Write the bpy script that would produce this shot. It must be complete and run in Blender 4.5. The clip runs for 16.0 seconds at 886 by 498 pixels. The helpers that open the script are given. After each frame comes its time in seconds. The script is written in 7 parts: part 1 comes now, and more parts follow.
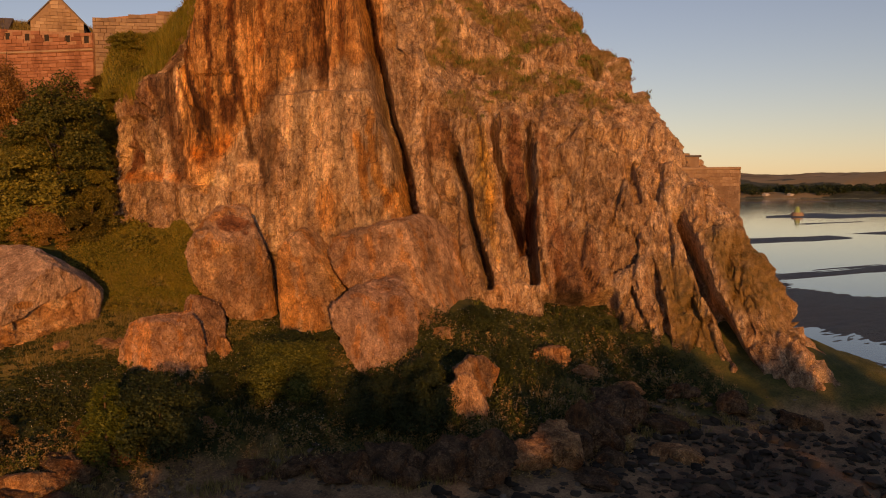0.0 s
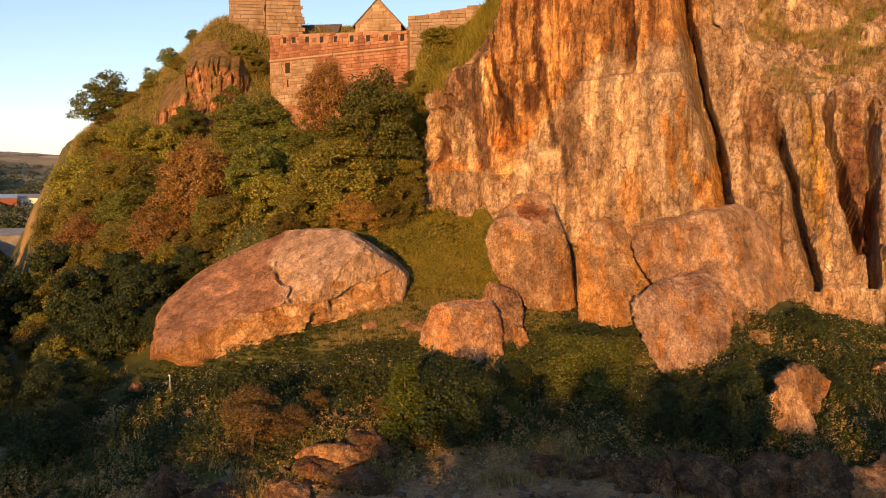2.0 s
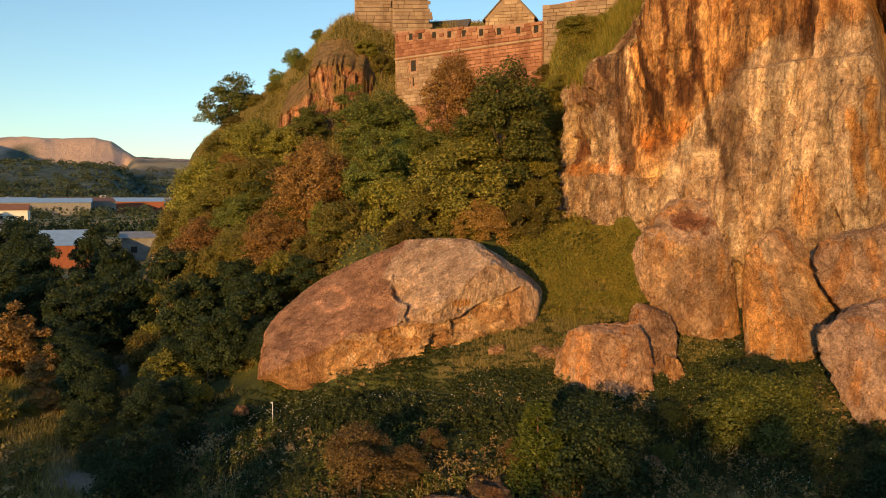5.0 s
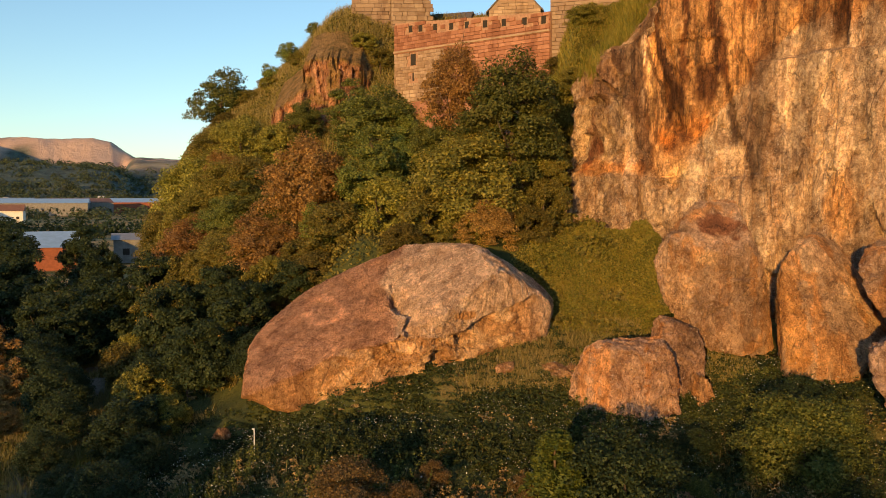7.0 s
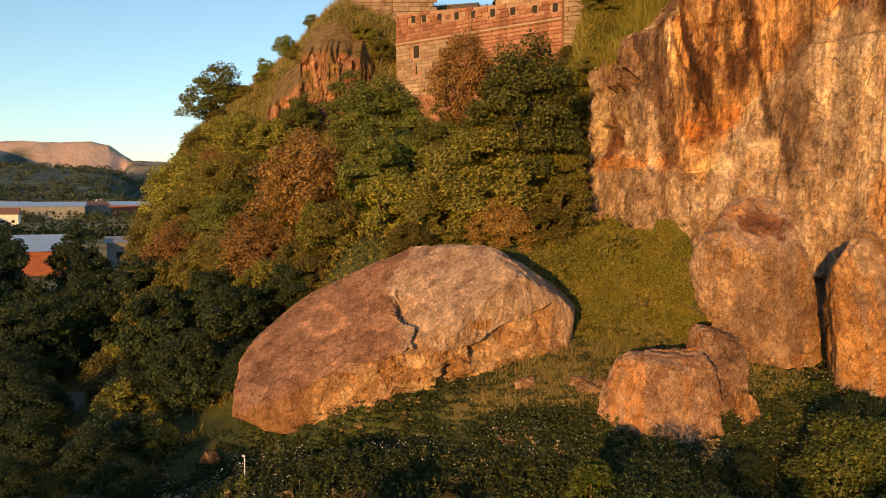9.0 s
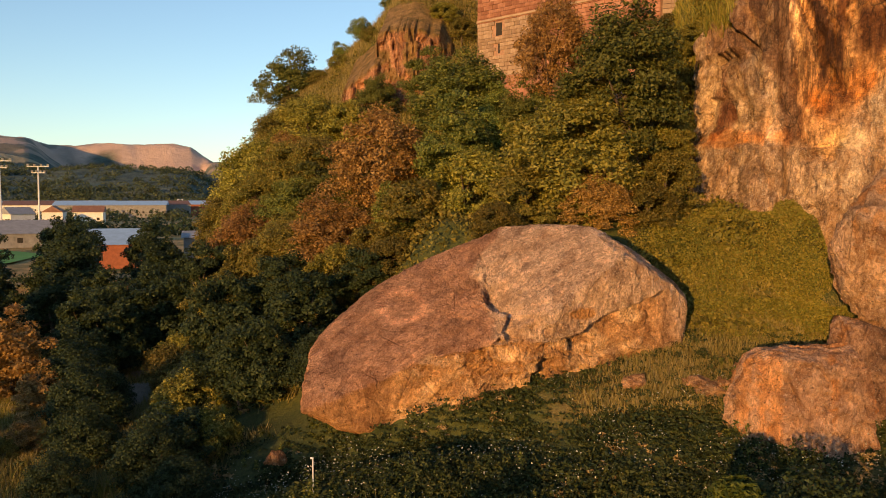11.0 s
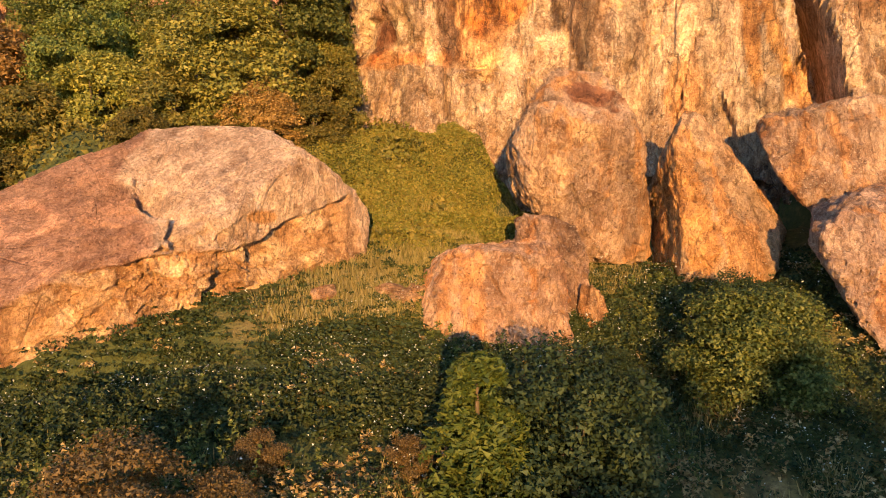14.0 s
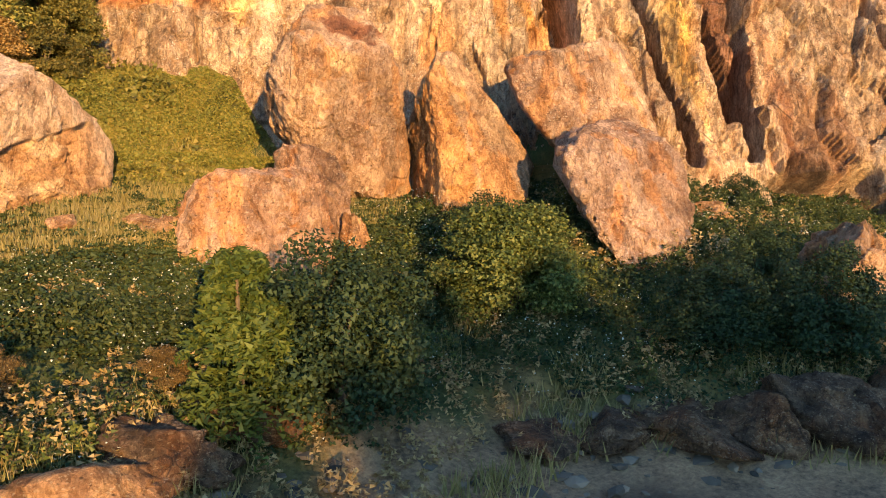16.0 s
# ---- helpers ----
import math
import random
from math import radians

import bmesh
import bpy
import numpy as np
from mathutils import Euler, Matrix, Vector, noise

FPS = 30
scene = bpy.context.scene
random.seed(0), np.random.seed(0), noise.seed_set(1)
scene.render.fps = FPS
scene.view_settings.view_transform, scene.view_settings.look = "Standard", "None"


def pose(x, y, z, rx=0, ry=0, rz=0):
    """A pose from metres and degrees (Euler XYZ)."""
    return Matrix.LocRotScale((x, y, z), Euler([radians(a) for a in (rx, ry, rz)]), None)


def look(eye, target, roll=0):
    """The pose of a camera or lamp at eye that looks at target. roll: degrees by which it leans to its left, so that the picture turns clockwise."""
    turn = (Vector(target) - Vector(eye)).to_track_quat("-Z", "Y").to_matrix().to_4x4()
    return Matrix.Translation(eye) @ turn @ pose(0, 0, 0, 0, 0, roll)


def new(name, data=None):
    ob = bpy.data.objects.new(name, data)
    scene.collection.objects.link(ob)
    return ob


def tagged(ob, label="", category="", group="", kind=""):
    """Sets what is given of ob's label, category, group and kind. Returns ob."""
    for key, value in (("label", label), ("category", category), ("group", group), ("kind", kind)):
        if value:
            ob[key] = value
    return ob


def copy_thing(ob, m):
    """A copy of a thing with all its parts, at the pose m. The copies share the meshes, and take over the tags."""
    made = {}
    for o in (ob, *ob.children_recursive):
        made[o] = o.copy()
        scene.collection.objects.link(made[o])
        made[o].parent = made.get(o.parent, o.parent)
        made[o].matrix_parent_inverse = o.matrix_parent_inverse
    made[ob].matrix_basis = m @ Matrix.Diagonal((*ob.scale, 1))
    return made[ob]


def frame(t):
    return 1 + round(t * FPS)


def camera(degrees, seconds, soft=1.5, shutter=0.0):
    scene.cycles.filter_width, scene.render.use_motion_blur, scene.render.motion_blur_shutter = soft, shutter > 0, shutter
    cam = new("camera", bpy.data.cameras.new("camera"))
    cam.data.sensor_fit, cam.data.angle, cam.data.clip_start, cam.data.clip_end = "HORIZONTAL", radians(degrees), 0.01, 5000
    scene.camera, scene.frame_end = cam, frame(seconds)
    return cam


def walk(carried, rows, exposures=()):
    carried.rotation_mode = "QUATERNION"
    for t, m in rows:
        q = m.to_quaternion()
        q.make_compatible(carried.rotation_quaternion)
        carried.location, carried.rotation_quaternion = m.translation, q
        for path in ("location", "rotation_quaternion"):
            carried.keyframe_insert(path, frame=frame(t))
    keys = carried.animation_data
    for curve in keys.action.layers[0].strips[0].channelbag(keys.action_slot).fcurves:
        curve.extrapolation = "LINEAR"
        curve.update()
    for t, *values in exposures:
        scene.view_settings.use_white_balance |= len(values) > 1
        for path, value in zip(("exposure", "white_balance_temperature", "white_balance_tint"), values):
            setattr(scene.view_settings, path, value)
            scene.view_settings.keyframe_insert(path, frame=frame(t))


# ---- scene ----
cam = camera(55.83, 16.0, 1.0)

EXPOSURES = [(0, -0.78, 9500, 38), (0.6, -0.22, 9600, 36), (1.2, 0.12, 8600, 22), (2.1, 0.28, 8000, 19), (3, 0.26, 7200, 8), (4, 0.06, 7000, 4), (5, 0.06, 7000, 3), (9.7, 0.14, 7300, 9), (12, 0.1, 7400, 12), (12.5, 0.16, 7300, 12), (13, 0.52, 7200, 10), (14, 1.0, 6500, 7), (16, 1.2, 5700, -2)]
SKY_STRENGTH, SUN_STRENGTH, SUN_COLOR = 0.188, 5.9, (1.0, 0.56, 0.19)
PATH = [
    (0, look((-1.002, -7.864, 12.608), (18.397, 27.005, 9.800), -0.23)),
    (0.2, look((-0.979, -7.806, 12.490), (14.780, 28.847, 9.622), -0.17)),
    (0.5, look((-0.945, -7.720, 12.313), (11.258, 30.256, 9.327), -0.09)),
    (1, look((-0.831, -7.350, 12.130), (9.688, 31.124, 9.121), -0.16)),
    (1.5, look((-0.610, -6.619, 12.038), (9.762, 31.907, 9.176), -0.17)),
    (2, look((-0.352, -5.655, 11.949), (5.726, 33.780, 9.128), -0.08)),
    (2.5, look((-0.127, -4.660, 11.889), (-1.705, 35.211, 9.089), 0.01)),
    (3, look((0.010, -3.685, 11.887), (-12.099, 34.337, 9.119), 0.09)),
    (3.2, look((0.065, -3.319, 11.903), (-13.100, 34.353, 9.159), 0.09)),
    (3.5, look((0.146, -2.771, 11.925), (-8.840, 36.112, 9.210), 0.09)),
    (4, look((0.133, -1.878, 11.981), (-2.479, 37.948, 9.318), 0.09)),
    (4.5, look((0.074, -0.954, 12.012), (-1.210, 38.938, 9.378), 0.13)),
    (5, look((0.000, 0.000, 12.000), (-0.000, 39.915, 9.394), 0.05)),
    (7.3, look((-0.187, 4.394, 11.977), (-0.183, 44.313, 9.436), 0.14)),
    (7.5, look((-0.242, 4.763, 11.952), (-1.002, 44.675, 9.422), 0.08)),
    (8, look((-0.381, 5.660, 11.892), (-1.165, 45.575, 9.409), 0.00)),
    (8.5, look((-0.520, 6.573, 11.825), (-0.959, 46.495, 9.374), -0.06)),
    (9, look((-0.642, 7.442, 11.746), (-0.578, 47.367, 9.302), -0.08)),
    (9.5, look((-0.789, 8.331, 11.718), (-1.424, 48.252, 9.287), -0.10)),
    (9.7, look((-0.840, 8.703, 11.670), (-2.716, 48.587, 9.280), -0.15)),
    (11.8, look((-1.913, 12.920, 9.869), (-5.397, 52.696, 7.476), -0.02)),
    (12, look((-2.036, 13.266, 9.683), (-2.521, 53.187, 7.228), -0.07)),
    (12.5, look((-2.320, 14.029, 9.212), (5.148, 53.241, 6.635), -0.15)),
    (13, look((-2.506, 14.813, 8.694), (8.070, 53.302, 6.091), -0.16)),
    (13.5, look((-2.655, 15.266, 8.170), (9.986, 53.114, 5.390), -0.12)),
    (14, look((-2.740, 15.462, 7.693), (11.397, 52.764, 4.736), -0.11)),
    (14.5, look((-2.790, 15.567, 7.222), (12.251, 52.503, 4.139), -0.06)),
    (15, look((-2.798, 15.645, 6.742), (11.329, 52.931, 3.550), 0.01)),
    (15.5, look((-2.728, 15.648, 6.237), (15.687, 51.008, 2.988), -0.14)),
    (16, look((-2.665, 15.607, 5.748), (21.329, 47.435, 2.387), -0.29)),
]
walk(cam, PATH, EXPOSURES)

# ---- world, sun ----
SUN_TO = Vector((-0.335, -0.935, 0.118)).normalized()      # towards the low sun, behind the flight
world = bpy.data.worlds.new("world")
scene.world = world
world.use_nodes = True
wn = world.node_tree
sky = wn.nodes.new("ShaderNodeTexSky")
sky.sky_type, sky.sun_disc = "NISHITA", False
sky.sun_elevation = math.asin(SUN_TO.z) + radians(5)
sky.sun_rotation = math.atan2(SUN_TO.x, SUN_TO.y)
sky.air_density, sky.dust_density, sky.ozone_density = 1.0, 0.2, 3.0
wn.links.new(sky.outputs[0], wn.nodes["Background"].inputs[0])
wn.nodes["Background"].inputs[1].default_value = SKY_STRENGTH
sun_data = bpy.data.lights.new("sun", "SUN")
sun_data.energy, sun_data.angle, sun_data.color = SUN_STRENGTH, radians(0.6), SUN_COLOR
sun = new("sun", sun_data)
sun.matrix_world = look(SUN_TO * 200, (0, 0, 0))

# ---- arithmetic ----


def smooth(a, b, t):
    t = np.clip((np.asarray(t, float) - a) / (b - a), 0, 1)
    return t * t * (3 - 2 * t)


def lattice(ix, iy, iz, seed):
    h = (ix.astype(np.int64) * 374761393 + iy.astype(np.int64) * 668265263 + iz.astype(np.int64) * 2147483647 + seed * 974634533) & 0xFFFFFFFF
    h = ((h ^ (h >> 13)) * 1274126177) & 0xFFFFFFFF
    h = ((h ^ (h >> 16)) * 2246822519) & 0xFFFFFFFF
    return ((h ^ (h >> 15)) & 0xFFFFFF) / float(0xFFFFFF)


def value_noise(p, seed=0):
    """Smooth noise, -1 to 1, of an (n, 3) array."""
    i = np.floor(p).astype(np.int64)
    f = p - i
    f = f * f * f * (f * (f * 6 - 15) + 10)
    out = np.zeros(len(p))
    for dx in (0, 1):
        for dy in (0, 1):
            for dz in (0, 1):
                w = (f[:, 0] if dx else 1 - f[:, 0]) * (f[:, 1] if dy else 1 - f[:, 1]) * (f[:, 2] if dz else 1 - f[:, 2])
                out += w * lattice(i[:, 0] + dx, i[:, 1] + dy, i[:, 2] + dz, seed)
    return out * 2 - 1


def fbm(p, octaves=4, seed=0, gain=0.5):
    out, a, q = np.zeros(len(p)), 1.0, np.array(p, float)
    for k in range(octaves):
        out += a * value_noise(q, seed + k)
        a, q = a * gain, q * 2.03 + 7.1
    return out


def cells(p, seed=0):
    """Nearest and second distance to scattered points, and the nearest one's own random number."""
    i = np.floor(p).astype(np.int64)
    d1, d2, val = np.full(len(p), 9.0), np.full(len(p), 9.0), np.zeros(len(p))
    for dx in (-1, 0, 1):
        for dy in (-1, 0, 1):
            for dz in (-1, 0, 1):
                c = i + np.array((dx, dy, dz))
                q = np.stack([lattice(c[:, 0], c[:, 1], c[:, 2], seed + k) for k in (1, 2, 3)], 1)
                d = np.linalg.norm(c + q - p, axis=1)
                near = d < d1
                d2 = np.where(near, d1, np.minimum(d2, d))
                val = np.where(near, lattice(c[:, 0], c[:, 1], c[:, 2], seed + 9), val)
                d1 = np.where(near, d, d1)
    return d1, d2, val


def mesh_of(name, verts, faces, material, smooth_shade=True):
    me = bpy.data.meshes.new(name)
    me.from_pydata(np.asarray(verts).tolist(), [], faces)
    if smooth_shade:
        me.polygons.foreach_set("use_smooth", np.ones(len(me.polygons), bool))
    for m in material if isinstance(material, (list, tuple)) else (material,):
        me.materials.append(m)
    me.update()
    return me


def grid_faces(nu, nv):
    i = np.arange(nu - 1)[None, :] + np.arange(nv - 1)[:, None] * nu
    return np.stack([i, i + 1, i + 1 + nu, i + nu], -1).reshape(-1, 4).tolist()


def part(name, bm, material, parent=None, label=""):
    me = bpy.data.meshes.new(name)
    bm.normal_update()
    bm.to_mesh(me)
    bm.free()
    me.materials.append(material)
    ob = new(name, me)
    ob.parent = parent
    return tagged(ob, label) if label else ob


def box(bm, x0, x1, y0, y1, z0, z1, bevel=0.0):
    r = bmesh.ops.create_cube(bm, size=1)["verts"]
    for v in r:
        v.co = Vector((x0 + (v.co.x + .5) * (x1 - x0), y0 + (v.co.y + .5) * (y1 - y0), z0 + (v.co.z + .5) * (z1 - z0)))
    if bevel:
        bmesh.ops.bevel(bm, geom=list({e for v in r for e in v.link_edges}), offset=bevel, segments=1, affect="EDGES")
    return r


def tube(bm, a, b, r0, r1, sides=8):
    a, b = Vector(a), Vector(b)
    d = b - a
    m = Matrix.Translation((a + b) / 2) @ d.to_track_quat("Z", "Y").to_matrix().to_4x4()
    return bmesh.ops.create_cone(bm, cap_ends=True, segments=sides, radius1=r0, radius2=r1, depth=d.length, matrix=m)["verts"]


# ---- materials ----


def shader(name, rough=0.9):
    m = bpy.data.materials.new(name)
    m.use_nodes = True
    t = m.node_tree
    b = t.nodes["Principled BSDF"]
    b.inputs["Roughness"].default_value = rough
    b.inputs["Specular IOR Level"].default_value = 0.3
    return m, t, b


def coords(t, scale=(1, 1, 1), turn=(0, 0, 0), source="Object"):
    c = t.nodes.new("ShaderNodeTexCoord")
    mp = t.nodes.new("ShaderNodeMapping")
    mp.inputs["Scale"].default_value = scale
    mp.inputs["Rotation"].default_value = [radians(a) for a in turn]
    t.links.new(c.outputs[source], mp.inputs[0])
    return mp.outputs[0]


def noise_tex(t, vec, scale, detail=6, rough=0.6, distort=0.0):
    n = t.nodes.new("ShaderNodeTexNoise")
    n.inputs["Scale"].default_value, n.inputs["Detail"].default_value = scale, detail
    n.inputs["Roughness"].default_value, n.inputs["Distortion"].default_value = rough, distort
    t.links.new(vec, n.inputs["Vector"])
    return n.outputs["Fac"]


def voronoi(t, vec, scale, feature="F1", out="Distance"):
    n = t.nodes.new("ShaderNodeTexVoronoi")
    n.feature = feature
    n.inputs["Scale"].default_value = scale
    t.links.new(vec, n.inputs["Vector"])
    return n.outputs[out]


def ramp(t, fac, stops, smooth_steps=False):
    r = t.nodes.new("ShaderNodeValToRGB")
    e = r.color_ramp.elements
    while len(e) < len(stops):
        e.new(0.5)
    for k, (p, c) in enumerate(stops):
        e[k].position = p
        e[k].color = (*c, 1) if isinstance(c, tuple) else (c, c, c, 1)
    t.links.new(fac, r.inputs[0])
    return r.outputs[0]


def blend(t, fac, a, b, mode="MIX"):
    n = t.nodes.new("ShaderNodeMix")
    n.data_type, n.blend_type = "RGBA", mode
    for sock, v in ((n.inputs[0], fac), (n.inputs[6], a), (n.inputs[7], b)):
        if isinstance(v, (int, float)):
            sock.default_value = v
        elif isinstance(v, tuple):
            sock.default_value = (*v, 1)
        else:
            t.links.new(v, sock)
    return n.outputs[2]


def calc(t, op, a, b=0.0):
    n = t.nodes.new("ShaderNodeMath")
    n.operation = op
    for sock, v in zip(n.inputs, (a, b)):
        if isinstance(v, (int, float)):
            sock.default_value = v
        else:
            t.links.new(v, sock)
    return n.outputs[0]


def bump(t, b, height, strength, distance=0.1):
    n = t.nodes.new("ShaderNodeBump")
    n.inputs["Strength"].default_value, n.inputs["Distance"].default_value = strength, distance
    t.links.new(height, n.inputs["Height"])
    t.links.new(n.outputs[0], b.inputs["Normal"])


def attribute(t, name, out="Fac"):
    n = t.nodes.new("ShaderNodeAttribute")
    n.attribute_name = name
    return n.outputs[out]


def warped(t, vec, scale, amount):
    """Coordinates pushed about by noise, so that cells lose their round or straight outlines."""
    n = t.nodes.new("ShaderNodeTexNoise")
    n.inputs["Scale"].default_value, n.inputs["Detail"].default_value = scale, 5
    t.links.new(vec, n.inputs["Vector"])
    m = t.nodes.new("ShaderNodeVectorMath")
    m.operation = "MULTIPLY_ADD"
    t.links.new(n.outputs["Color"], m.inputs[0])
    m.inputs[1].default_value = (amount, amount, amount)
    t.links.new(vec, m.inputs[2])
    return m.outputs[0]


def rock_material(name, tones, streak=0.5, lichen=0.5, ochre=(0.44, 0.2, 0.06), ochre_amount=0.4, grain=1.0, dark=(0.06, 0.04, 0.032), pits=0.5, rugged=1.0):
    """Weathered basalt: mottled tones, water streaks, ochre stain, pale lichen flecks, pits and fine cracks."""
    m, t, b = shader(name, 0.92)
    v = coords(t)
    vs = coords(t, (1, 1, 0.1))
    vw = coords(t, (1, 1, 1.7), (0, 0, 25))
    vj = coords(t, (1, 1, 0.45), (8, -6, 20))
    big = noise_tex(t, v, 0.22, 5, 0.6, 0.6)
    mid = noise_tex(t, v, 1.3, 8, 0.72, 0.2)
    fine = noise_tex(t, vw, 7.0 * grain, 8, 0.8)
    grit = noise_tex(t, vw, 26.0 * grain, 4, 0.75)
    run = noise_tex(t, vs, 0.9, 6, 0.6, 0.3)
    run2 = noise_tex(t, vs, 2.6, 6, 0.66)
    joints = voronoi(t, vj, 0.55, "DISTANCE_TO_EDGE")
    c = ramp(t, calc(t, "ADD", calc(t, "MULTIPLY", big, 0.4), calc(t, "MULTIPLY", mid, 0.6)), [(0.38, tones[0]), (0.47, tones[1]), (0.56, tones[2]), (0.68, tones[3])])
    c = blend(t, calc(t, "MULTIPLY", ramp(t, run, [(0.5, 0.0), (0.62, 1.0)]), ochre_amount), c, ochre)
    wet = attribute(t, "wet")
    amount = calc(t, "ADD", streak, calc(t, "MULTIPLY", wet, 0.35))
    run3 = noise_tex(t, coords(t, (1, 1, 0.05)), 3.6, 7, 0.7)
    c = blend(t, calc(t, "MULTIPLY", ramp(t, run2, [(0.53, 0.0), (0.58, 1.0)]), amount), c, dark)
    c = blend(t, calc(t, "MULTIPLY", ramp(t, run2, [(0.36, 1.0), (0.41, 0.0)]), calc(t, "MULTIPLY", amount, 0.6)), c, (0.55, 0.47, 0.36))
    c = blend(t, calc(t, "MULTIPLY", ramp(t, run3, [(0.52, 0.0), (0.56, 1.0)]), calc(t, "MULTIPLY", wet, 0.4)), c, (0.13, 0.075, 0.045))
    c = blend(t, calc(t, "MULTIPLY", ramp(t, run3, [(0.4, 1.0), (0.44, 0.0)]), calc(t, "MULTIPLY", wet, 0.5)), c, (0.6, 0.45, 0.26))
    c = blend(t, calc(t, "MULTIPLY", ramp(t, fine, [(0.42, 1.0), (0.5, 0.0)]), 0.65 * rugged), c, blend(t, 1.0, c, (0.45, 0.37, 0.32), "MULTIPLY"))
    vc = warped(t, vj, 1.6, 0.9)
    chip = calc(t, "ADD", calc(t, "MULTIPLY", voronoi(t, vc, 7.0 * grain, "F1", "Color"), 0.5), calc(t, "MULTIPLY", voronoi(t, vc, 17.0 * grain, "F1", "Color"), 0.5))
    c = blend(t, 1.0, c, ramp(t, chip, [(0.2, (0.66, 0.6, 0.57)), (0.5, (1.0, 1.0, 1.0)), (0.8, (1.34, 1.36, 1.36))]), "MULTIPLY")
    crackle = calc(t, "MULTIPLY", ramp(t, voronoi(t, vc, 1.7, "DISTANCE_TO_EDGE"), [(0.0, 1.0), (0.03, 0.0)]), ramp(t, noise_tex(t, v, 0.8, 4), [(0.46, 0.0), (0.56, 1.0)]))
    crackle = calc(t, "MAXIMUM", crackle, calc(t, "MULTIPLY", ramp(t, voronoi(t, vc, 4.5, "DISTANCE_TO_EDGE"), [(0.0, 1.0), (0.04, 0.0)]), ramp(t, noise_tex(t, v, 1.7, 4), [(0.52, 0.0), (0.6, 1.0)])))
    c = blend(t, calc(t, "MULTIPLY", crackle, 0.75 * rugged), c, dark)
    c = blend(t, calc(t, "MULTIPLY", ramp(t, grit, [(0.5, 0.0), (0.6, 1.0)]), 0.5), c, blend(t, 1.0, c, (1.5, 1.46, 1.38), "MULTIPLY"))
    blotch = noise_tex(t, vw, 2.2, 8, 0.78)
    c = blend(t, calc(t, "MULTIPLY", ramp(t, blotch, [(0.34, 1.0), (0.42, 0.0)]), 0.6 * rugged), c, blend(t, 1.0, c, (0.42, 0.34, 0.3), "MULTIPLY"))
    c = blend(t, calc(t, "MULTIPLY", ramp(t, blotch, [(0.56, 0.0), (0.64, 1.0)]), 0.3), c, (0.62, 0.48, 0.36))
    block = calc(t, "ADD", calc(t, "MULTIPLY", voronoi(t, vj, 1.5, "F1", "Color"), 0.6), calc(t, "MULTIPLY", voronoi(t, vj, 4.0, "F1", "Color"), 0.4))
    c = blend(t, 1.0, c, ramp(t, block, [(0.25, (0.72, 0.66, 0.62)), (0.5, (1.0, 1.0, 1.0)), (0.75, (1.22, 1.22, 1.2))]), "MULTIPLY")
    hole = calc(t, "MULTIPLY", ramp(t, voronoi(t, coords(t, (1, 1, 1.4), (40, 10, 70)), 5.0), [(0.1, 1.0), (0.19, 0.0)]), ramp(t, noise_tex(t, v, 1.1, 4), [(0.42, 0.0), (0.54, 1.0)]))
    c = blend(t, calc(t, "MULTIPLY", hole, 0.75), c, dark)
    where = ramp(t, noise_tex(t, v, 0.7, 6, 0.65), [(0.4, 0.0), (0.52, 1.0)])
    vl = warped(t, vw, 9.0, 0.16)
    flecks = calc(t, "MAXIMUM", ramp(t, voronoi(t, vl, 4.2), [(0.1, 1.0), (0.2, 0.0)]), ramp(t, voronoi(t, vl, 11.0), [(0.15, 1.0), (0.27, 0.0)]))
    c = blend(t, calc(t, "MULTIPLY", calc(t, "MULTIPLY", flecks, where), lichen * 0.6), c, (0.78, 0.72, 0.62))
    seam = calc(t, "MULTIPLY", ramp(t, joints, [(0.0, 1.0), (0.012, 0.0)]), ramp(t, noise_tex(t, v, 0.5, 3), [(0.5, 0.0), (0.58, 1.0)]))
    c = blend(t, calc(t, "MULTIPLY", seam, 0.85 * rugged), c, dark)
    c = blend(t, 1.0, c, attribute(t, "stain", "Color"), "MULTIPLY")
    c = blend(t, calc(t, "MULTIPLY", attribute(t, "turf"), 0.85), c, ramp(t, mid, [(0.35, (0.09, 0.08, 0.022)), (0.5, (0.26, 0.165, 0.055)), (0.68, (0.4, 0.26, 0.11))]))
    t.links.new(c, b.inputs["Base Color"])
    pit = ramp(t, voronoi(t, v, 5.0 * grain), [(0.15, 0.0), (0.4, 1.0)])
    h = calc(t, "ADD", calc(t, "MULTIPLY", fine, 0.7), calc(t, "MULTIPLY", mid, 0.45))
    h = calc(t, "ADD", h, calc(t, "ADD", calc(t, "MULTIPLY", pit, 0.12 * pits), calc(t, "MULTIPLY", grit, 0.16)))
    h = calc(t, "ADD", h, calc(t, "SUBTRACT", calc(t, "MULTIPLY", block, 0.4), calc(t, "MULTIPLY", hole, 0.2)))
    h = calc(t, "SUBTRACT", calc(t, "ADD", h, calc(t, "MULTIPLY", chip, 0.5)), calc(t, "ADD", calc(t, "MULTIPLY", seam, 0.35), calc(t, "MULTIPLY", crackle, 0.3)))
    bump(t, b, h, 1.0, 0.24)
    return m


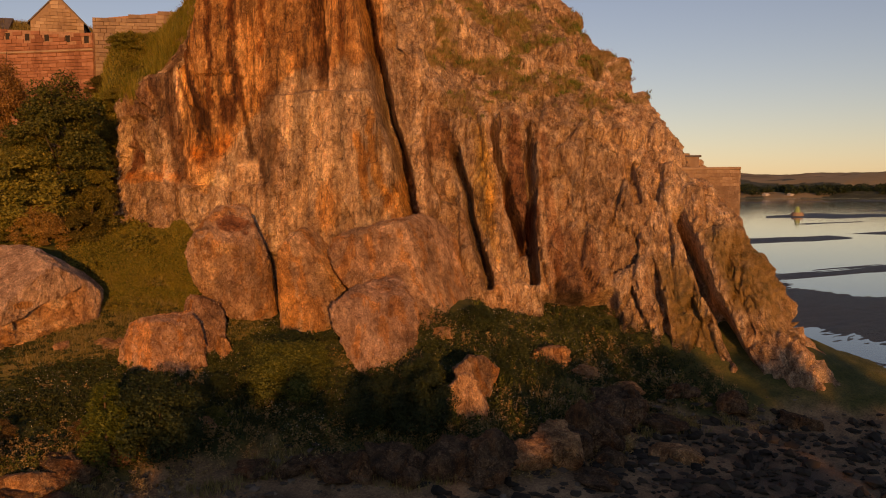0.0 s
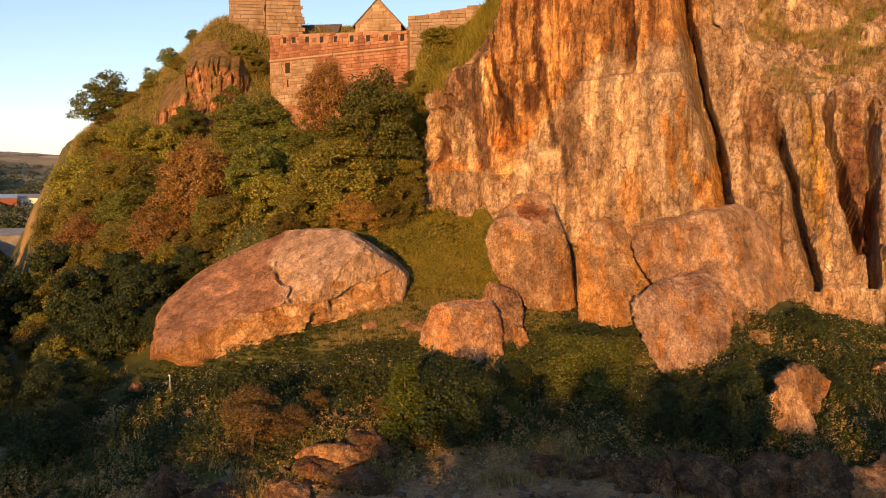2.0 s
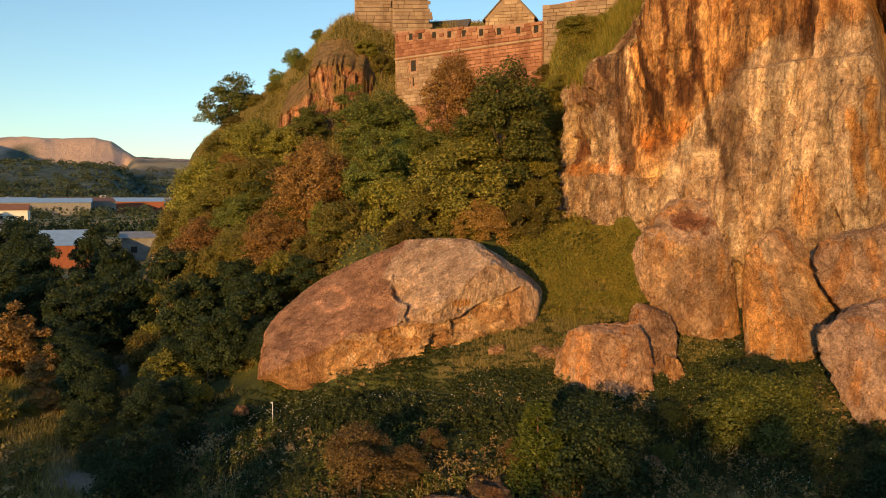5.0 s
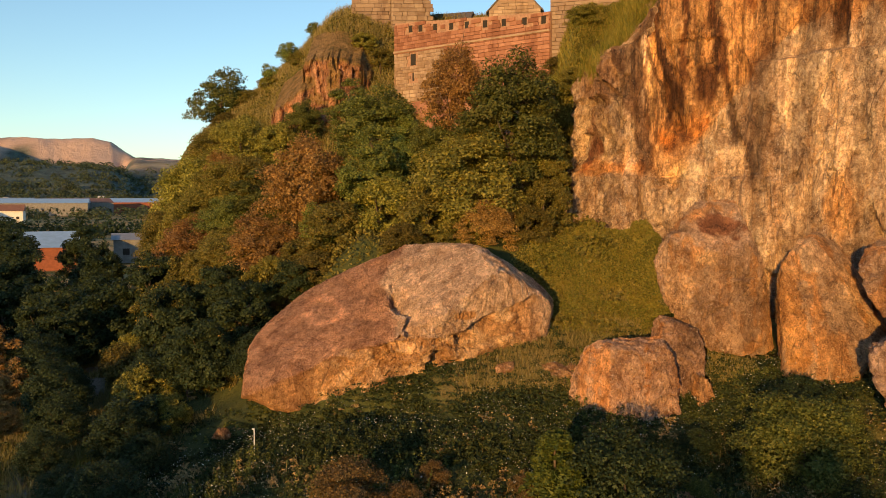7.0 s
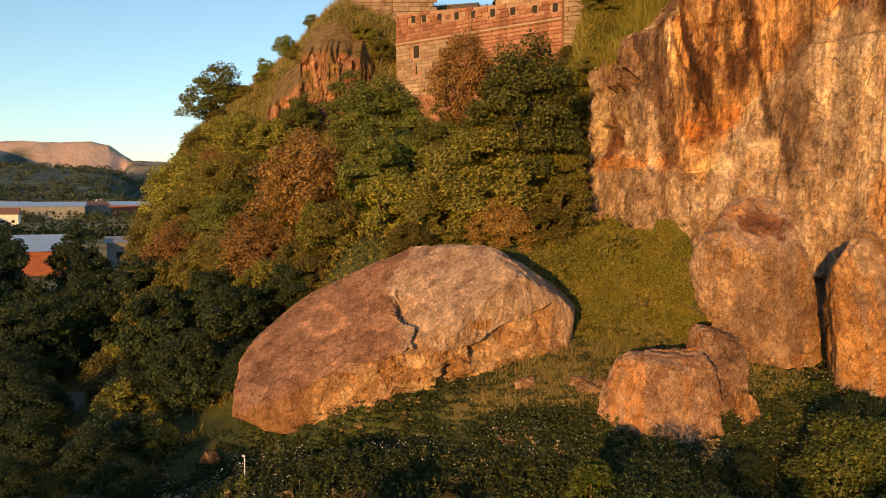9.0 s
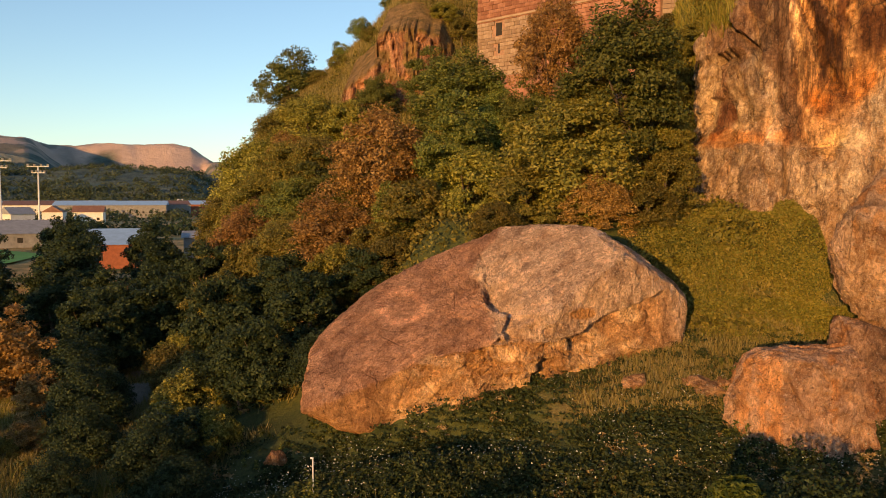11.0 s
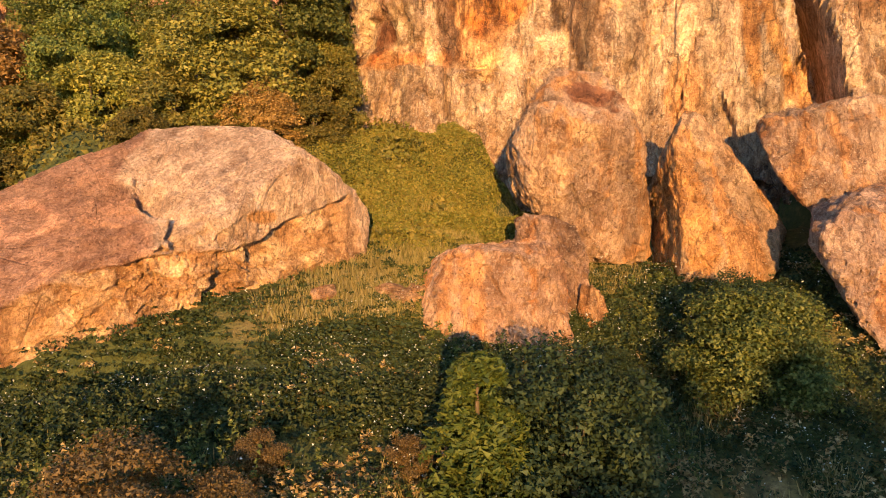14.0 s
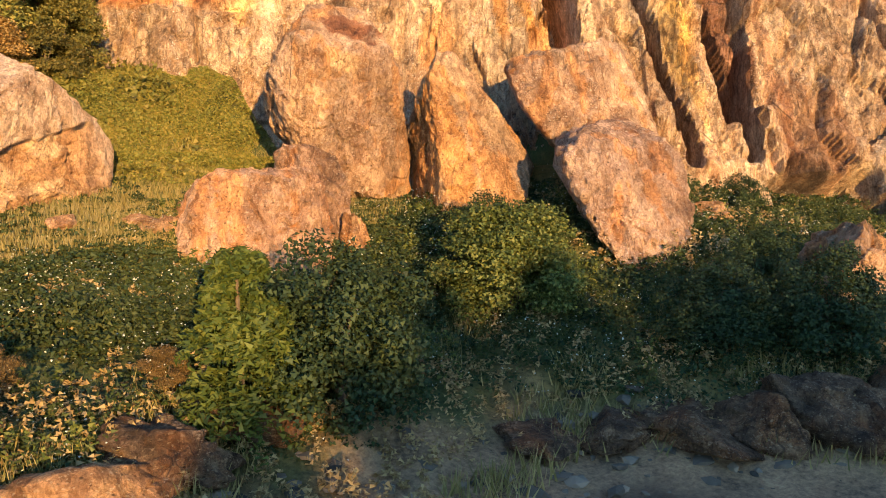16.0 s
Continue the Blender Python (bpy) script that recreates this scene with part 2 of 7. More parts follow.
CLIFF = rock_material("cliff_rock", [(0.22, 0.135, 0.085), (0.48, 0.315, 0.195), (0.64, 0.455, 0.29), (0.78, 0.6, 0.43)], 0.35, 0.9, ochre_amount=0.3, rugged=0.85)
SLAB = rock_material("boulder_rock", [(0.29, 0.19, 0.135), (0.51, 0.36, 0.26), (0.66, 0.49, 0.365), (0.79, 0.61, 0.475)], 0.12, 1.0, ochre_amount=0.16, grain=1.5, rugged=0.5)
SHORE = rock_material("shore_rock", [(0.05, 0.04, 0.035), (0.12, 0.09, 0.07), (0.2, 0.15, 0.11), (0.3, 0.23, 0.17)], 0.2, 0.4, ochre_amount=0.3)


def ground_material():
    m, t, b = shader("ground_cover", 0.95)
    v = coords(t)
    n1, n2, n3 = noise_tex(t, v, 0.12, 5), noise_tex(t, v, 0.9, 6, 0.65), noise_tex(t, v, 9, 6, 0.7)
    grass = ramp(t, calc(t, "ADD", calc(t, "MULTIPLY", n1, 0.5), calc(t, "MULTIPLY", n2, 0.5)), [(0.36, (0.035, 0.05, 0.014)), (0.5, (0.09, 0.095, 0.025)), (0.62, (0.2, 0.15, 0.05))])
    grass = blend(t, ramp(t, n3, [(0.35, 0.6), (0.55, 0.0)]), grass, (0.02, 0.026, 0.01))
    stone = ramp(t, calc(t, "ADD", calc(t, "MULTIPLY", n2, 0.5), calc(t, "MULTIPLY", n3, 0.5)), [(0.36, (0.07, 0.045, 0.028)), (0.5, (0.27, 0.165, 0.09)), (0.64, (0.46, 0.3, 0.16))])
    mud = ramp(t, n2, [(0.3, (0.022, 0.018, 0.013)), (0.6, (0.06, 0.046, 0.03))])
    c = blend(t, attribute(t, "stone"), grass, stone)
    straw = ramp(t, calc(t, "ADD", calc(t, "MULTIPLY", n1, 0.6), calc(t, "MULTIPLY", n2, 0.4)), [(0.4, (0.09, 0.1, 0.025)), (0.48, (0.28, 0.18, 0.055)), (0.58, (0.46, 0.27, 0.1))])
    c = blend(t, attribute(t, "dry"), c, straw)
    c = blend(t, attribute(t, "mud"), c, mud)
    path = ramp(t, n3, [(0.3, (0.17, 0.13, 0.1)), (0.7, (0.3, 0.24, 0.18))])
    c = blend(t, attribute(t, "path"), c, path)
    t.links.new(c, b.inputs["Base Color"])
    t.links.new(calc(t, "SUBTRACT", 0.95, calc(t, "MULTIPLY", attribute(t, "mud"), 0.4)), b.inputs["Roughness"])
    bump(t, b, calc(t, "ADD", n3, n2), 0.7, 0.12)
    return m


GROUND = ground_material()


def water_material():
    m, t, b = shader("tide_water", 0.06)
    b.inputs["Base Color"].default_value = (0.02, 0.035, 0.045, 1)
    b.inputs["Specular IOR Level"].default_value = 0.5
    v = coords(t, (1, 1, 1))
    bump(t, b, noise_tex(t, v, 1.4, 3, 0.5), 0.12, 0.05)
    return m


WATER = water_material()


def plain(name, c, rough=0.8, vary=0.25, scale=3.0, bumpy=0.2):
    m, t, b = shader(name, rough)
    n = noise_tex(t, coords(t), scale, 6, 0.65)
    col = blend(t, ramp(t, n, [(0.3, 0.0), (0.7, 1.0)]), tuple(x * (1 - vary) for x in c), tuple(min(1, x * (1 + vary)) for x in c))
    t.links.new(col, b.inputs["Base Color"])
    if bumpy:
        bump(t, b, n, bumpy, 0.03)
    return m


# ---- ground ----
SHORE_X = [-60, -30, -22, -12, -4, 3, 10, 14, 19, 25, 30, 36, 45, 70]
SHORE_Y = [5, 12, 22, 27, 27.2, 28.3, 29.2, 25.5, 21.8, 22.3, 26, 23, 17, 10]


def hill(x, y):
    d1 = y - 44
    d2 = (x + 14) * 0.931 + (y - 44) * 0.365
    p1 = np.interp(d1, [-40, 0, 4, 8, 16, 24, 29, 36, 40, 46, 54, 70, 100, 300], [-30, 4.4, 5.4, 6.6, 9.5, 13.5, 17.5, 25.5, 28.6, 29.5, 26, 6, -20, -40])
    p2 = np.interp(d2, [-30, -3, 0, 3, 6, 12, 18, 24, 60], [-30, -3, 1, 10, 17.2, 22.2, 28.2, 32.5, 46])
    p2 = 1 + (p2 - 1) * np.clip((y - 40) / 44, 0.3, 1)
    p3 = np.interp(x, [8, 22, 40], [60, 30, -50])
    k = 1.5
    return np.minimum(-k * np.log(np.exp(-np.clip(p1, -50, 60) / k) + np.exp(-np.clip(p2, -50, 60) / k)), p3)


def height(x, y):
    """The lie of the land."""
    x, y = np.asarray(x, float), np.asarray(y, float)
    t = y - np.interp(x, SHORE_X, SHORE_Y)
    bank = np.interp(t, [-60, -14, -9, -3, 0, 1.5, 4, 7, 9, 11, 13, 17, 21, 30], [-1.2, -0.7, -0.48, -0.3, 0.2, 1.0, 1.8, 2.9, 3.7, 4.5, 5.0, 6.4, 9.6, 11])
    left = smooth(-4, -12, x)
    flat = np.interp(t, [-60, -9, -3, 0, 4, 12], [-1.2, -1.1, -0.6, -0.1, 0.35, 0.8])
    z = bank * (1 - left) + flat * left
    far = smooth(62, 80, y) * (1 - smooth(40, 70, x))
    z = z * (1 - far) + 0.25 * far
    # the creek behind the piles, and its sloping far bank
    off = y - (45.9 + .14 * (x + 47.3))
    creek = smooth(-0.3, -2.4, (x + 28.4) * 0.887 + (y - 23.4) * 0.462) * smooth(19, 13, off)
    z = z * (1 - creek) + np.interp(off, [-3, 0, 6, 8, 12], [-1.5, -.66, .35, .8, 1.25]) * creek
    # open tidal flats
    east = smooth(41, 52, x + 0.25 * (y - 30)) 
    z = z * (1 - east) + (-0.62) * east
    up = hill(x, y)
    k = 0.8
    z = k * np.log(np.exp(np.clip(z, -5, 60) / k) + np.exp(np.clip(up, -50, 60) / k))
    z = z + 2.4 * np.exp(-((x + 9.5) / 3.6) ** 2 - ((y - 81.5) / 4.2) ** 2)
    # the grassy knoll between the fort and the cliff's shoulder
    z = z + 13.2 * smooth(4.8, 9.3, x) * smooth(22, 14, x) * np.exp(-((y - 61.5) / 4.2) ** 2)
    # the hollow before the great boulder, and the trough behind the others
    z = z - 1.0 * np.exp(-((x + 8.2) / 1.5) ** 2 - ((y - 38.3) / 1.6) ** 2)
    z = z - 1.7 * np.exp(-((x + 4.2) / 3.3) ** 2 - ((y - 37.3) / 1.8) ** 2)
    behind = smooth(11.4, 12.6, x) * smooth(24, 21.5, x) * smooth(38.4, 39.6, y) * smooth(52, 50, y)
    return z - 0.9 * behind * np.maximum(z - 4.8, 0)


def axis_steps(lo, hi, step, far_lo, far_hi):
    a = [lo]
    while a[-1] > far_lo:
        a.append(a[-1] - max(step, (lo - a[-1]) * 0.22 + step))
    b = [hi]
    while b[-1] < far_hi:
        b.append(b[-1] + max(step, (b[-1] - hi) * 0.12 + step))
    return np.array(a[:0:-1] + list(np.arange(lo, hi, step)) + b)


gx, gy = axis_steps(-50, 60, 0.4, -4200, 4200), axis_steps(10, 80, 0.4, -3000, 4200)
GX, GY = np.meshgrid(gx, gy)
px, py = GX.ravel(), GY.ravel()
pz = height(px, py)
P3 = np.stack([px, py, 0 * px], 1)
near = smooth(260, 120, np.hypot(px, py - 40))
pz += near * (0.16 * fbm(P3 * 0.45, 4, 3) * smooth(-0.9, 0.5, pz) + 0.05 * fbm(P3 * 2.0, 2, 5))
flats = smooth(41, 60, px + 0.25 * (py - 30))
wide = np.stack([px * 0.018, py * 0.05, 0 * px], 1)
pz += flats * (0.3 * fbm(wide, 5, 11) - 0.12 + 0.34 * smooth(170, 80, np.hypot(px, py)))
ground = tagged(new("ground", mesh_of("ground", np.stack([px, py, pz], 1), grid_faces(len(gx), len(gy)), GROUND)), "grassy bank sloping to a stony tidal shore", "ground", kind="structure")
shore_t = py - np.interp(px, SHORE_X, SHORE_Y)


def mask(ob, name, values):
    a = ob.data.attributes.new(name, "FLOAT", "POINT")
    a.data.foreach_set("value", np.clip(values, 0, 1).astype(np.float32))


wob = fbm(P3 * 0.35, 4, 21)
stone_mask = smooth(1.6, -0.6, shore_t + 1.5 * wob) * smooth(9, 4, pz)
mask(ground, "stone", np.maximum(stone_mask, smooth(1.05, .75, np.hypot((px + 23.6) / 6.6, (py - 26.6) / 4.4) + .25 * wob)))
far_bank = smooth(-30, -38, px) * smooth(43, 46, py) * smooth(62, 58, py)
bare = .8 * smooth(-.5, 1.5, px) * smooth(8.2, 6.6, px) * smooth(1.0, .3, np.abs(py - np.interp(px, [-5, 0, 3, 6, 8], [37.2, 38.2, 39.0, 39.8, 40.2]) + .8 * wob))
mask(ground, "dry", np.maximum(bare, smooth(-26, -40, px) * smooth(54, 58, py - .1 * px - 4)))
mask(ground, "mud", np.maximum(far_bank * smooth(.45, .25, pz + .15 * wob), np.maximum(smooth(-0.2, -0.7, pz + 0.2 * wob), flats * smooth(3, 1, pz))))
trail = np.abs(px - np.interp(py, [20, 30, 37, 44, 60, 80], [-9, -14, -16.5, -17.5, -24, -36]))
mask(ground, "path", smooth(1.1, 0.5, trail + 0.4 * wob) * smooth(26, 30, py) * smooth(70, 60, py))
water = tagged(new("water", mesh_of("water", [(-4000, -2900, -0.62), (4000, -2900, -0.62), (4000, 4000, -0.62), (-4000, 4000, -0.62)], [(0, 1, 2, 3)], WATER)), "calm shallow tidal water reflecting the evening sky", "water", kind="structure")

# ---- rock ----


def stain_shade_colors(me, rgb):
    # rock tints and stains, plus the shade painted in the cliff-foot hollow
    a = me.color_attributes.new("stain", "FLOAT_COLOR", "POINT")
    a.data.foreach_set("color", np.concatenate([rgb, np.ones((len(rgb), 1))], 1).astype(np.float32).ravel())


# stations along the foot of the rock: x, y, lean, knee height, slope back above the knee
FOOT = [(13, 74, .3, 17, .9), (9.5, 64, .2, 17, .9), (7.6, 57.5, .1, 18.5, .8), (7.5, 53.6, .06, 19, .8), (9.3, 51.6, .05, 20, .7), (12, 50.4, .05, 24, .5), (14, 49.6, .06, 48, .4),
        (18.5, 46.6, .07, 48, .4), (21.3, 43.2, .09, 48, .4), (22.6, 40.8, .16, 24, .8), (24.3, 38.4, .25, 19, 1.0), (27, 35.4, .33, 18, 1.05), (31, 32.6, .4, 18, 1.1),
        (34.5, 30.4, .45, 17, 1.1), (37, 27, .55, 15, 1.15), (40.4, 21.4, .82, 13, 1.2), (43.2, 22.6, .85, 12.5, 1.2), (45, 33, .5, 12, 1.2), (50, 60, .4, 12, .9)]


def rock_wall(s, z):
    """A point of the great rock face: s metres along its foot, z up."""
    f = np.array(FOOT)
    seg = np.concatenate([[0], np.cumsum(np.hypot(*np.diff(f[:, :2], axis=0).T))])
    q = []
    for k in range(5):
        v = np.zeros(len(s))
        for o, w in ((-1.2, .2), (-.6, .2), (0, .2), (.6, .2), (1.2, .2)):
            v += w * np.interp(s + o, seg, f[:, k])
        q.append(v)
    x, y, lean, knee, back = q
    dx, dy = 45 - x, 82 - y
    n = np.hypot(dx, dy)
    low = np.minimum(z, knee) * lean
    over = np.maximum(z - knee, 0)
    run = low + over * back
    return np.stack([x + dx / n * run, y + dy / n * run, z], 1), seg[-1]


_, S_LEN = rock_wall(np.zeros(1), np.zeros(1))
su = np.arange(0, S_LEN, 0.13)
zu = np.concatenate([np.arange(-1.5, 28, 0.16), np.arange(28, 52, 0.8)])
SU, ZU = np.meshgrid(su, zu)
SU, ZU = SU.ravel(), ZU.ravel()
R0, _ = rock_wall(SU, ZU)
Ru, _ = rock_wall(SU + .3, ZU)
Rz, _ = rock_wall(SU, ZU + .3)
RN = np.cross(Ru - R0, Rz - R0)
RN /= np.linalg.norm(RN, axis=1)[:, None]      # outwards
RN *= np.sign(-(RN @ np.array((0.5, 0.8, 0))) + 1e-6)[:, None]
q = R0 * np.array((0.16, 0.16, 0.045))
out = 0.9 * fbm(q, 3, 31)
d1, d2, val = cells(R0 * np.array((0.42, 0.42, 0.13)) + 0.25 * value_noise(R0 * 0.3, 41)[:, None], 43)
out += 0.75 * (val - .5) * 1.2 - 0.25 * smooth(0.12, 0.0, d2 - d1)
d1, d2, val = cells(R0 * np.array((1.1, 1.1, 0.55)) + 0.3 * value_noise(R0 * 0.7, 44)[:, None], 47)
out += 0.24 * (val - .5) - 0.10 * smooth(0.1, 0.0, d2 - d1)
out += 0.26 * fbm(R0 * np.array((0.9, 0.9, 0.6)), 5, 51, 0.58)
d1, d2, val = cells(R0 * np.array((2.2, 2.2, 1.3)) + 0.3 * value_noise(R0 * 1.3, 45)[:, None], 53)
out += 0.11 * (val - .5)
broad = smooth(23.5, 25.5, SU) * smooth(41, 39, SU) * smooth(7, 9, ZU)      # the great clean wall
out *= 1 - 0.6 * broad


def cleft(zs, ss, half, deep, ragged=0.15):
    """A cleft down the face along the line (zs, ss)."""
    line = np.interp(ZU, zs, ss) + ragged * value_noise(np.stack([ZU * 1.1, 0 * ZU, 0 * ZU], 1), int(deep * 100))
    on = smooth(zs[0] - .4, zs[0] + .3, ZU) * smooth(zs[-1] + .4, zs[-1] - .5, ZU)
    return -deep * on * smooth(half, half * 0.45, np.abs(SU - line))


def panel(s0, s1, z0, z1, deep, soft=0.12):
    w = 0.3 * value_noise(np.stack([SU * .6, ZU * .6, 0 * SU], 1), 61)
    return deep * smooth(s0 - soft, s0 + soft, SU + w) * smooth(s1 + soft, s1 - soft, SU + w) * smooth(z0 - soft, z0 + soft, ZU + w) * smooth(z1 + soft, z1 - soft, ZU + w)


out += cleft([6, 7.8, 10.5, 14.5, 18.8, 24.6, 32], [43.7, 43.4, 42.9, 41.8, 40.5, 39.0, 37.4], 0.8, 3.6)
out += cleft([6.5, 10, 12.9, 15.8], [48.4, 47.5, 47.0, 46.2], 0.42, 2.6)
out += cleft([9, 10.7, 12.1, 15.1, 18.7], [51.2, 50.9, 50.4, 49.8, 49.5], 0.45, 2.8)
out += cleft([7, 8.3, 13.4, 17.9], [51.6, 51.7, 52.3, 52.6], 0.4, 2.6)
out += cleft([0.5, 2.5, 6.5, 11.3], [64.6, 64.3, 63.8, 64.0], 0.75, 3.0)
out += cleft([2.5, 3.5, 7.8], [59.6, 59.7, 60.2], 0.4, 1.2)
out += cleft([12, 15.8], [60.3, 61.2], 0.6, 0.8)
out += cleft([15.5, 19.9, 26], [27.4, 25.9, 24.3], 0.35, 0.6)
out += cleft([17.7, 20.6], [23.5, 21.4], 0.25, 0.9)
out += cleft([19.6, 27], [35.7, 35.2], 0.5, 0.45)
out += cleft([18, 27], [30.6, 29.6], 0.35, 0.35)
out += cleft([7.5, 9.5, 11.5], [38.6, 38.2, 37.8], 0.22, 0.5)
out += panel(50.4, 52.2, 7, 17, -0.5) + panel(46.4, 49.6, 7, 18.5, 0.35) + panel(31, 40.2, 8, 19.3, 0.55) + panel(19, 23.3, 17.8, 20.6, 0.2)
out += panel(19, 25, 9, 14, 0.45, .4) + panel(52.2, 56.8, 2.2, 6.0, -2.2, .3) + panel(26.2, 30, 20.5, 30, 0.3) + panel(44.5, 46, 14.2, 17.8, -.3)
out += panel(19, 23.4, 17.9, 21, .12, .06) + cleft([15.6, 17.8, 19, 21.2], [24.1, 23.75, 23.5, 22.9], .2, .4, .05) - panel(20.8, 23.6, 17.3, 17.8, .3, .2) + panel(20.5, 21.7, 15.7, 17.2, .3, .08)
out += panel(25.6, 33, 8, 13.0, .3, .05) + panel(26.6, 30.2, 13.1, 14.3, .16, .05) - panel(26.0, 27.6, 12.4, 12.75, .25, .06) + panel(20, 25.4, 9, 13.3, .3, .06) - panel(33.6, 34.1, 12.8, 13.4, .35, .08)
out += cleft([12.5, 15, 17.2, 19.5], [31.6, 30.7, 30.1, 29.6], .12, .22, .1) + cleft([16.2, 18.5, 20.3, 22.5], [27.35, 27.2, 26.6, 25.9], .14, .3, .08) + cleft([9, 11.5, 13.5], [33, 32.4, 32.0], .12, .2) + cleft([9, 12], [35.6, 36.3], .12, .22)
d1, d2, val = cells(R0 * np.array((.75, .75, .3)) + .35 * value_noise(R0 * .8, 48)[:, None], 57)
out -= .16 * smooth(.05, 0, d2 - d1) * smooth(-.1, .3, value_noise(R0 * .35, 58))
RV = R0 + RN * out[:, None]


def blot(rgb, s, z, rs, rz, colour, amount=1.0, seed=0):
    """A ragged-rimmed tint of its own shape: stains, and the hollow's painted shade."""
    k = np.nonzero((np.abs(SU - s) < 1.8 * rs) & (np.abs(ZU - z) < 1.8 * rz))[0]
    S, Z = SU[k], ZU[k]
    d = np.hypot((S - s) / rs, (Z - z) / rz) + 0.45 * fbm(np.stack([S * .9, Z * .35, 0 * S + seed], 1), 4, 81)
    w = (amount * smooth(1.1, 0.6, d))[:, None]
    rgb[k] *= 1 - w + w * np.array(colour)
    return rgb


def band(rgb, zs, ss, half, colour, amount=1.0, seed=0):
    """A run of stain down the face along the line (zs, ss), with ragged sides and fading ends."""
    reach = 1.8 * max(half) + .4
    k = np.nonzero((SU > min(ss) - reach) & (SU < max(ss) + reach) & (ZU > zs[0] - 1.4) & (ZU < zs[-1] + .6))[0]
    S, Z = SU[k], ZU[k]
    line = np.interp(Z, zs, ss) + .18 * fbm(np.stack([Z * .8, 0 * Z, 0 * Z + seed], 1), 3, 82)
    wide = np.interp(Z, zs, half) * (1 + .5 * fbm(np.stack([S * 2.0, Z * .5, 0 * S + seed], 1), 4, 84))
    ends = smooth(zs[0] - .5, zs[0] + .5, Z + .6 * fbm(np.stack([S * 2.5, 0 * S, 0 * S + seed], 1), 2, 86)) * smooth(zs[-1] + .3, zs[-1] - .3, Z)
    w = (amount * ends * smooth(1.05, .9, np.abs(S - line) / np.maximum(wide, .01)))[:, None]
    rgb[k] *= 1 - w + w * np.array(colour)
    return rgb


tint = np.ones((len(RV), 3))
runs = fbm(np.stack([SU * 1.1, ZU * .07, 0 * SU], 1), 4, 83)
tint *= (1 + 0.3 * np.clip(runs, -1, 1))[:, None]
# the orange upper wall, its edge running down to a point above the pale patch
orange = smooth(.15, -.15, SU - np.interp(ZU, [15.2, 17.2, 18.5, 19.6, 21.1, 22], [28.6, 30.1, 31.0, 31.8, 33.6, 38]) + .25 * fbm(np.stack([SU, ZU, 0 * SU], 1), 4, 89)) * smooth(25.2, 26, SU + .3 * runs) * smooth(14.5, 16, ZU + runs)
orange = np.maximum(orange, smooth(20.6, 21.8, ZU + .5 * runs) * smooth(31, 33, SU) * smooth(41, 40, SU))
tint *= 1 - orange[:, None] * (1 - np.array((1.02, .76, .48)))
for k, (s, z, rs, rz, colour) in enumerate([
        (26.6, 14.2, 1.3, 1.6, (1.1, .85, .56)), (41.6, 11, .8, 4, (1.2, .9, .5)), (22.5, 13.6, 2.6, .5, (1.2, .8, .45)), (28, 15.6, 1.4, 1.2, (1.05, .82, .54)), (36.4, 11.5, 1.0, 2.0, (1.15, .9, .6))]):
    tint = blot(tint, s, z, rs, rz, colour, .9, k)
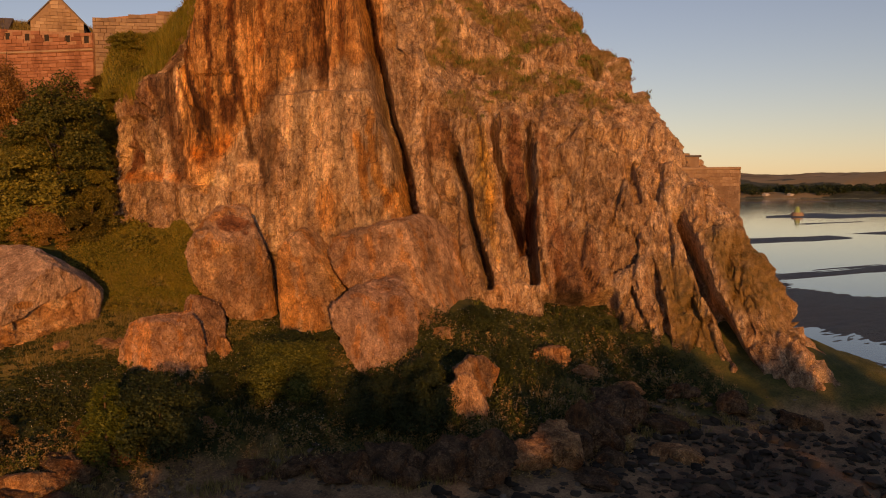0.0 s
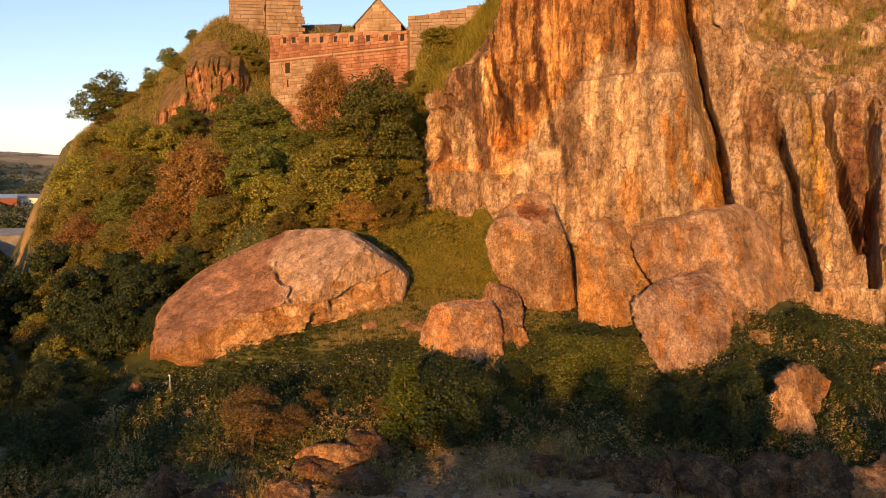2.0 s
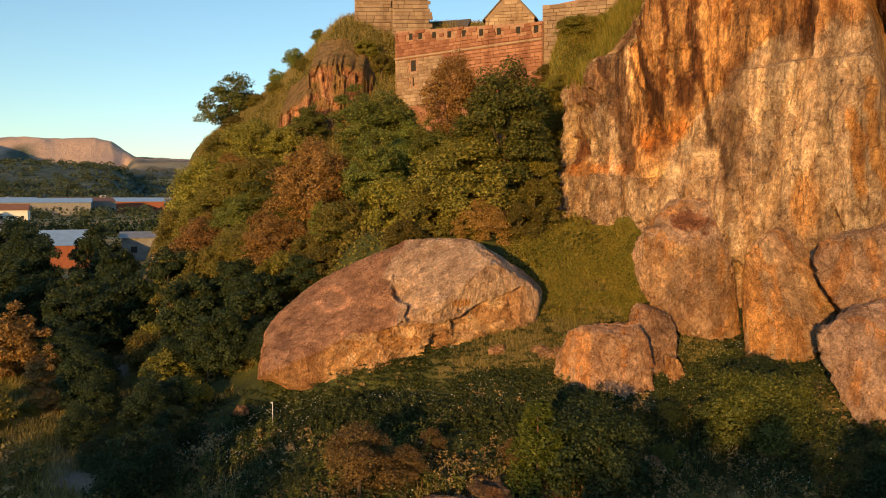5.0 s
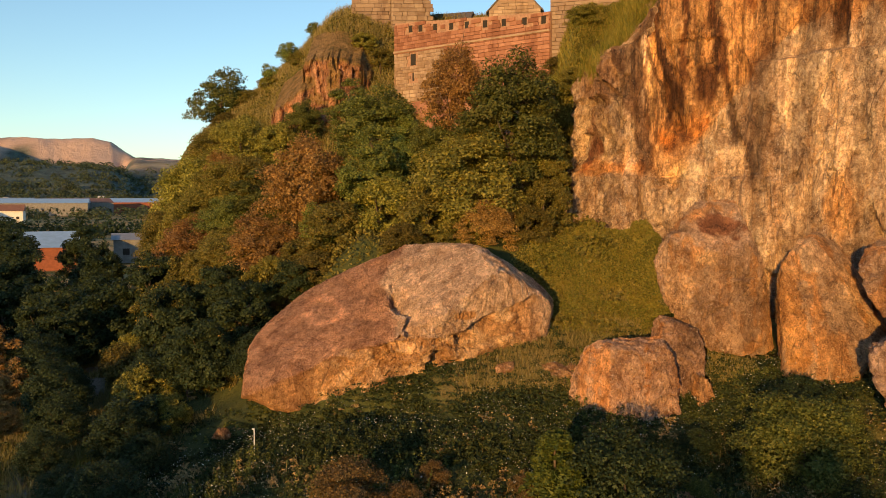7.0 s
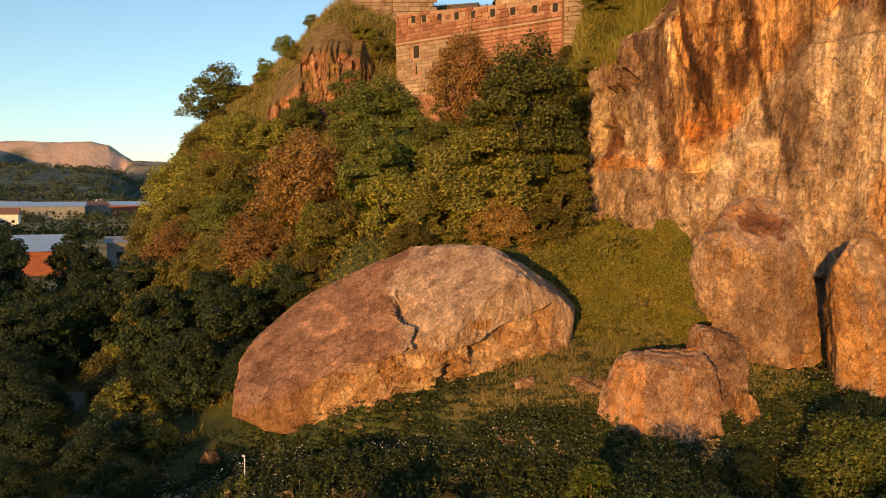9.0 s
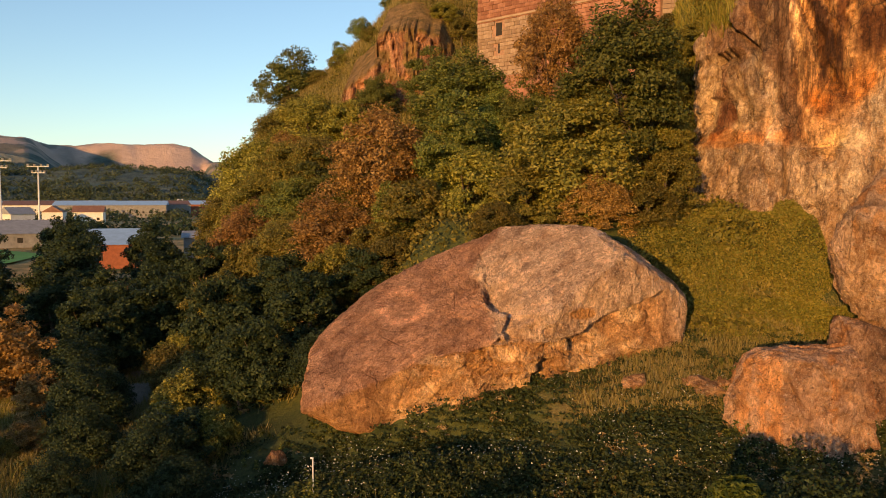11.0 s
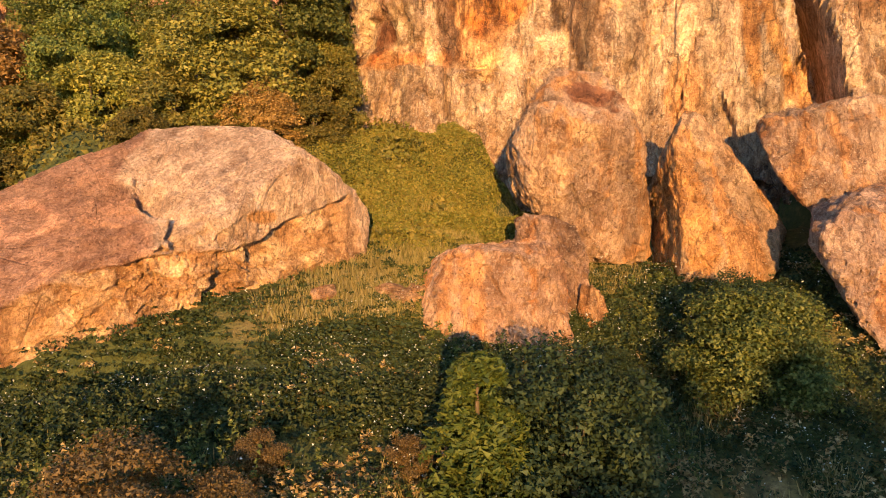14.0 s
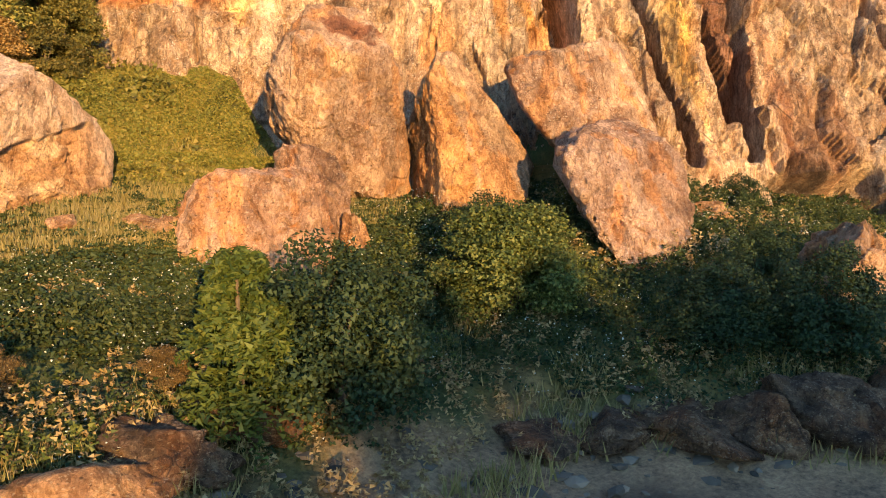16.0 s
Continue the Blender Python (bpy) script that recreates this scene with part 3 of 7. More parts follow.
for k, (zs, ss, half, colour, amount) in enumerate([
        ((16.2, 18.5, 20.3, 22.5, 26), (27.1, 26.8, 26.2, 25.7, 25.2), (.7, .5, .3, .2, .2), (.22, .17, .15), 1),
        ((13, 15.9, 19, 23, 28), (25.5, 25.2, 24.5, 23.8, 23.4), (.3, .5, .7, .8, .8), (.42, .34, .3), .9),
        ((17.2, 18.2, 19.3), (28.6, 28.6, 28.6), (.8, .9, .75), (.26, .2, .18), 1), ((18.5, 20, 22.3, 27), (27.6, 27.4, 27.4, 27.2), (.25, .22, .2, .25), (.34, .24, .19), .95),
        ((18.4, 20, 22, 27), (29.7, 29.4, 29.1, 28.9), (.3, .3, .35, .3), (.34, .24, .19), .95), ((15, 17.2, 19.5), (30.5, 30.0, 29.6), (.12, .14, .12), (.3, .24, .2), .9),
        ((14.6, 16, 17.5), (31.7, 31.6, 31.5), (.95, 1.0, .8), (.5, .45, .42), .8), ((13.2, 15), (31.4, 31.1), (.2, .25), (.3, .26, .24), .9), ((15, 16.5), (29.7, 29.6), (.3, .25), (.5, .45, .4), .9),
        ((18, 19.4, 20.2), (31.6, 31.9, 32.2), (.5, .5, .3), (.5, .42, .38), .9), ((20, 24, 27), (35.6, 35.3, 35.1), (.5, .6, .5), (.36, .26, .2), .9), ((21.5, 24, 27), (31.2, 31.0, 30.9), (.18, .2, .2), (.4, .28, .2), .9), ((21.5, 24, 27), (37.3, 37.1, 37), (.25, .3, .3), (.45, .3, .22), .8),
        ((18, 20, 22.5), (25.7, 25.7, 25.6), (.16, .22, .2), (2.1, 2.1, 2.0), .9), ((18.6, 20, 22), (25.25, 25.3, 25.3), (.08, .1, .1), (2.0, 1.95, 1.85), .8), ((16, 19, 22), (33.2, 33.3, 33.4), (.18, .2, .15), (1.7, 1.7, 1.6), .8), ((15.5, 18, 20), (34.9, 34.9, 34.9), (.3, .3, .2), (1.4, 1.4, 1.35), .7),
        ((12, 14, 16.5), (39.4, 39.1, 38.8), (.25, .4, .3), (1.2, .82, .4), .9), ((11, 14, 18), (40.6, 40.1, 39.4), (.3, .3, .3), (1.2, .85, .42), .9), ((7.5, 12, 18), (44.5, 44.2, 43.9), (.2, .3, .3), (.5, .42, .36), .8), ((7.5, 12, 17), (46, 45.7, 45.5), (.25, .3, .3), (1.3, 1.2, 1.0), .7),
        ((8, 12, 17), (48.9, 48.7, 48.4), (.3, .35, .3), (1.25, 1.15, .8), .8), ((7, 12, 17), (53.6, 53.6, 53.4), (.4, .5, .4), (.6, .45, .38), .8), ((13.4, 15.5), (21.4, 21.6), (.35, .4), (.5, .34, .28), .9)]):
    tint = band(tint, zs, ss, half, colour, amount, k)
# dark blots; the one at s 54.5 paints shade into the sunk hollow
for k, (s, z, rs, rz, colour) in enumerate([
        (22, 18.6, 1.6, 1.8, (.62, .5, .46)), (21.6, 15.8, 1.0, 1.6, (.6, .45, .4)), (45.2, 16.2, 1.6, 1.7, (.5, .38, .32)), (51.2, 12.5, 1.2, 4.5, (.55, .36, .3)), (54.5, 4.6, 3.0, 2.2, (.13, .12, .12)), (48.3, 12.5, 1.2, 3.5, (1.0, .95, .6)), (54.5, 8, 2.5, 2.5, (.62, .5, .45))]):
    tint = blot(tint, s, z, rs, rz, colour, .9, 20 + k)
for k, (s, z, rs, rz, colour) in enumerate([(29.1, 14.8, .5, 1.3, (1.15, 1.3, 1.4)), (28.3, 13.4, .9, .7, (1.1, 1.2, 1.25)), (27.3, 13.2, .7, .6, (1.1, 1.2, 1.2)), (30.2, 13.8, .8, .8, (1.25, 1.3, 1.3)), (27.6, 11.8, .9, .5, (1.2, 1.25, 1.25)), (24.2, 13.9, 1.0, .6, (1.5, 1.45, 1.4)), (34, 12, 1.5, 2, (1.35, 1.35, 1.3)), (36, 15, 1.6, 4, (1.2, 1.18, 1.12)), (48, 7, 3, .8, (1.2, 1.2, 1.2)), (51, 6.6, 2.5, .5, (1.3, 1.3, 1.3))]):
    tint = blot(tint, s, z, rs, rz, colour, .9, 40 + k)
turf = smooth(17.5, 21, ZU + 1.5 * fbm(R0 * .35, 3, 85)) * smooth(43, 45, SU) * smooth(-.1, .35, fbm(R0 * np.array((.5, .5, .9)), 4, 87))
shoulder = smooth(18.6, 19.6, ZU + .7 * fbm(R0 * .6, 3, 92)) * smooth(23.2, 21.2, SU + .8 * fbm(R0 * .5, 3, 94))
turf = np.maximum(turf, shoulder)
turf = np.maximum(turf, smooth(59.8, 60.8, SU) * smooth(63.6, 62.6, SU) * smooth(9, 7, ZU) * smooth(1.5, 3, ZU))
turf = np.maximum(turf, smooth(64.8, 65.6, SU) * smooth(11, 9, ZU) * smooth(3.5, 6, ZU + fbm(R0, 3, 88)))
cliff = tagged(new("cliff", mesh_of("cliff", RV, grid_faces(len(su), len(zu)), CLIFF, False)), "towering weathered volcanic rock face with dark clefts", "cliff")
stain_shade_colors(cliff.data, np.clip(tint, 0.05, 2.2))
mask(cliff, "turf", turf)
mask(cliff, "wet", np.maximum(orange, smooth(14.5, 17, ZU + .8 * runs) * smooth(31.5, 29.5, SU) * smooth(22.5, 24, SU)) + .35 * smooth(42, 44, SU) * smooth(60, 55, SU) * smooth(7, 10, ZU))

EDGE_X = [-8.8, -7.85, -6.5, -5.3, -3.95, -3, -1.7, -.1, .86, 2.2, 3.95, 4.8]
EDGE_Z = [3.3, 3.85, 4.45, 5.05, 5.6, 5.75, 6.1, 6.0, 6.27, 6.9, 7.5, 7.2]


def under_edge(v):
    """How far a point lies below the edge that runs along the great boulder's front."""
    x, y, z = v.T
    return np.interp(x, EDGE_X, EDGE_Z) - z + .1 * fbm(v * 1.4, 3, 70)


def scar_side(v):
    return v[:, 0] - np.interp(v[:, 2], [6.1, 6.8, 7.2, 7.75], [-1.75, -2.0, -2.5, -2.95])


def carve_great(v):
    """The broken, undercut front of the great boulder, a stepped scar and a shallow dish."""
    x, y, z = v.T
    front = smooth(42.6, 41.2, y)
    below = under_edge(v)
    b = smooth(0, .12, below) * front * smooth(-9, -7.8, x)
    e1, e2, val = cells(v * np.array((.9, .9, 1.5)) + .4 * value_noise(v * 1.1, 72)[:, None], 74)
    f1, f2, vel = cells(v * np.array((2.4, 2.4, 3.4)) + .4 * value_noise(v * 2.1, 76)[:, None], 77)
    rugged = smooth(-7.6, -5.2, x)
    o = -b * (.08 + .08 * np.clip(below, 0, 2.5)) * (1 - .6 * smooth(-1.5, 1.5, x)) - b * rugged * (.24 * val + .14 * vel + .14 * smooth(.06, 0, e2 - e1))
    o -= b * rugged * .3 * np.maximum(0, fbm(v * np.array((1.0, 1.0, 1.6)), 4, 71))
    o -= b * .9 * smooth(.5, .2, np.hypot((x + .4 - .3 * (z - 4.2)) * 1.4, (z - 4.3) * .6))
    s = scar_side(v) + .4 * fbm(v * 2.0, 3, 68)
    o -= .5 * smooth(0, .1, s) * smooth(1.9, .3, s) * smooth(5.95, 6.1, z) * smooth(7.9, 7.5, z) * front
    o -= .12 * smooth(.9, .5, np.hypot(x + 5.6, (z - 6.8) * 1.2)) * front
    o -= .18 * smooth(.1, 0, np.abs(x - 3.2 + .9 * (z - 8.8))) * smooth(8, 8.3, z)
    return o


def tone(r, g, b, patches=()):
    """A tint that drifts over the stone, with stains of their own: each x, z, half width, half height and a colour."""
    def rgb(v):
        w = fbm(v * .7, 4, 75)
        c = np.array((r, g, b)) * (1 + .28 * w)[:, None]
        drip = smooth(.15, .5, fbm(v * np.array((1.6, 1.6, .2)), 4, 78))[:, None]
        c = c * (1 - drip * (1 - np.array((1.12, .9, .62))))
        for x, z, rx, rz, colour in patches:
            d = np.hypot((v[:, 0] - x) / rx, (v[:, 2] - z) / rz) + .4 * fbm(v * 1.6, 4, 79)
            k = smooth(1.05, .85, d)[:, None]
            c = c * (1 - k) + np.array(colour) * k
        return c
    return rgb


def paint_great(v):
    """Smooth red-brown slab on one side, paler pitted face on the other, ochre broken front."""
    x, y, z = v.T
    w = .5 * fbm(v * .8, 4, 73)
    right = smooth(-.12, .12, x - np.interp(z, [5.5, 6.8, 7.75, 8.6, 9.6], [-1.7, -2.1, -2.95, -2.7, -1.8]) + .5 * w)[:, None]
    ring = np.hypot((x + 5.5) / .95, (z - 6.8) / .5) + .3 * w
    left = np.array((.8, .57, .46)) * (1 + .25 * w[:, None]) * (1 + .6 * smooth(.3, .1, np.abs(ring - .9))[:, None])
    rgb = left * (1 - right) + np.array((1.16, 1.06, .97)) * right
    spot = smooth(1.0, .8, np.hypot((x - .9) / .55, (z - 6.85) / .25) + .4 * w)[:, None]
    rgb = rgb * (1 - spot) + np.array((1.0, .68, .36)) * spot
    low = (smooth(-.05, .1, under_edge(v)) * smooth(42.6, 41.2, y))[:, None]
    q = fbm(v * np.array((1.2, 1.2, 2.0)), 4, 80)[:, None]
    mix = smooth(-.25, .3, q)
    broken = np.array((.98, .72, .45)) * (1 - mix) + np.array((1.3, 1.12, .85)) * mix
    tip = smooth(-5.0, -6.4, x)[:, None]
    broken = broken * (1 - tip) + np.array((.78, .55, .35)) * tip
    return rgb * (1 - low) + broken * low


BALL = {}


def ball(level):
    if level not in BALL:
        bm = bmesh.new()
        bmesh.ops.create_icosphere(bm, subdivisions=level, radius=1)
        BALL[level] = (np.array([v.co[:] for v in bm.verts]), [tuple(v.index for v in f.verts) for f in bm.faces])
        bm.free()
    return BALL[level]


def boulder(name, centre, planes, label, level=6, edge=14, rough=0.12, seed=1, material=None, carve=None, paint=None):
    """A block cut by planes, each an outward normal and its distance from the origin, then chipped, cracked and worn."""
    d, faces = ball(level)
    c = np.array(centre, float)
    edge = edge * 1.7
    cut = [(np.array(q[:3]), max(.15, q[3] - c @ np.array(q[:3]))) for q in planes]
    near = min(q[1] for q in cut)
    inv = np.zeros(len(d))
    for n, dist in cut:
        inv += (np.maximum(d @ n, 0) * near / dist) ** edge
    r = near / np.maximum(inv, 1e-200) ** (1 / edge)
    rng = np.random.default_rng(seed)
    for k in range(26):
        n = rng.normal(size=3)
        n /= np.linalg.norm(n)
        dn = d @ n
        cap = (r * dn).max() * rng.uniform(.93, .99)
        r = np.where(dn > .05, np.minimum(r, cap / np.maximum(dn, .05)), r)
    v = c + d * (r * 1.01)[:, None]
    size = r.mean()
    s = min(1, size)
    wob = .35 * np.stack([value_noise(v * .9, seed + 50 + k) for k in range(3)], 1)
    o = rough * size * .35 * fbm(v * 0.6, 3, seed)
    e1, e2, val = cells((v + wob) * .7 / max(.5, size * .3) + seed, seed + 5)
    crack = smooth(.035, 0, e2 - e1) * smooth(-.1, .15, value_noise(v * .6 + seed, seed + 7))
    o += rough * size * .5 * (val - .5) - .2 * s * crack
    e1, e2, val = cells((v + wob * .6) * np.array((1.9, 1.9, 1.3)) + seed, seed + 8)
    o += (.1 if carve is None else .06) * s * (val - .5) - .06 * s * smooth(.05, 0, e2 - e1)
    o += (.09 if carve is None else .05) * s * fbm(v * 3.2, 4, seed + 2, .68)
    if carve:
        o += carve(v)
    v = v + d * o[:, None]
    ob = tagged(new(name, mesh_of(name, v, faces, material or SLAB, False)), label, "boulder", "fallen boulders")
    stain_shade_colors(ob.data, paint(v) if paint else np.ones((len(v), 3)))
    return ob


boulder("boulder", (-2, 41.6, 6.2), [(-0.974, -0.224, 0.015, 0.18), (-0.887, -0.117, 0.446, 5.35), (-0.659, -0.021, 0.751, 9.02), (-0.446, 0.026, 0.895, 10.73), (-0.363, 0.037, 0.931, 11.17), (-0.025, 0.055, 0.998, 11.98), (0.530, 0.027, 0.847, 10.17), (0.431, 0.036, 0.902, 10.82), (0.780, -0.021, 0.626, 7.51), (0.993, -0.116, 0.007, 0.08), (-0.966, -0.257, 0.026, -1.12), (-0.858, -0.132, 0.497, 4.71), (-0.596, -0.044, 0.802, 8.15), (-0.397, -0.008, 0.918, 9.27), (-0.378, -0.006, 0.926, 9.31), (-0.022, -0.015, 1.000, 9.05), (0.658, -0.108, 0.745, 3.83), (0.349, -0.057, 0.936, 7.01), (0.855, -0.189, 0.483, -0.19), (0.953, -0.257, -0.162, -7.31), (-0.269, -0.439, 0.857, -10.78), (-0.200, -0.619, 0.759, -18.67), (0.160, -0.962, -0.220, -38.36), (-0.120, -0.981, -0.150, -36.38), (0.000, 0.981, 0.196, 47.26), (0.000, -0.119, -0.993, -7.23), (0.564, -0.820, -0.102, -32.55), (-0.451, -0.350, -0.821, -12.66)],
        "huge sloping reddish-brown boulder resting on the grassy bank", 7, 34, 0.05, 3, SLAB, carve_great, paint_great)
boulder("boulder", (8, 38.9, 4.6), [(-0.943, 0.328, -0.053, 7.36), (-0.868, 0.352, 0.350, 10.43), (-0.389, 0.210, 0.897, 10.84), (-0.030, 0.068, 0.997, 8.34), (0.861, -0.502, 0.079, -9.65), (0.858, -0.513, -0.020, -10.52), (-0.985, 0.152, 0.084, 1.01), (-0.710, 0.218, 0.670, 8.04), (-0.068, 0.168, 0.983, 11.80), (0.878, -0.135, 0.458, 5.50), (0.969, -0.223, 0.104, 1.25), (-0.099, -0.990, 0.099, -36.44), (0.301, -0.952, 0.050, -32.03), (-0.597, -0.796, 0.100, -32.50), (0.000, 0.995, 0.100, 42.09), (0.000, 0.000, -1.000, -1.40), (0.000, -0.196, 0.981, -1.44)],
        "squat pinkish-brown boulder with a flat cracked top", 6, 30, 0.07, 7, SLAB, None, tone(.95, .78, .68))
boulder("rock_slab", (10, 39.7, 6), [(-0.891, 0.439, 0.118, 10.16), (-0.417, 0.226, 0.880, 11.04), (0.059, -0.011, 0.998, 6.88), (0.824, -0.477, 0.304, -7.53), (0.853, -0.504, 0.139, -9.22), (-0.816, 0.256, 0.519, 6.22), (0.345, 0.041, 0.938, 11.25), (0.927, -0.208, 0.313, 3.76), (0.963, -0.268, 0.017, 0.20), (0.098, -0.976, 0.195, -35.23), (0.000, 1.000, 0.000, 41.90), (0.000, 0.000, -1.000, -3.40), (-0.990, -0.099, 0.099, -12.18)],
        "low flat brown rock slab behind a boulder", 5, 24, 0.06, 9, SLAB, None, tone(.8, .66, .58))
boulder("boulder", (12, 41.2, 8.4), [(-0.630, 0.314, -0.710, 1.52), (-0.883, 0.430, -0.188, 7.81), (-0.848, 0.380, 0.369, 10.95), (-0.742, 0.299, 0.600, 11.06), (-0.180, -0.066, 0.981, 6.56), (0.082, -0.218, 0.972, 3.40), (0.686, -0.524, 0.504, -6.43), (0.774, -0.555, 0.304, -8.60), (0.775, -0.555, 0.301, -8.63), (0.809, -0.580, -0.092, -11.96), (-0.910, 0.177, -0.375, -4.50), (-0.965, 0.211, -0.154, -1.84), (-0.887, 0.228, 0.401, 4.81), (-0.512, 0.144, 0.847, 10.16), (0.001, 0.006, 1.000, 12.00), (0.716, -0.221, 0.662, 7.94), (0.936, -0.308, 0.169, 2.03), (0.886, -0.275, 0.372, 4.47), (0.942, -0.331, 0.048, 0.57), (-0.123, -0.971, -0.204, -40.93), (0.000, -0.622, 0.783, -16.48), (0.000, 1.000, 0.000, 44.60), (0.000, 0.000, -1.000, -5.20), (0.600, -0.800, 0.000, -23.36), (-0.704, -0.704, -0.101, -35.51)],
        "tall rounded brown boulder leaning on the cliff foot", 6, 26, 0.06, 13, SLAB, None, tone(.84, .72, .62, [(11.9, 10.75, .95, .5, (.45, .25, .17)), (11.0, 9.4, .5, .3, (1.2, 1.0, .72)), (9.9, 7.6, .7, 1.6, (1.05, .88, .68))]))
boulder("boulder", (15.1, 38.7, 7.3), [(-0.819, 0.570, -0.067, 10.68), (-0.755, 0.515, 0.406, 13.06), (-0.752, 0.513, 0.415, 13.07), (0.032, -0.147, 0.989, 4.76), (0.613, -0.551, 0.567, -6.19), (0.551, -0.509, 0.662, -4.68), (0.588, -0.539, 0.604, -5.66), (0.728, -0.683, -0.065, -13.13), (-0.952, 0.305, -0.031, -1.81), (-0.858, 0.301, 0.416, 3.54), (-0.347, 0.151, 0.926, 10.35), (0.516, -0.161, 0.841, 10.88), (0.869, -0.319, 0.379, 6.14), (0.051, -0.861, 0.506, -27.57), (-0.518, -0.830, 0.207, -36.87), (0.000, 1.000, 0.000, 41.00), (0.000, 0.000, -1.000, -4.60)],
        "pointed orange-brown boulder wedged between two others", 6, 26, 0.07, 17, SLAB, None, tone(1.05, .9, .7, [(13.9, 7.0, .6, 2.6, (1.15, .78, .38)), (15.0, 9.3, .4, .5, (1.3, 1.2, .95))]))
boulder("boulder", (19.3, 37.5, 7.8), [(-0.605, 0.580, -0.546, 6.77), (-0.652, 0.620, -0.436, 8.32), (-0.656, 0.522, 0.545, 13.90), (-0.262, 0.120, 0.958, 9.51), (-0.177, 0.036, 0.984, 8.15), (0.251, -0.426, 0.870, -1.04), (0.535, -0.689, 0.489, -8.68), (-0.523, 0.551, -0.650, 6.26), (-0.691, 0.654, -0.308, 10.29), (-0.308, 0.095, 0.947, 7.75), (-0.187, -0.023, 0.982, 5.79), (0.331, -0.555, 0.763, -5.17), (0.578, -0.745, 0.333, -11.26), (-0.100, -0.902, 0.421, -30.59), (-0.612, -0.764, 0.204, -36.56), (0.000, 1.000, 0.000, 40.20), (0.000, 0.000, -1.000, -3.60)],
        "broad brown boulder block fallen below the cliff", 6, 28, 0.07, 19, SLAB, None, tone(.9, .78, .68))
boulder("boulder", (17.5, 33.4, 4.8), [(-0.546, 0.532, -0.647, 6.04), (-0.595, 0.597, -0.539, 7.80), (-0.710, 0.701, 0.074, 13.25), (-0.287, 0.223, 0.932, 9.60), (-0.208, 0.133, 0.969, 8.20), (0.401, -0.588, 0.703, -6.20), (0.529, -0.727, 0.438, -10.23), (0.584, -0.809, -0.066, -14.56), (0.467, -0.691, -0.552, -15.20), (-0.904, 0.311, -0.295, -5.05), (-0.572, 0.329, 0.751, 7.21), (-0.456, 0.294, 0.840, 8.45), (-0.215, 0.200, 0.956, 10.31), (0.699, -0.276, 0.659, 9.34), (0.871, -0.412, 0.269, 5.43), (0.860, -0.480, -0.171, 0.59), (0.460, -0.401, -0.792, -7.17), (0.000, -0.865, 0.503, -24.91), (-0.497, -0.845, 0.199, -33.99), (0.000, 1.000, 0.000, 36.40), (0.000, 0.000, -1.000, -1.00), (-0.099, -0.990, -0.099, -32.22), (0.000, -0.399, 0.917, -6.80)],
        "large pinkish lichen-speckled boulder at the cliff foot", 6, 26, 0.06, 23, SLAB, None, tone(.85, .74, .7))
boulder("boulder", (19.4, 26.5, 2.9), [(-0.876, 0.470, -0.109, -3.89), (-0.558, 0.497, 0.664, 5.04), (0.303, 0.055, 0.951, 10.90), (0.801, -0.371, 0.470, 7.63), (0.798, -0.571, -0.193, 0.97), (-0.200, -0.948, 0.249, -27.36), (0.000, 1.000, 0.000, 27.60), (0.000, 0.000, -1.000, -1.00), (-0.796, -0.597, 0.100, -30.03)],
        "upright pale split boulder on the shore bank", 5, 30, 0.09, 29, SLAB, None, tone(1.0, .85, .7))
boulder("boulder", (20.6, 27.4, 3.4), [(-0.868, 0.463, -0.179, -4.69), (-0.438, 0.443, 0.782, 6.75), (0.188, 0.105, 0.976, 10.94), (0.560, -0.167, 0.811, 10.53), (0.738, -0.575, -0.353, -0.89), (0.053, -0.309, -0.949, -9.42), (0.295, -0.935, 0.197, -18.12), (0.000, 1.000, 0.000, 28.50), (0.000, 0.000, -1.000, -1.40)],
        "tilted brown boulder wedged behind a split one", 5, 30, 0.08, 31, SLAB, None, tone(.7, .58, .48))

# ---- leaves and grass ----


def leaf_material(name, dark, mid, light, trans=0.35, vary=0.0):
    m, t, b = shader(name, 0.65)
    g = t.nodes.new("ShaderNodeNewGeometry")
    o = t.nodes.new("ShaderNodeObjectInfo")
    patch = noise_tex(t, coords(t), 0.55, 3)
    f = calc(t, "ADD", calc(t, "MULTIPLY", g.outputs["Random Per Island"], 0.5), calc(t, "MULTIPLY", patch, 0.5))
    c = ramp(t, f, [(0.2, dark), (0.48, mid), (0.8, light)])
    h = t.nodes.new("ShaderNodeHueSaturation")
    t.links.new(calc(t, "ADD", 0.5 - 0.02 * vary, calc(t, "MULTIPLY", o.outputs["Random"], 0.03 * vary)), h.inputs["Hue"])
    t.links.new(calc(t, "ADD", 1.0 - 0.4 * vary, calc(t, "MULTIPLY", o.outputs["Random"], 0.75 * vary)), h.inputs["Value"])
    t.links.new(c, h.inputs["Color"])
    t.links.new(h.outputs[0], b.inputs["Base Color"])
    tr = t.nodes.new("ShaderNodeBsdfTranslucent")
    t.links.new(h.outputs[0], tr.inputs[0])
    mx = t.nodes.new("ShaderNodeMixShader")
    mx.inputs[0].default_value = trans
    t.links.new(b.outputs[0], mx.inputs[1])
    t.links.new(tr.outputs[0], mx.inputs[2])
    t.links.new(mx.outputs[0], t.nodes["Material Output"].inputs[0])
    return m


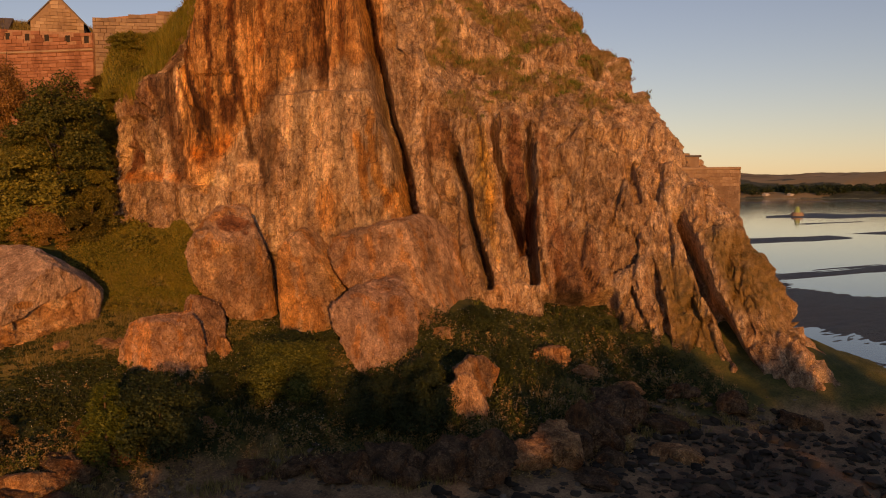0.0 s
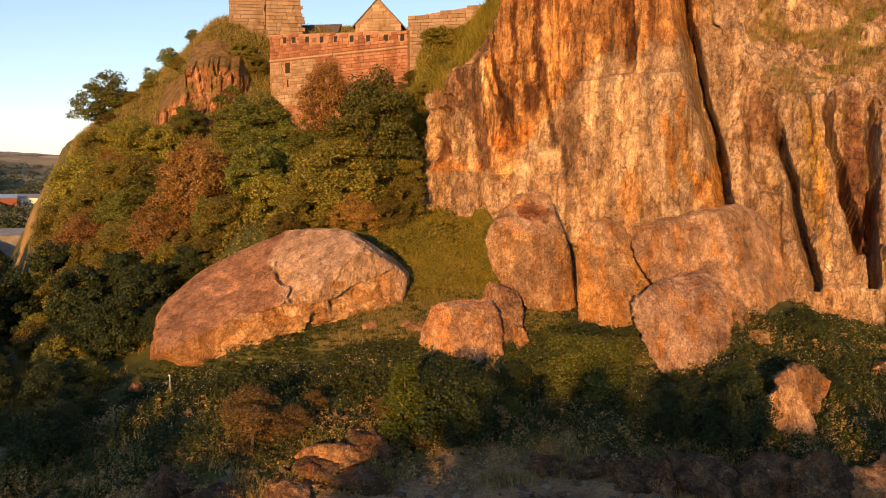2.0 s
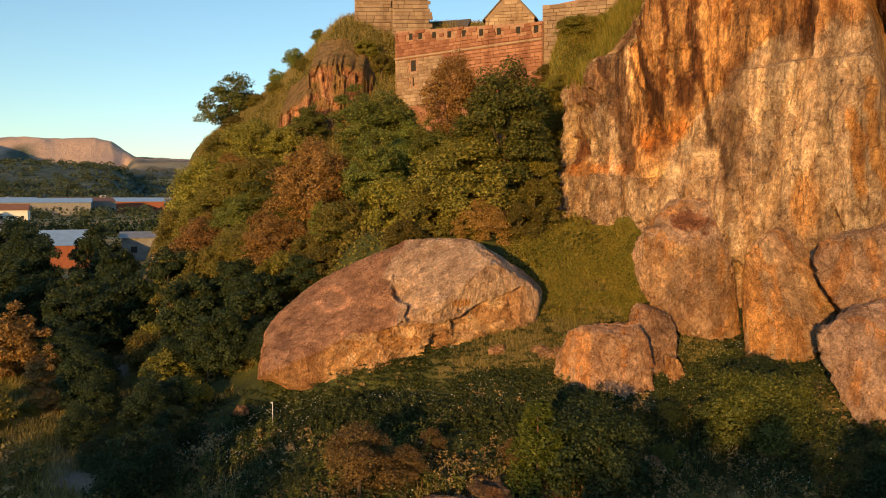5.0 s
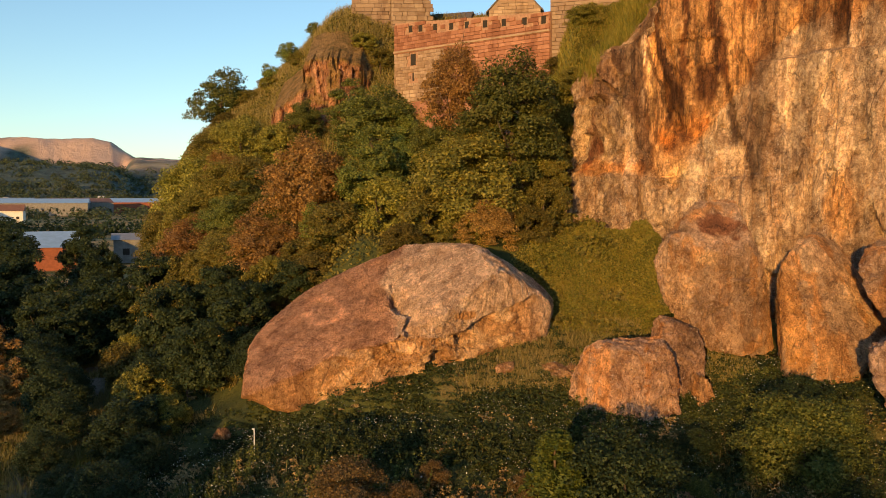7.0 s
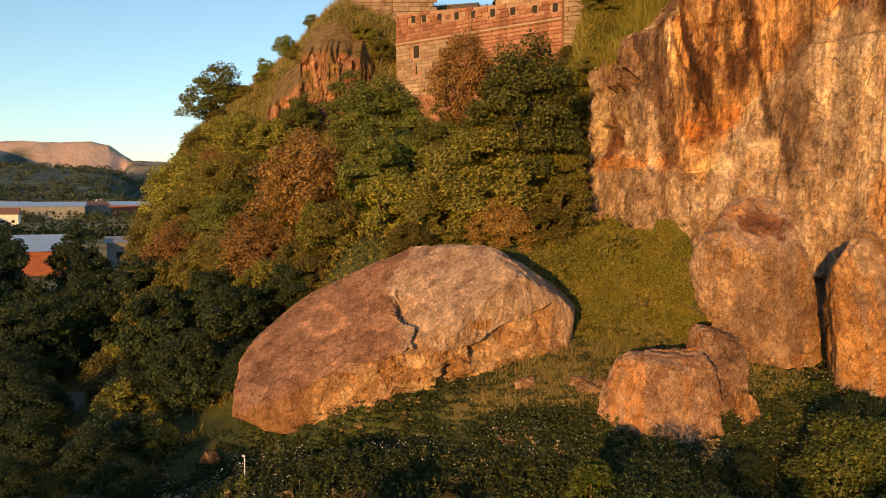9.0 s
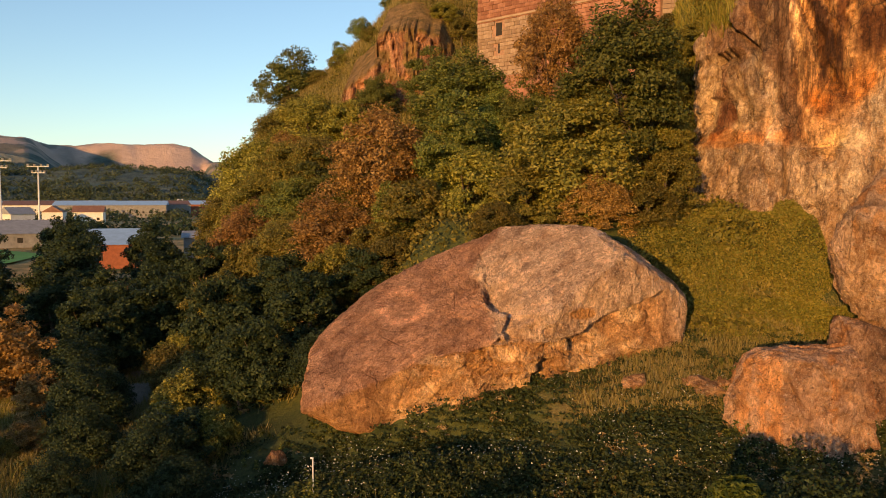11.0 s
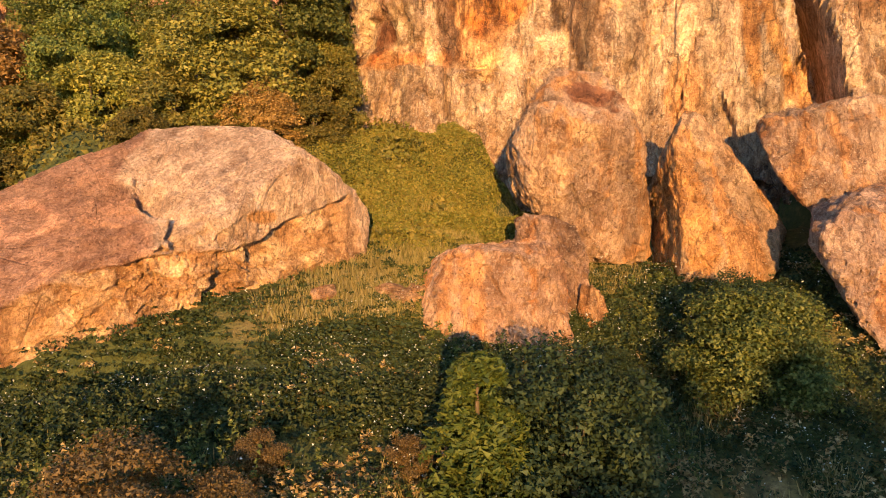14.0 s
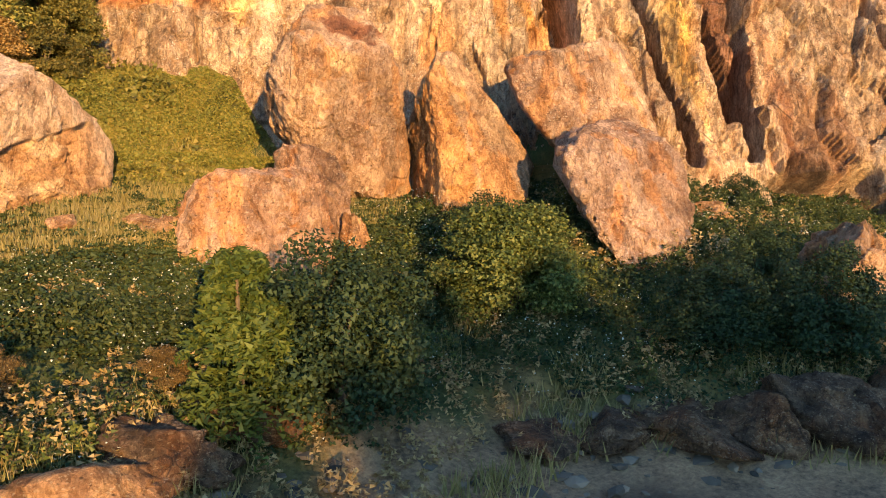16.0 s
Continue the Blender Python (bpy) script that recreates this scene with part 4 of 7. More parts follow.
LEAF_GREEN = leaf_material("leaf_green", (0.045, 0.068, 0.015), (0.135, 0.165, 0.034), (0.28, 0.28, 0.072), vary=1.0)
LEAF_OLIVE = leaf_material("leaf_olive", (0.075, 0.078, 0.015), (0.2, 0.185, 0.032), (0.36, 0.29, 0.07), vary=1.0)
LEAF_BROWN = leaf_material("leaf_brown", (0.12, 0.075, 0.022), (0.3, 0.17, 0.05), (0.48, 0.29, 0.1), vary=0.6)
# green set extra dark, so the colour carries shade in hollow and bank
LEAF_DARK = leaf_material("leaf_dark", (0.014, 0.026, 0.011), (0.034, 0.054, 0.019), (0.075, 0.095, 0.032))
# weed green lowered so that its colour deepens the bank's shade
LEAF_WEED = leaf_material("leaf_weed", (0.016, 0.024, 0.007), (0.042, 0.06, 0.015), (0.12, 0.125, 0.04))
LEAF_STRAW = leaf_material("leaf_straw", (0.17, 0.105, 0.045), (0.34, 0.23, 0.095), (0.5, 0.36, 0.17))
LEAF_CYPRESS = leaf_material("leaf_cypress", (0.025, 0.042, 0.008), (0.075, 0.1, 0.015), (0.16, 0.17, 0.034))
LEAF_GRASS = leaf_material("leaf_grass", (0.12, 0.11, 0.03), (0.26, 0.21, 0.07), (0.42, 0.32, 0.14), 0.3)
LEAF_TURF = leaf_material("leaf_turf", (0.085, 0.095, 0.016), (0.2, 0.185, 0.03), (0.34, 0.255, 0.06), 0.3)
LEAF_BUSH = leaf_material("leaf_bush", (0.035, 0.05, 0.011), (0.105, 0.125, 0.024), (0.25, 0.235, 0.06))
LEAF_DRY = leaf_material("leaf_dry", (0.06, 0.042, 0.015), (0.16, 0.1, 0.034), (0.3, 0.19, 0.075))
LEAF_FAR = leaf_material("leaf_far", (0.035, 0.05, 0.024), (0.08, 0.1, 0.045), (0.15, 0.16, 0.07))
PETAL = leaf_material("petal", (0.5, 0.48, 0.38), (0.6, 0.57, 0.47), (0.7, 0.67, 0.58), 0.3)
BARK = plain("bark", (0.11, 0.08, 0.055), 0.95, 0.4, 6, 0.6)
RNG = np.random.default_rng(5)


def leaf_blades(centres, size, up=0.35, long=1.5, out=None):
    """Loose leaves at the given places: each a small blade of its own, laid over its spray where out gives the way outwards."""
    n = len(centres)
    a = RNG.normal(size=(n, 3))
    a[:, 2] *= 0.6
    a /= np.linalg.norm(a, axis=1)[:, None]
    nrm = RNG.normal(size=(n, 3)) * (1 if out is None else .5) + np.array((0, 0, up * 2))
    if out is not None:
        nrm = nrm + out
    b = np.cross(nrm, a)
    b /= np.linalg.norm(b, axis=1)[:, None] + 1e-9
    s = (size * RNG.uniform(.6, 1.35, n))[:, None]
    v = np.stack([centres - a * s * long * .6, centres + a * s * long * .3 + b * s * .55, centres + a * s * long * .3 - b * s * .55], 1)
    return v.reshape(-1, 3)


def leaf_mesh(name, v, material):
    f = np.arange(len(v)).reshape(-1, 3)
    me = bpy.data.meshes.new(name)
    me.vertices.add(len(v))
    me.vertices.foreach_set("co", np.asarray(v, np.float32).ravel())
    me.loops.add(len(v))
    me.loops.foreach_set("vertex_index", f.ravel().astype(np.int32))
    me.polygons.add(len(f))
    me.polygons.foreach_set("loop_start", (np.arange(len(f)) * 3).astype(np.int32))
    me.update(calc_edges=True)
    me.validate()
    me.materials.append(material)
    return me


def crown_points(n, radius, tall, clumps, rng, taper=0.0):
    """Places of leaves: sprays on an uneven shell, with dark gaps between them. Returns places, sprays and the way outwards."""
    c = rng.normal(size=(clumps, 3))
    c /= np.linalg.norm(c, axis=1)[:, None]
    lobes = rng.normal(size=(7, 3))
    lobes /= np.linalg.norm(lobes, axis=1)[:, None]
    bulge = .74 + .34 * np.max(np.maximum(c @ lobes.T, 0) ** 5, axis=1)
    c = c * (bulge * rng.uniform(.72, 1.04, clumps))[:, None]
    inner = rng.uniform(0, 1, clumps) < .18
    c[inner] *= rng.uniform(.3, .7, (int(inner.sum()), 1))
    c[:, :2] *= (1 - taper * np.clip(c[:, 2:], -.6, 1))
    outward = c / (np.linalg.norm(c, axis=1)[:, None] + 1e-6)
    c = c * np.array((radius, radius, tall))
    size = rng.uniform(.15, .3, clumps) * radius
    k = rng.choice(clumps, n, p=size ** 2 / (size ** 2).sum())
    p = rng.normal(size=(n, 3))
    p /= np.linalg.norm(p, axis=1)[:, None]
    out = p * .9 + outward[k] * .6
    p = p * (rng.uniform(0, 1, n) ** .33)[:, None]
    p[:, 2] *= .6
    q = c[k] + p * size[k][:, None]
    q[:, 2] -= .25 * size[k] * np.hypot(p[:, 0], p[:, 1]) ** 2
    return q, c, out


def make_tree(name, label, material, radius, tall, trunk, n, clumps, leaf, seed, category="tree", group="", taper=.12):
    """A tree of its own: trunk and limbs, and a crown of loose leaves. It stands on the origin."""
    global RNG
    RNG = np.random.default_rng(seed)
    base = tagged(new(name), label, category, group)
    q, c, out = crown_points(n, radius, tall, clumps, RNG, taper)
    q[:, 2] += trunk + tall * .8
    c[:, 2] += trunk + tall * .8
    crown = new("crown", leaf_mesh("crown", leaf_blades(q, leaf, .3, 1.5, out), material))
    crown.parent = base
    bm = bmesh.new()
    top = trunk + tall * .9
    r0 = max(.05, radius * .06)
    bend = Vector((RNG.uniform(-.2, .2) * radius, RNG.uniform(-.2, .2) * radius, 0))
    mid = Vector((0, 0, top * .5)) + bend
    tube(bm, (0, 0, -.6), mid, r0 * 1.25, r0 * .85, 7)
    tube(bm, mid, (bend.x * 1.5, bend.y * 1.5, top), r0 * .85, r0 * .3, 7)
    part("trunk", bm, BARK, base)
    for k in range(5):
        bm = bmesh.new()
        a = mid.lerp(Vector((bend.x * 1.5, bend.y * 1.5, top)), RNG.uniform(0, .6))
        tube(bm, a, Vector(c[int(RNG.integers(0, clumps))]) * .9, r0 * .45, r0 * .12, 5)
        part("limb", bm, BARK, base)
    return base


def spread(base, places, seed=1, sink=0.0):
    """Copies of a tree, each turned and scaled; the tree itself takes the first place. A fourth number sinks one deeper."""
    rng = random.Random(seed)
    for k, (x, y, size, *deep) in enumerate(places):
        z = float(height(np.array([x]), np.array([y]))[0]) - sink - sum(deep)
        m = Matrix.Translation((x, y, z)) @ Matrix.Rotation(rng.uniform(0, 6.28), 4, "Z") @ Matrix.Diagonal((size * rng.uniform(.92, 1.08), size * rng.uniform(.92, 1.08), size, 1))
        if k == 0:
            first = m
        else:
            copy_thing(base, m)
    base.matrix_basis = first


def plant(base, radius, tall, trunk, places, seed=1):
    """Copies of a tree on the slope, each x, y, the height of its crown's middle and the crown's half width and half height."""
    rng = random.Random(seed)
    mid = trunk + tall * .8
    for k, (x, y, z, wide, high) in enumerate(places):
        foot = float(height(np.array([x]), np.array([y]))[0]) - .3
        rise = max(z - foot, high * 1.0)
        turn = Matrix.Rotation(rng.uniform(0, 6.28), 4, "Z")
        w = wide / radius * 1.16
        tree = base if k == len(places) - 1 else copy_thing(base, Matrix())
        tree.matrix_basis = Matrix.Translation((x, y, foot))
        for o in tree.children:
            if o.name.startswith("crown"):
                o.matrix_basis = Matrix.Translation((0, 0, rise)) @ turn @ Matrix.Diagonal((w, w, high / tall * 1.12, 1)) @ Matrix.Translation((0, 0, -mid))
            else:
                o.matrix_basis = turn @ Matrix.Diagonal((w, w, rise / mid, 1))


WOOD = "trees on the wooded slope"
plant(make_tree("tree", "full dark-green sycamore on the wooded slope below the fort", LEAF_GREEN, 3.0, 3.3, 1.4, 26000, 130, .105, 11, group=WOOD), 3.0, 3.3, 1.4,
      [(3.6, 52.5, 16.7, 2.85, 3.4), (-4.6, 61, 16.6, 2.94, 2.57), (-11.7, 72, 17.8, 1.6, 1.86), (-15.4, 61.6, 10, 1.9, 2.05), (-.5, 57, 14.9, 1.7, 2.04), (-7.1, 53, 9.9, 1.3, 1.6)], 2)
plant(make_tree("tree", "tall narrow dark-green tree on the wooded slope", LEAF_GREEN, 2.4, 3.3, 1.4, 20000, 100, .1, 18, group=WOOD, taper=.45), 2.4, 3.3, 1.4,
      [(-4.4, 54.5, 12.3, 2.0, 2.95), (-6.9, 66, 18.6, 1.6, 1.9), (-12.9, 62, 11.8, 1.9, 1.9), (-2.4, 58, 14.9, 1.4, 2.1)], 12)
plant(make_tree("tree", "leafy olive-green tree on the wooded slope", LEAF_OLIVE, 3.0, 3.3, 1.4, 24000, 140, .1, 12, group=WOOD), 3.0, 3.3, 1.4,
      [(1.0, 50.5, 12.4, 3.1, 3.1), (-16, 72, 15.2, 2.7, 2.5), (-19.6, 70, 11.8, 2.9, 3.3), (-13, 55, 7.9, 2.0, 2.0), (5.4, 54, 15.3, 1.5, 1.95), (-16.8, 66, 12.4, 2.2, 2.4), (2.0, 54, 15.3, 1.6, 1.95), (-21, 67, 8.8, 2.0, 2.4), (-18.2, 64, 10.2, 2.0, 2.2), (-19.6, 75, 14.4, 2.0, 2.2), (-21.8, 71, 10.2, 2.0, 2.4), (-19.2, 61.5, 7.2, 1.8, 2.0), (-14.4, 66.5, 13.2, 1.9, 2.0), (-10.2, 61, 12.2, 1.7, 1.8)], 3)
plant(make_tree("tree", "low spreading olive-green tree on the wooded slope", LEAF_OLIVE, 2.2, 2.1, .8, 15000, 90, .1, 19, group=WOOD, taper=.3), 2.2, 2.1, .8,
      [(-5.9, 51, 9.6, 1.8, 1.7), (-3.6, 51.5, 10.6, 1.8, 1.7), (-18.5, 52.5, 2.7, 1.3, 1.3), (-1.1, 49.2, 10.2, 1.6, 1.45), (-7.9, 52, 8.4, 1.6, 1.3), (-12.9, 70, 15.9, 1.9, 1.9), (-6.8, 58, 13.4, 1.6, 1.7), (-2.1, 47.5, 9.0, 1.1, 1.1), (-9.8, 50.5, 7.4, 1.3, 1.3), (-15.6, 56.5, 6.9, 1.7, 1.8), (-22.6, 74, 9.4, 1.8, 2.0), (8.2, 57.6, 19.4, .9, .8), (9.2, 60.5, 22.8, 1.0, .7), (7.6, 62, 20.8, .9, .8), (10, 58, 21.4, .8, .6), (-20.6, 83, 17.6, 1.2, .8), (-18.4, 84, 20.2, 1.0, .7), (-16.4, 83.4, 21.6, 1.1, .7), (-13.4, 82, 24, 1.0, .7), (-22.6, 80, 13.6, 1.4, 1.2), (-17.6, 79, 18.2, 1.1, .8), (-7.2, 78.6, 25.6, 1.1, .8), (-5.6, 77.4, 24, 1.0, .9), (5.6, 51.2, 11.6, 1.3, 1.5), (6.4, 57.5, 17.4, 1.0, 1.2), (7.2, 59.5, 19.2, .8, .8), (6.9, 55.4, 14.6, .9, 1.2), (4.4, 49.4, 10.4, 1.2, 1.2), (6.0, 53.2, 13.0, 1.2, 1.5), (-16.8, 54, 5.2, 1.7, 1.8), (-18.6, 59.5, 5.4, 1.6, 1.8), (-20.4, 64.5, 6.0, 1.6, 1.8), (-14.2, 58.8, 8.4, 1.6, 1.7), (-7, 49.2, 8.0, 1.2, 1.1)], 13)
plant(make_tree("tree", "tree with dry rust-brown leaves on the wooded slope", LEAF_BROWN, 2.8, 3.1, 1.3, 24000, 130, .095, 13, group=WOOD), 2.8, 3.1, 1.3,
      [(-8.6, 56.5, 12.8, 2.55, 2.9), (.6, 56, 18.6, 1.9, 2.7), (-10.8, 54, 8.9, 2.2, 1.9), (-17.5, 61, 8.1, 2.2, 2.4), (2.3, 48.6, 10.4, 1.5, 1.5), (-17, 69, 13.6, 1.7, 1.7)], 4)
# leaf_dark here puts the slope foot's shade into the leaf colour
plant(make_tree("tree", "dense tree at the shaded foot of the slope, its green darkened for shade", LEAF_DARK, 2.2, 2.3, .8, 15000, 80, .11, 20, group=WOOD), 2.2, 2.3, .8,
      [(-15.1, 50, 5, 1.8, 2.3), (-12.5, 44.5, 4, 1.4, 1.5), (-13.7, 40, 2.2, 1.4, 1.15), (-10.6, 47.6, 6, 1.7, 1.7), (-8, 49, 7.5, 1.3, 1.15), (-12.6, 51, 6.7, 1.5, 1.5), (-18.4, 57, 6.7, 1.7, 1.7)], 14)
# dark leaves stand in for the shade lying over the hollow
spread(make_tree("tree", "dense tree in the shaded hollow, its green darkened for shade", LEAF_DARK, 3.0, 3.3, 1.2, 13000, 90, .17, 14, group="trees in the shaded hollow"),
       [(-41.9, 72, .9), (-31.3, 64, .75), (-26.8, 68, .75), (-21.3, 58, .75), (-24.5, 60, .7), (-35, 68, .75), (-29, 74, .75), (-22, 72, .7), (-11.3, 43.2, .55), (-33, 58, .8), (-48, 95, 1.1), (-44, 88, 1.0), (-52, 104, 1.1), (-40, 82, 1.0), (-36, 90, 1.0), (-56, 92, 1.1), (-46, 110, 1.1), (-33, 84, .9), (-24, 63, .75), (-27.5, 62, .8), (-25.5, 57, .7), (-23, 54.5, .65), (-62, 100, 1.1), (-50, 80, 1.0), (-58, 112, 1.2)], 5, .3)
spread(make_tree("tree", "broad olive-brown tree at the edge of the shaded hollow", LEAF_OLIVE, 3.0, 3.0, 1.0, 18000, 120, .12, 24, group="trees in the shaded hollow"), [(-37.6, 57, .95), (-34.4, 55, .7), (-41, 60, .7)], 15, .3)
spread(make_tree("bush", "rounded olive-green bush with pale flower heads", LEAF_BUSH, 2.0, 1.7, .35, 28000, 170, .07, 15, "bush", "bushes on the bank"),
       [(12.2, 32.4, .95), (8.6, 31.9, .32), (13.6, 33.2, .62)], 6, .15)
spread(make_tree("bush", "leafy olive-green bush on the flat by the path", LEAF_OLIVE, 2.0, 1.7, .35, 11000, 100, .1, 25, "bush", "bushes by the path"),
       [(-21.7, 38, .8), (-15.1, 44.5, .75), (-19.5, 44, .5), (-23.5, 35.5, .4), (-17.8, 50, .8), (-20.4, 40.6, .35), (-12.4, 41, .6)], 16, .15)
spread(make_tree("bush", "straggling bush with dry orange-brown leaves", LEAF_DRY, 1.5, 1.7, .35, 14000, 110, .055, 16, "bush", "bushes on the bank"),
       [(-3.0, 29.2, .95), (-1.4, 30.0, .55), (2.6, 31.6, .35), (-.4, 31.8, .42)], 7, .1)
spread(make_tree("bush", "dry orange-brown bush on the flat by the creek", LEAF_BROWN, 1.5, 1.7, .35, 9000, 100, .09, 26, "bush", "bushes by the path"),
       [(-26, 50, 1.3), (-29.5, 47, 1.0), (-25.1, 38.3, 1.1), (-22.2, 46, .8), (-21.8, 33, .35), (-20, 41.5, .5), (-24.2, 41.5, .7)], 17, .1)
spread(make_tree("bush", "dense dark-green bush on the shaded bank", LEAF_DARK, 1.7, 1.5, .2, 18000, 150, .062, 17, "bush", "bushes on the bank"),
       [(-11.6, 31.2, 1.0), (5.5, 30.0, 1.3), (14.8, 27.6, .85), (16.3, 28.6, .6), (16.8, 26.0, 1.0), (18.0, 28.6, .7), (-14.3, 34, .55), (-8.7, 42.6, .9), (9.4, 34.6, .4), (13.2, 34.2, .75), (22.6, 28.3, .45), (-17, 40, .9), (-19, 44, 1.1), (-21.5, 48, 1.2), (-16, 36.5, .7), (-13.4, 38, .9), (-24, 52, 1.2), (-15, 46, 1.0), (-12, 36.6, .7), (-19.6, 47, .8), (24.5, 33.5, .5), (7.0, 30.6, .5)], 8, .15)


def windswept(name, label, radius, seed):
    """A low tree leaning with the wind on the skyline."""
    base = make_tree(name, label, LEAF_GREEN, radius, radius * .95, radius * .35, 14000, 110, .1, seed, taper=.2)
    for o in base.children:
        for v in o.data.vertices:
            v.co.x -= 0.25 * v.co.z
    return base


spread(windswept("tree", "windswept dark tree on the skyline of the hill", 2.2, 21), [(-22.4, 86, 1.35), (-14.6, 84.5, .55), (-12.2, 85, .4), (.2, 80, .42), (2.6, 78.5, .5), (-16.6, 85.4, .45), (8, 79, .4)], 9, .3)


def fronds(name, label, places):
    """A young cypress: sprays of drooping fronds round a stem."""
    global RNG
    RNG = np.random.default_rng(31)
    base = tagged(new(name), label, "bush", "evergreens on the bank")
    pts = []
    for k in range(190):
        z = RNG.uniform(.25, 2.6)
        a = RNG.uniform(0, 6.283)
        reach = 1.25 * (1 - (z / 3.1) ** 1.6) * RNG.uniform(.75, 1.1)
        s = np.linspace(.25, 1, 70)
        r = reach * s
        zz = z + .35 * s - .55 * s ** 3 * reach
        side = RNG.normal(0, .08, 70) * s
        pts.append(np.stack([r * np.cos(a) - side * np.sin(a), r * np.sin(a) + side * np.cos(a), zz + RNG.normal(0, .04, 70)], 1))
    o = new("fronds", leaf_mesh("fronds", leaf_blades(np.concatenate(pts), .055, .1, 2.4), LEAF_CYPRESS))
    o.parent = base
    bm = bmesh.new()
    tube(bm, (0, 0, -.3), (0.05, 0, 2.6), .09, .02, 6)
    part("stem", bm, BARK, base)
    spread(base, places, 10, .1)


fronds("cypress_bush", "young green cypress with drooping fronds on the bank", [(3.5, 30.0, 1.25), (4.3, 31.0, .8)])


def ground_points(n, x0, x1, y0, y1, seed):
    r = np.random.default_rng(seed)
    x, y = r.uniform(x0, x1, n), r.uniform(y0, y1, n)
    return x, y, height(x, y), r


def scatter(name, label, category, material, n, area, keep, tall, size, seed, up=.35, long=1.5):
    """Loose low growth over part of the ground, as one mass."""
    global RNG
    x, y, z, r = ground_points(n, *area, seed)
    RNG = r
    k = r.uniform(0, 1, n) < keep(x, y, z)
    x, y, z = x[k], y[k], z[k]
    lump = np.clip(.55 + .6 * fbm(np.stack([x * .8, y * .8, 0 * x], 1), 3, seed), .1, 1.3)
    lump = lump * (1 - .75 * smooth(-11, -9.5, x) * smooth(6, 3, x) * smooth(35.6, 37, y) * smooth(44, 43, y))
    p = np.stack([x, y, z + .05 + tall * lump * r.uniform(0, 1, len(x)) ** .6], 1)
    return tagged(new(name, leaf_mesh(name, leaf_blades(p, size, up, long), material)), label, category, kind="stuff")


def bank_growth(x, y, z):
    t = y - np.interp(x, SHORE_X, SHORE_Y)
    w = fbm(np.stack([x * .3, y * .3, 0 * x], 1), 3, 91)
    return smooth(.2, 1.6, t + w) * smooth(15, 12, t + 2 * w) * smooth(-1.3, -.3, w) * smooth(40, 30, x)


def weeds_left(x, y, z):
    w = fbm(np.stack([x * .3, y * .3, 0 * x], 1), 3, 93)
    trail = np.abs(x - np.interp(y, [20, 30, 37, 44, 60, 80], [-9, -14, -16.5, -17.5, -24, -36]))
    return (1 - tumbled(x, y)) * smooth(-.3, .3, w + .1) * smooth(.9, 1.6, trail) * smooth(0.15, .4, z)


def slope_turf(x, y, z):
    return smooth(42.2, 44.5, y) * smooth(20, 14, y - 38) * smooth(2.2, 5.2, x + 1.5 * fbm(np.stack([x * .5, y * .5, 0 * x], 1), 3, 99)) + 0 * z


def weeds(name, label, material, clumps, per, area, keep, tall, wide, leaf, seed, spire=.5):
    """Low plants standing close together, each a leafy tuft of its own height, as one mass."""
    global RNG
    x, y, z, r = ground_points(clumps, *area, seed)
    RNG = r
    k = r.uniform(0, 1, clumps) < keep(x, y, z)
    x, y, z = x[k], y[k], z[k]
    m = len(x)
    h = tall * r.uniform(.45, 1.0, m) * np.clip(.8 + .8 * fbm(np.stack([x * .5, y * .5, 0 * x], 1), 3, seed), .25, 1.5)
    h = h * (1 - .6 * smooth(34.5, 36.5, y))
    h = h * (1 - .5 * smooth(-11, -9.5, x) * smooth(6, 3, x) * smooth(35.6, 37, y) * smooth(44, 43, y))
    w = wide * r.uniform(.6, 1.25, m)
    u = r.uniform(0, 1, (m, per)) ** .7
    a = r.uniform(0, 6.283, (m, per))
    rad = w[:, None] * np.sqrt(r.uniform(0, 1, (m, per))) * (1 - u * spire)
    lean = r.normal(0, .12, (m, 2)) * h[:, None]
    p = np.stack([x[:, None] + rad * np.cos(a) + lean[:, :1] * u, y[:, None] + rad * np.sin(a) + lean[:, 1:] * u, z[:, None] + .03 + h[:, None] * u], -1).reshape(-1, 3)
    return tagged(new(name, leaf_mesh(name, leaf_blades(p, leaf, .15, 1.9), material)), label, "undergrowth", kind="stuff")


def patchy(seed, lo, hi, scale=.35):
    """Bank growth kept to patches of its own."""
    return lambda x, y, z: bank_growth(x, y, z) * smooth(lo, hi, fbm(np.stack([x * scale, y * scale, 0 * x], 1), 3, seed))


def foot_strip(x, y, z):
    t = y - np.interp(x, SHORE_X, SHORE_Y)
    w = fbm(np.stack([x * .4, y * .4, 0 * x], 1), 3, 96)
    return smooth(-1.6, -.2, t + w) * smooth(4.5, 3, t + w)


def tumbled(x, y):
    return smooth(1.05, .75, np.hypot((x + 23.6) / 6.6, (y - 26.6) / 4.4) + .25 * fbm(np.stack([x * .5, y * .5, 0 * x], 1), 3, 126))


BANK = (-13, 36, 22, 44)
# part of the bank's shade is in these darkened leaf colours
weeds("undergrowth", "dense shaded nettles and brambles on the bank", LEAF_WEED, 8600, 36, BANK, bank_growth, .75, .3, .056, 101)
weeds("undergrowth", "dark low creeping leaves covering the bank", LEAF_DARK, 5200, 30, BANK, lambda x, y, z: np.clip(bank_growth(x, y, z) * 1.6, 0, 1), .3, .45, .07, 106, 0)
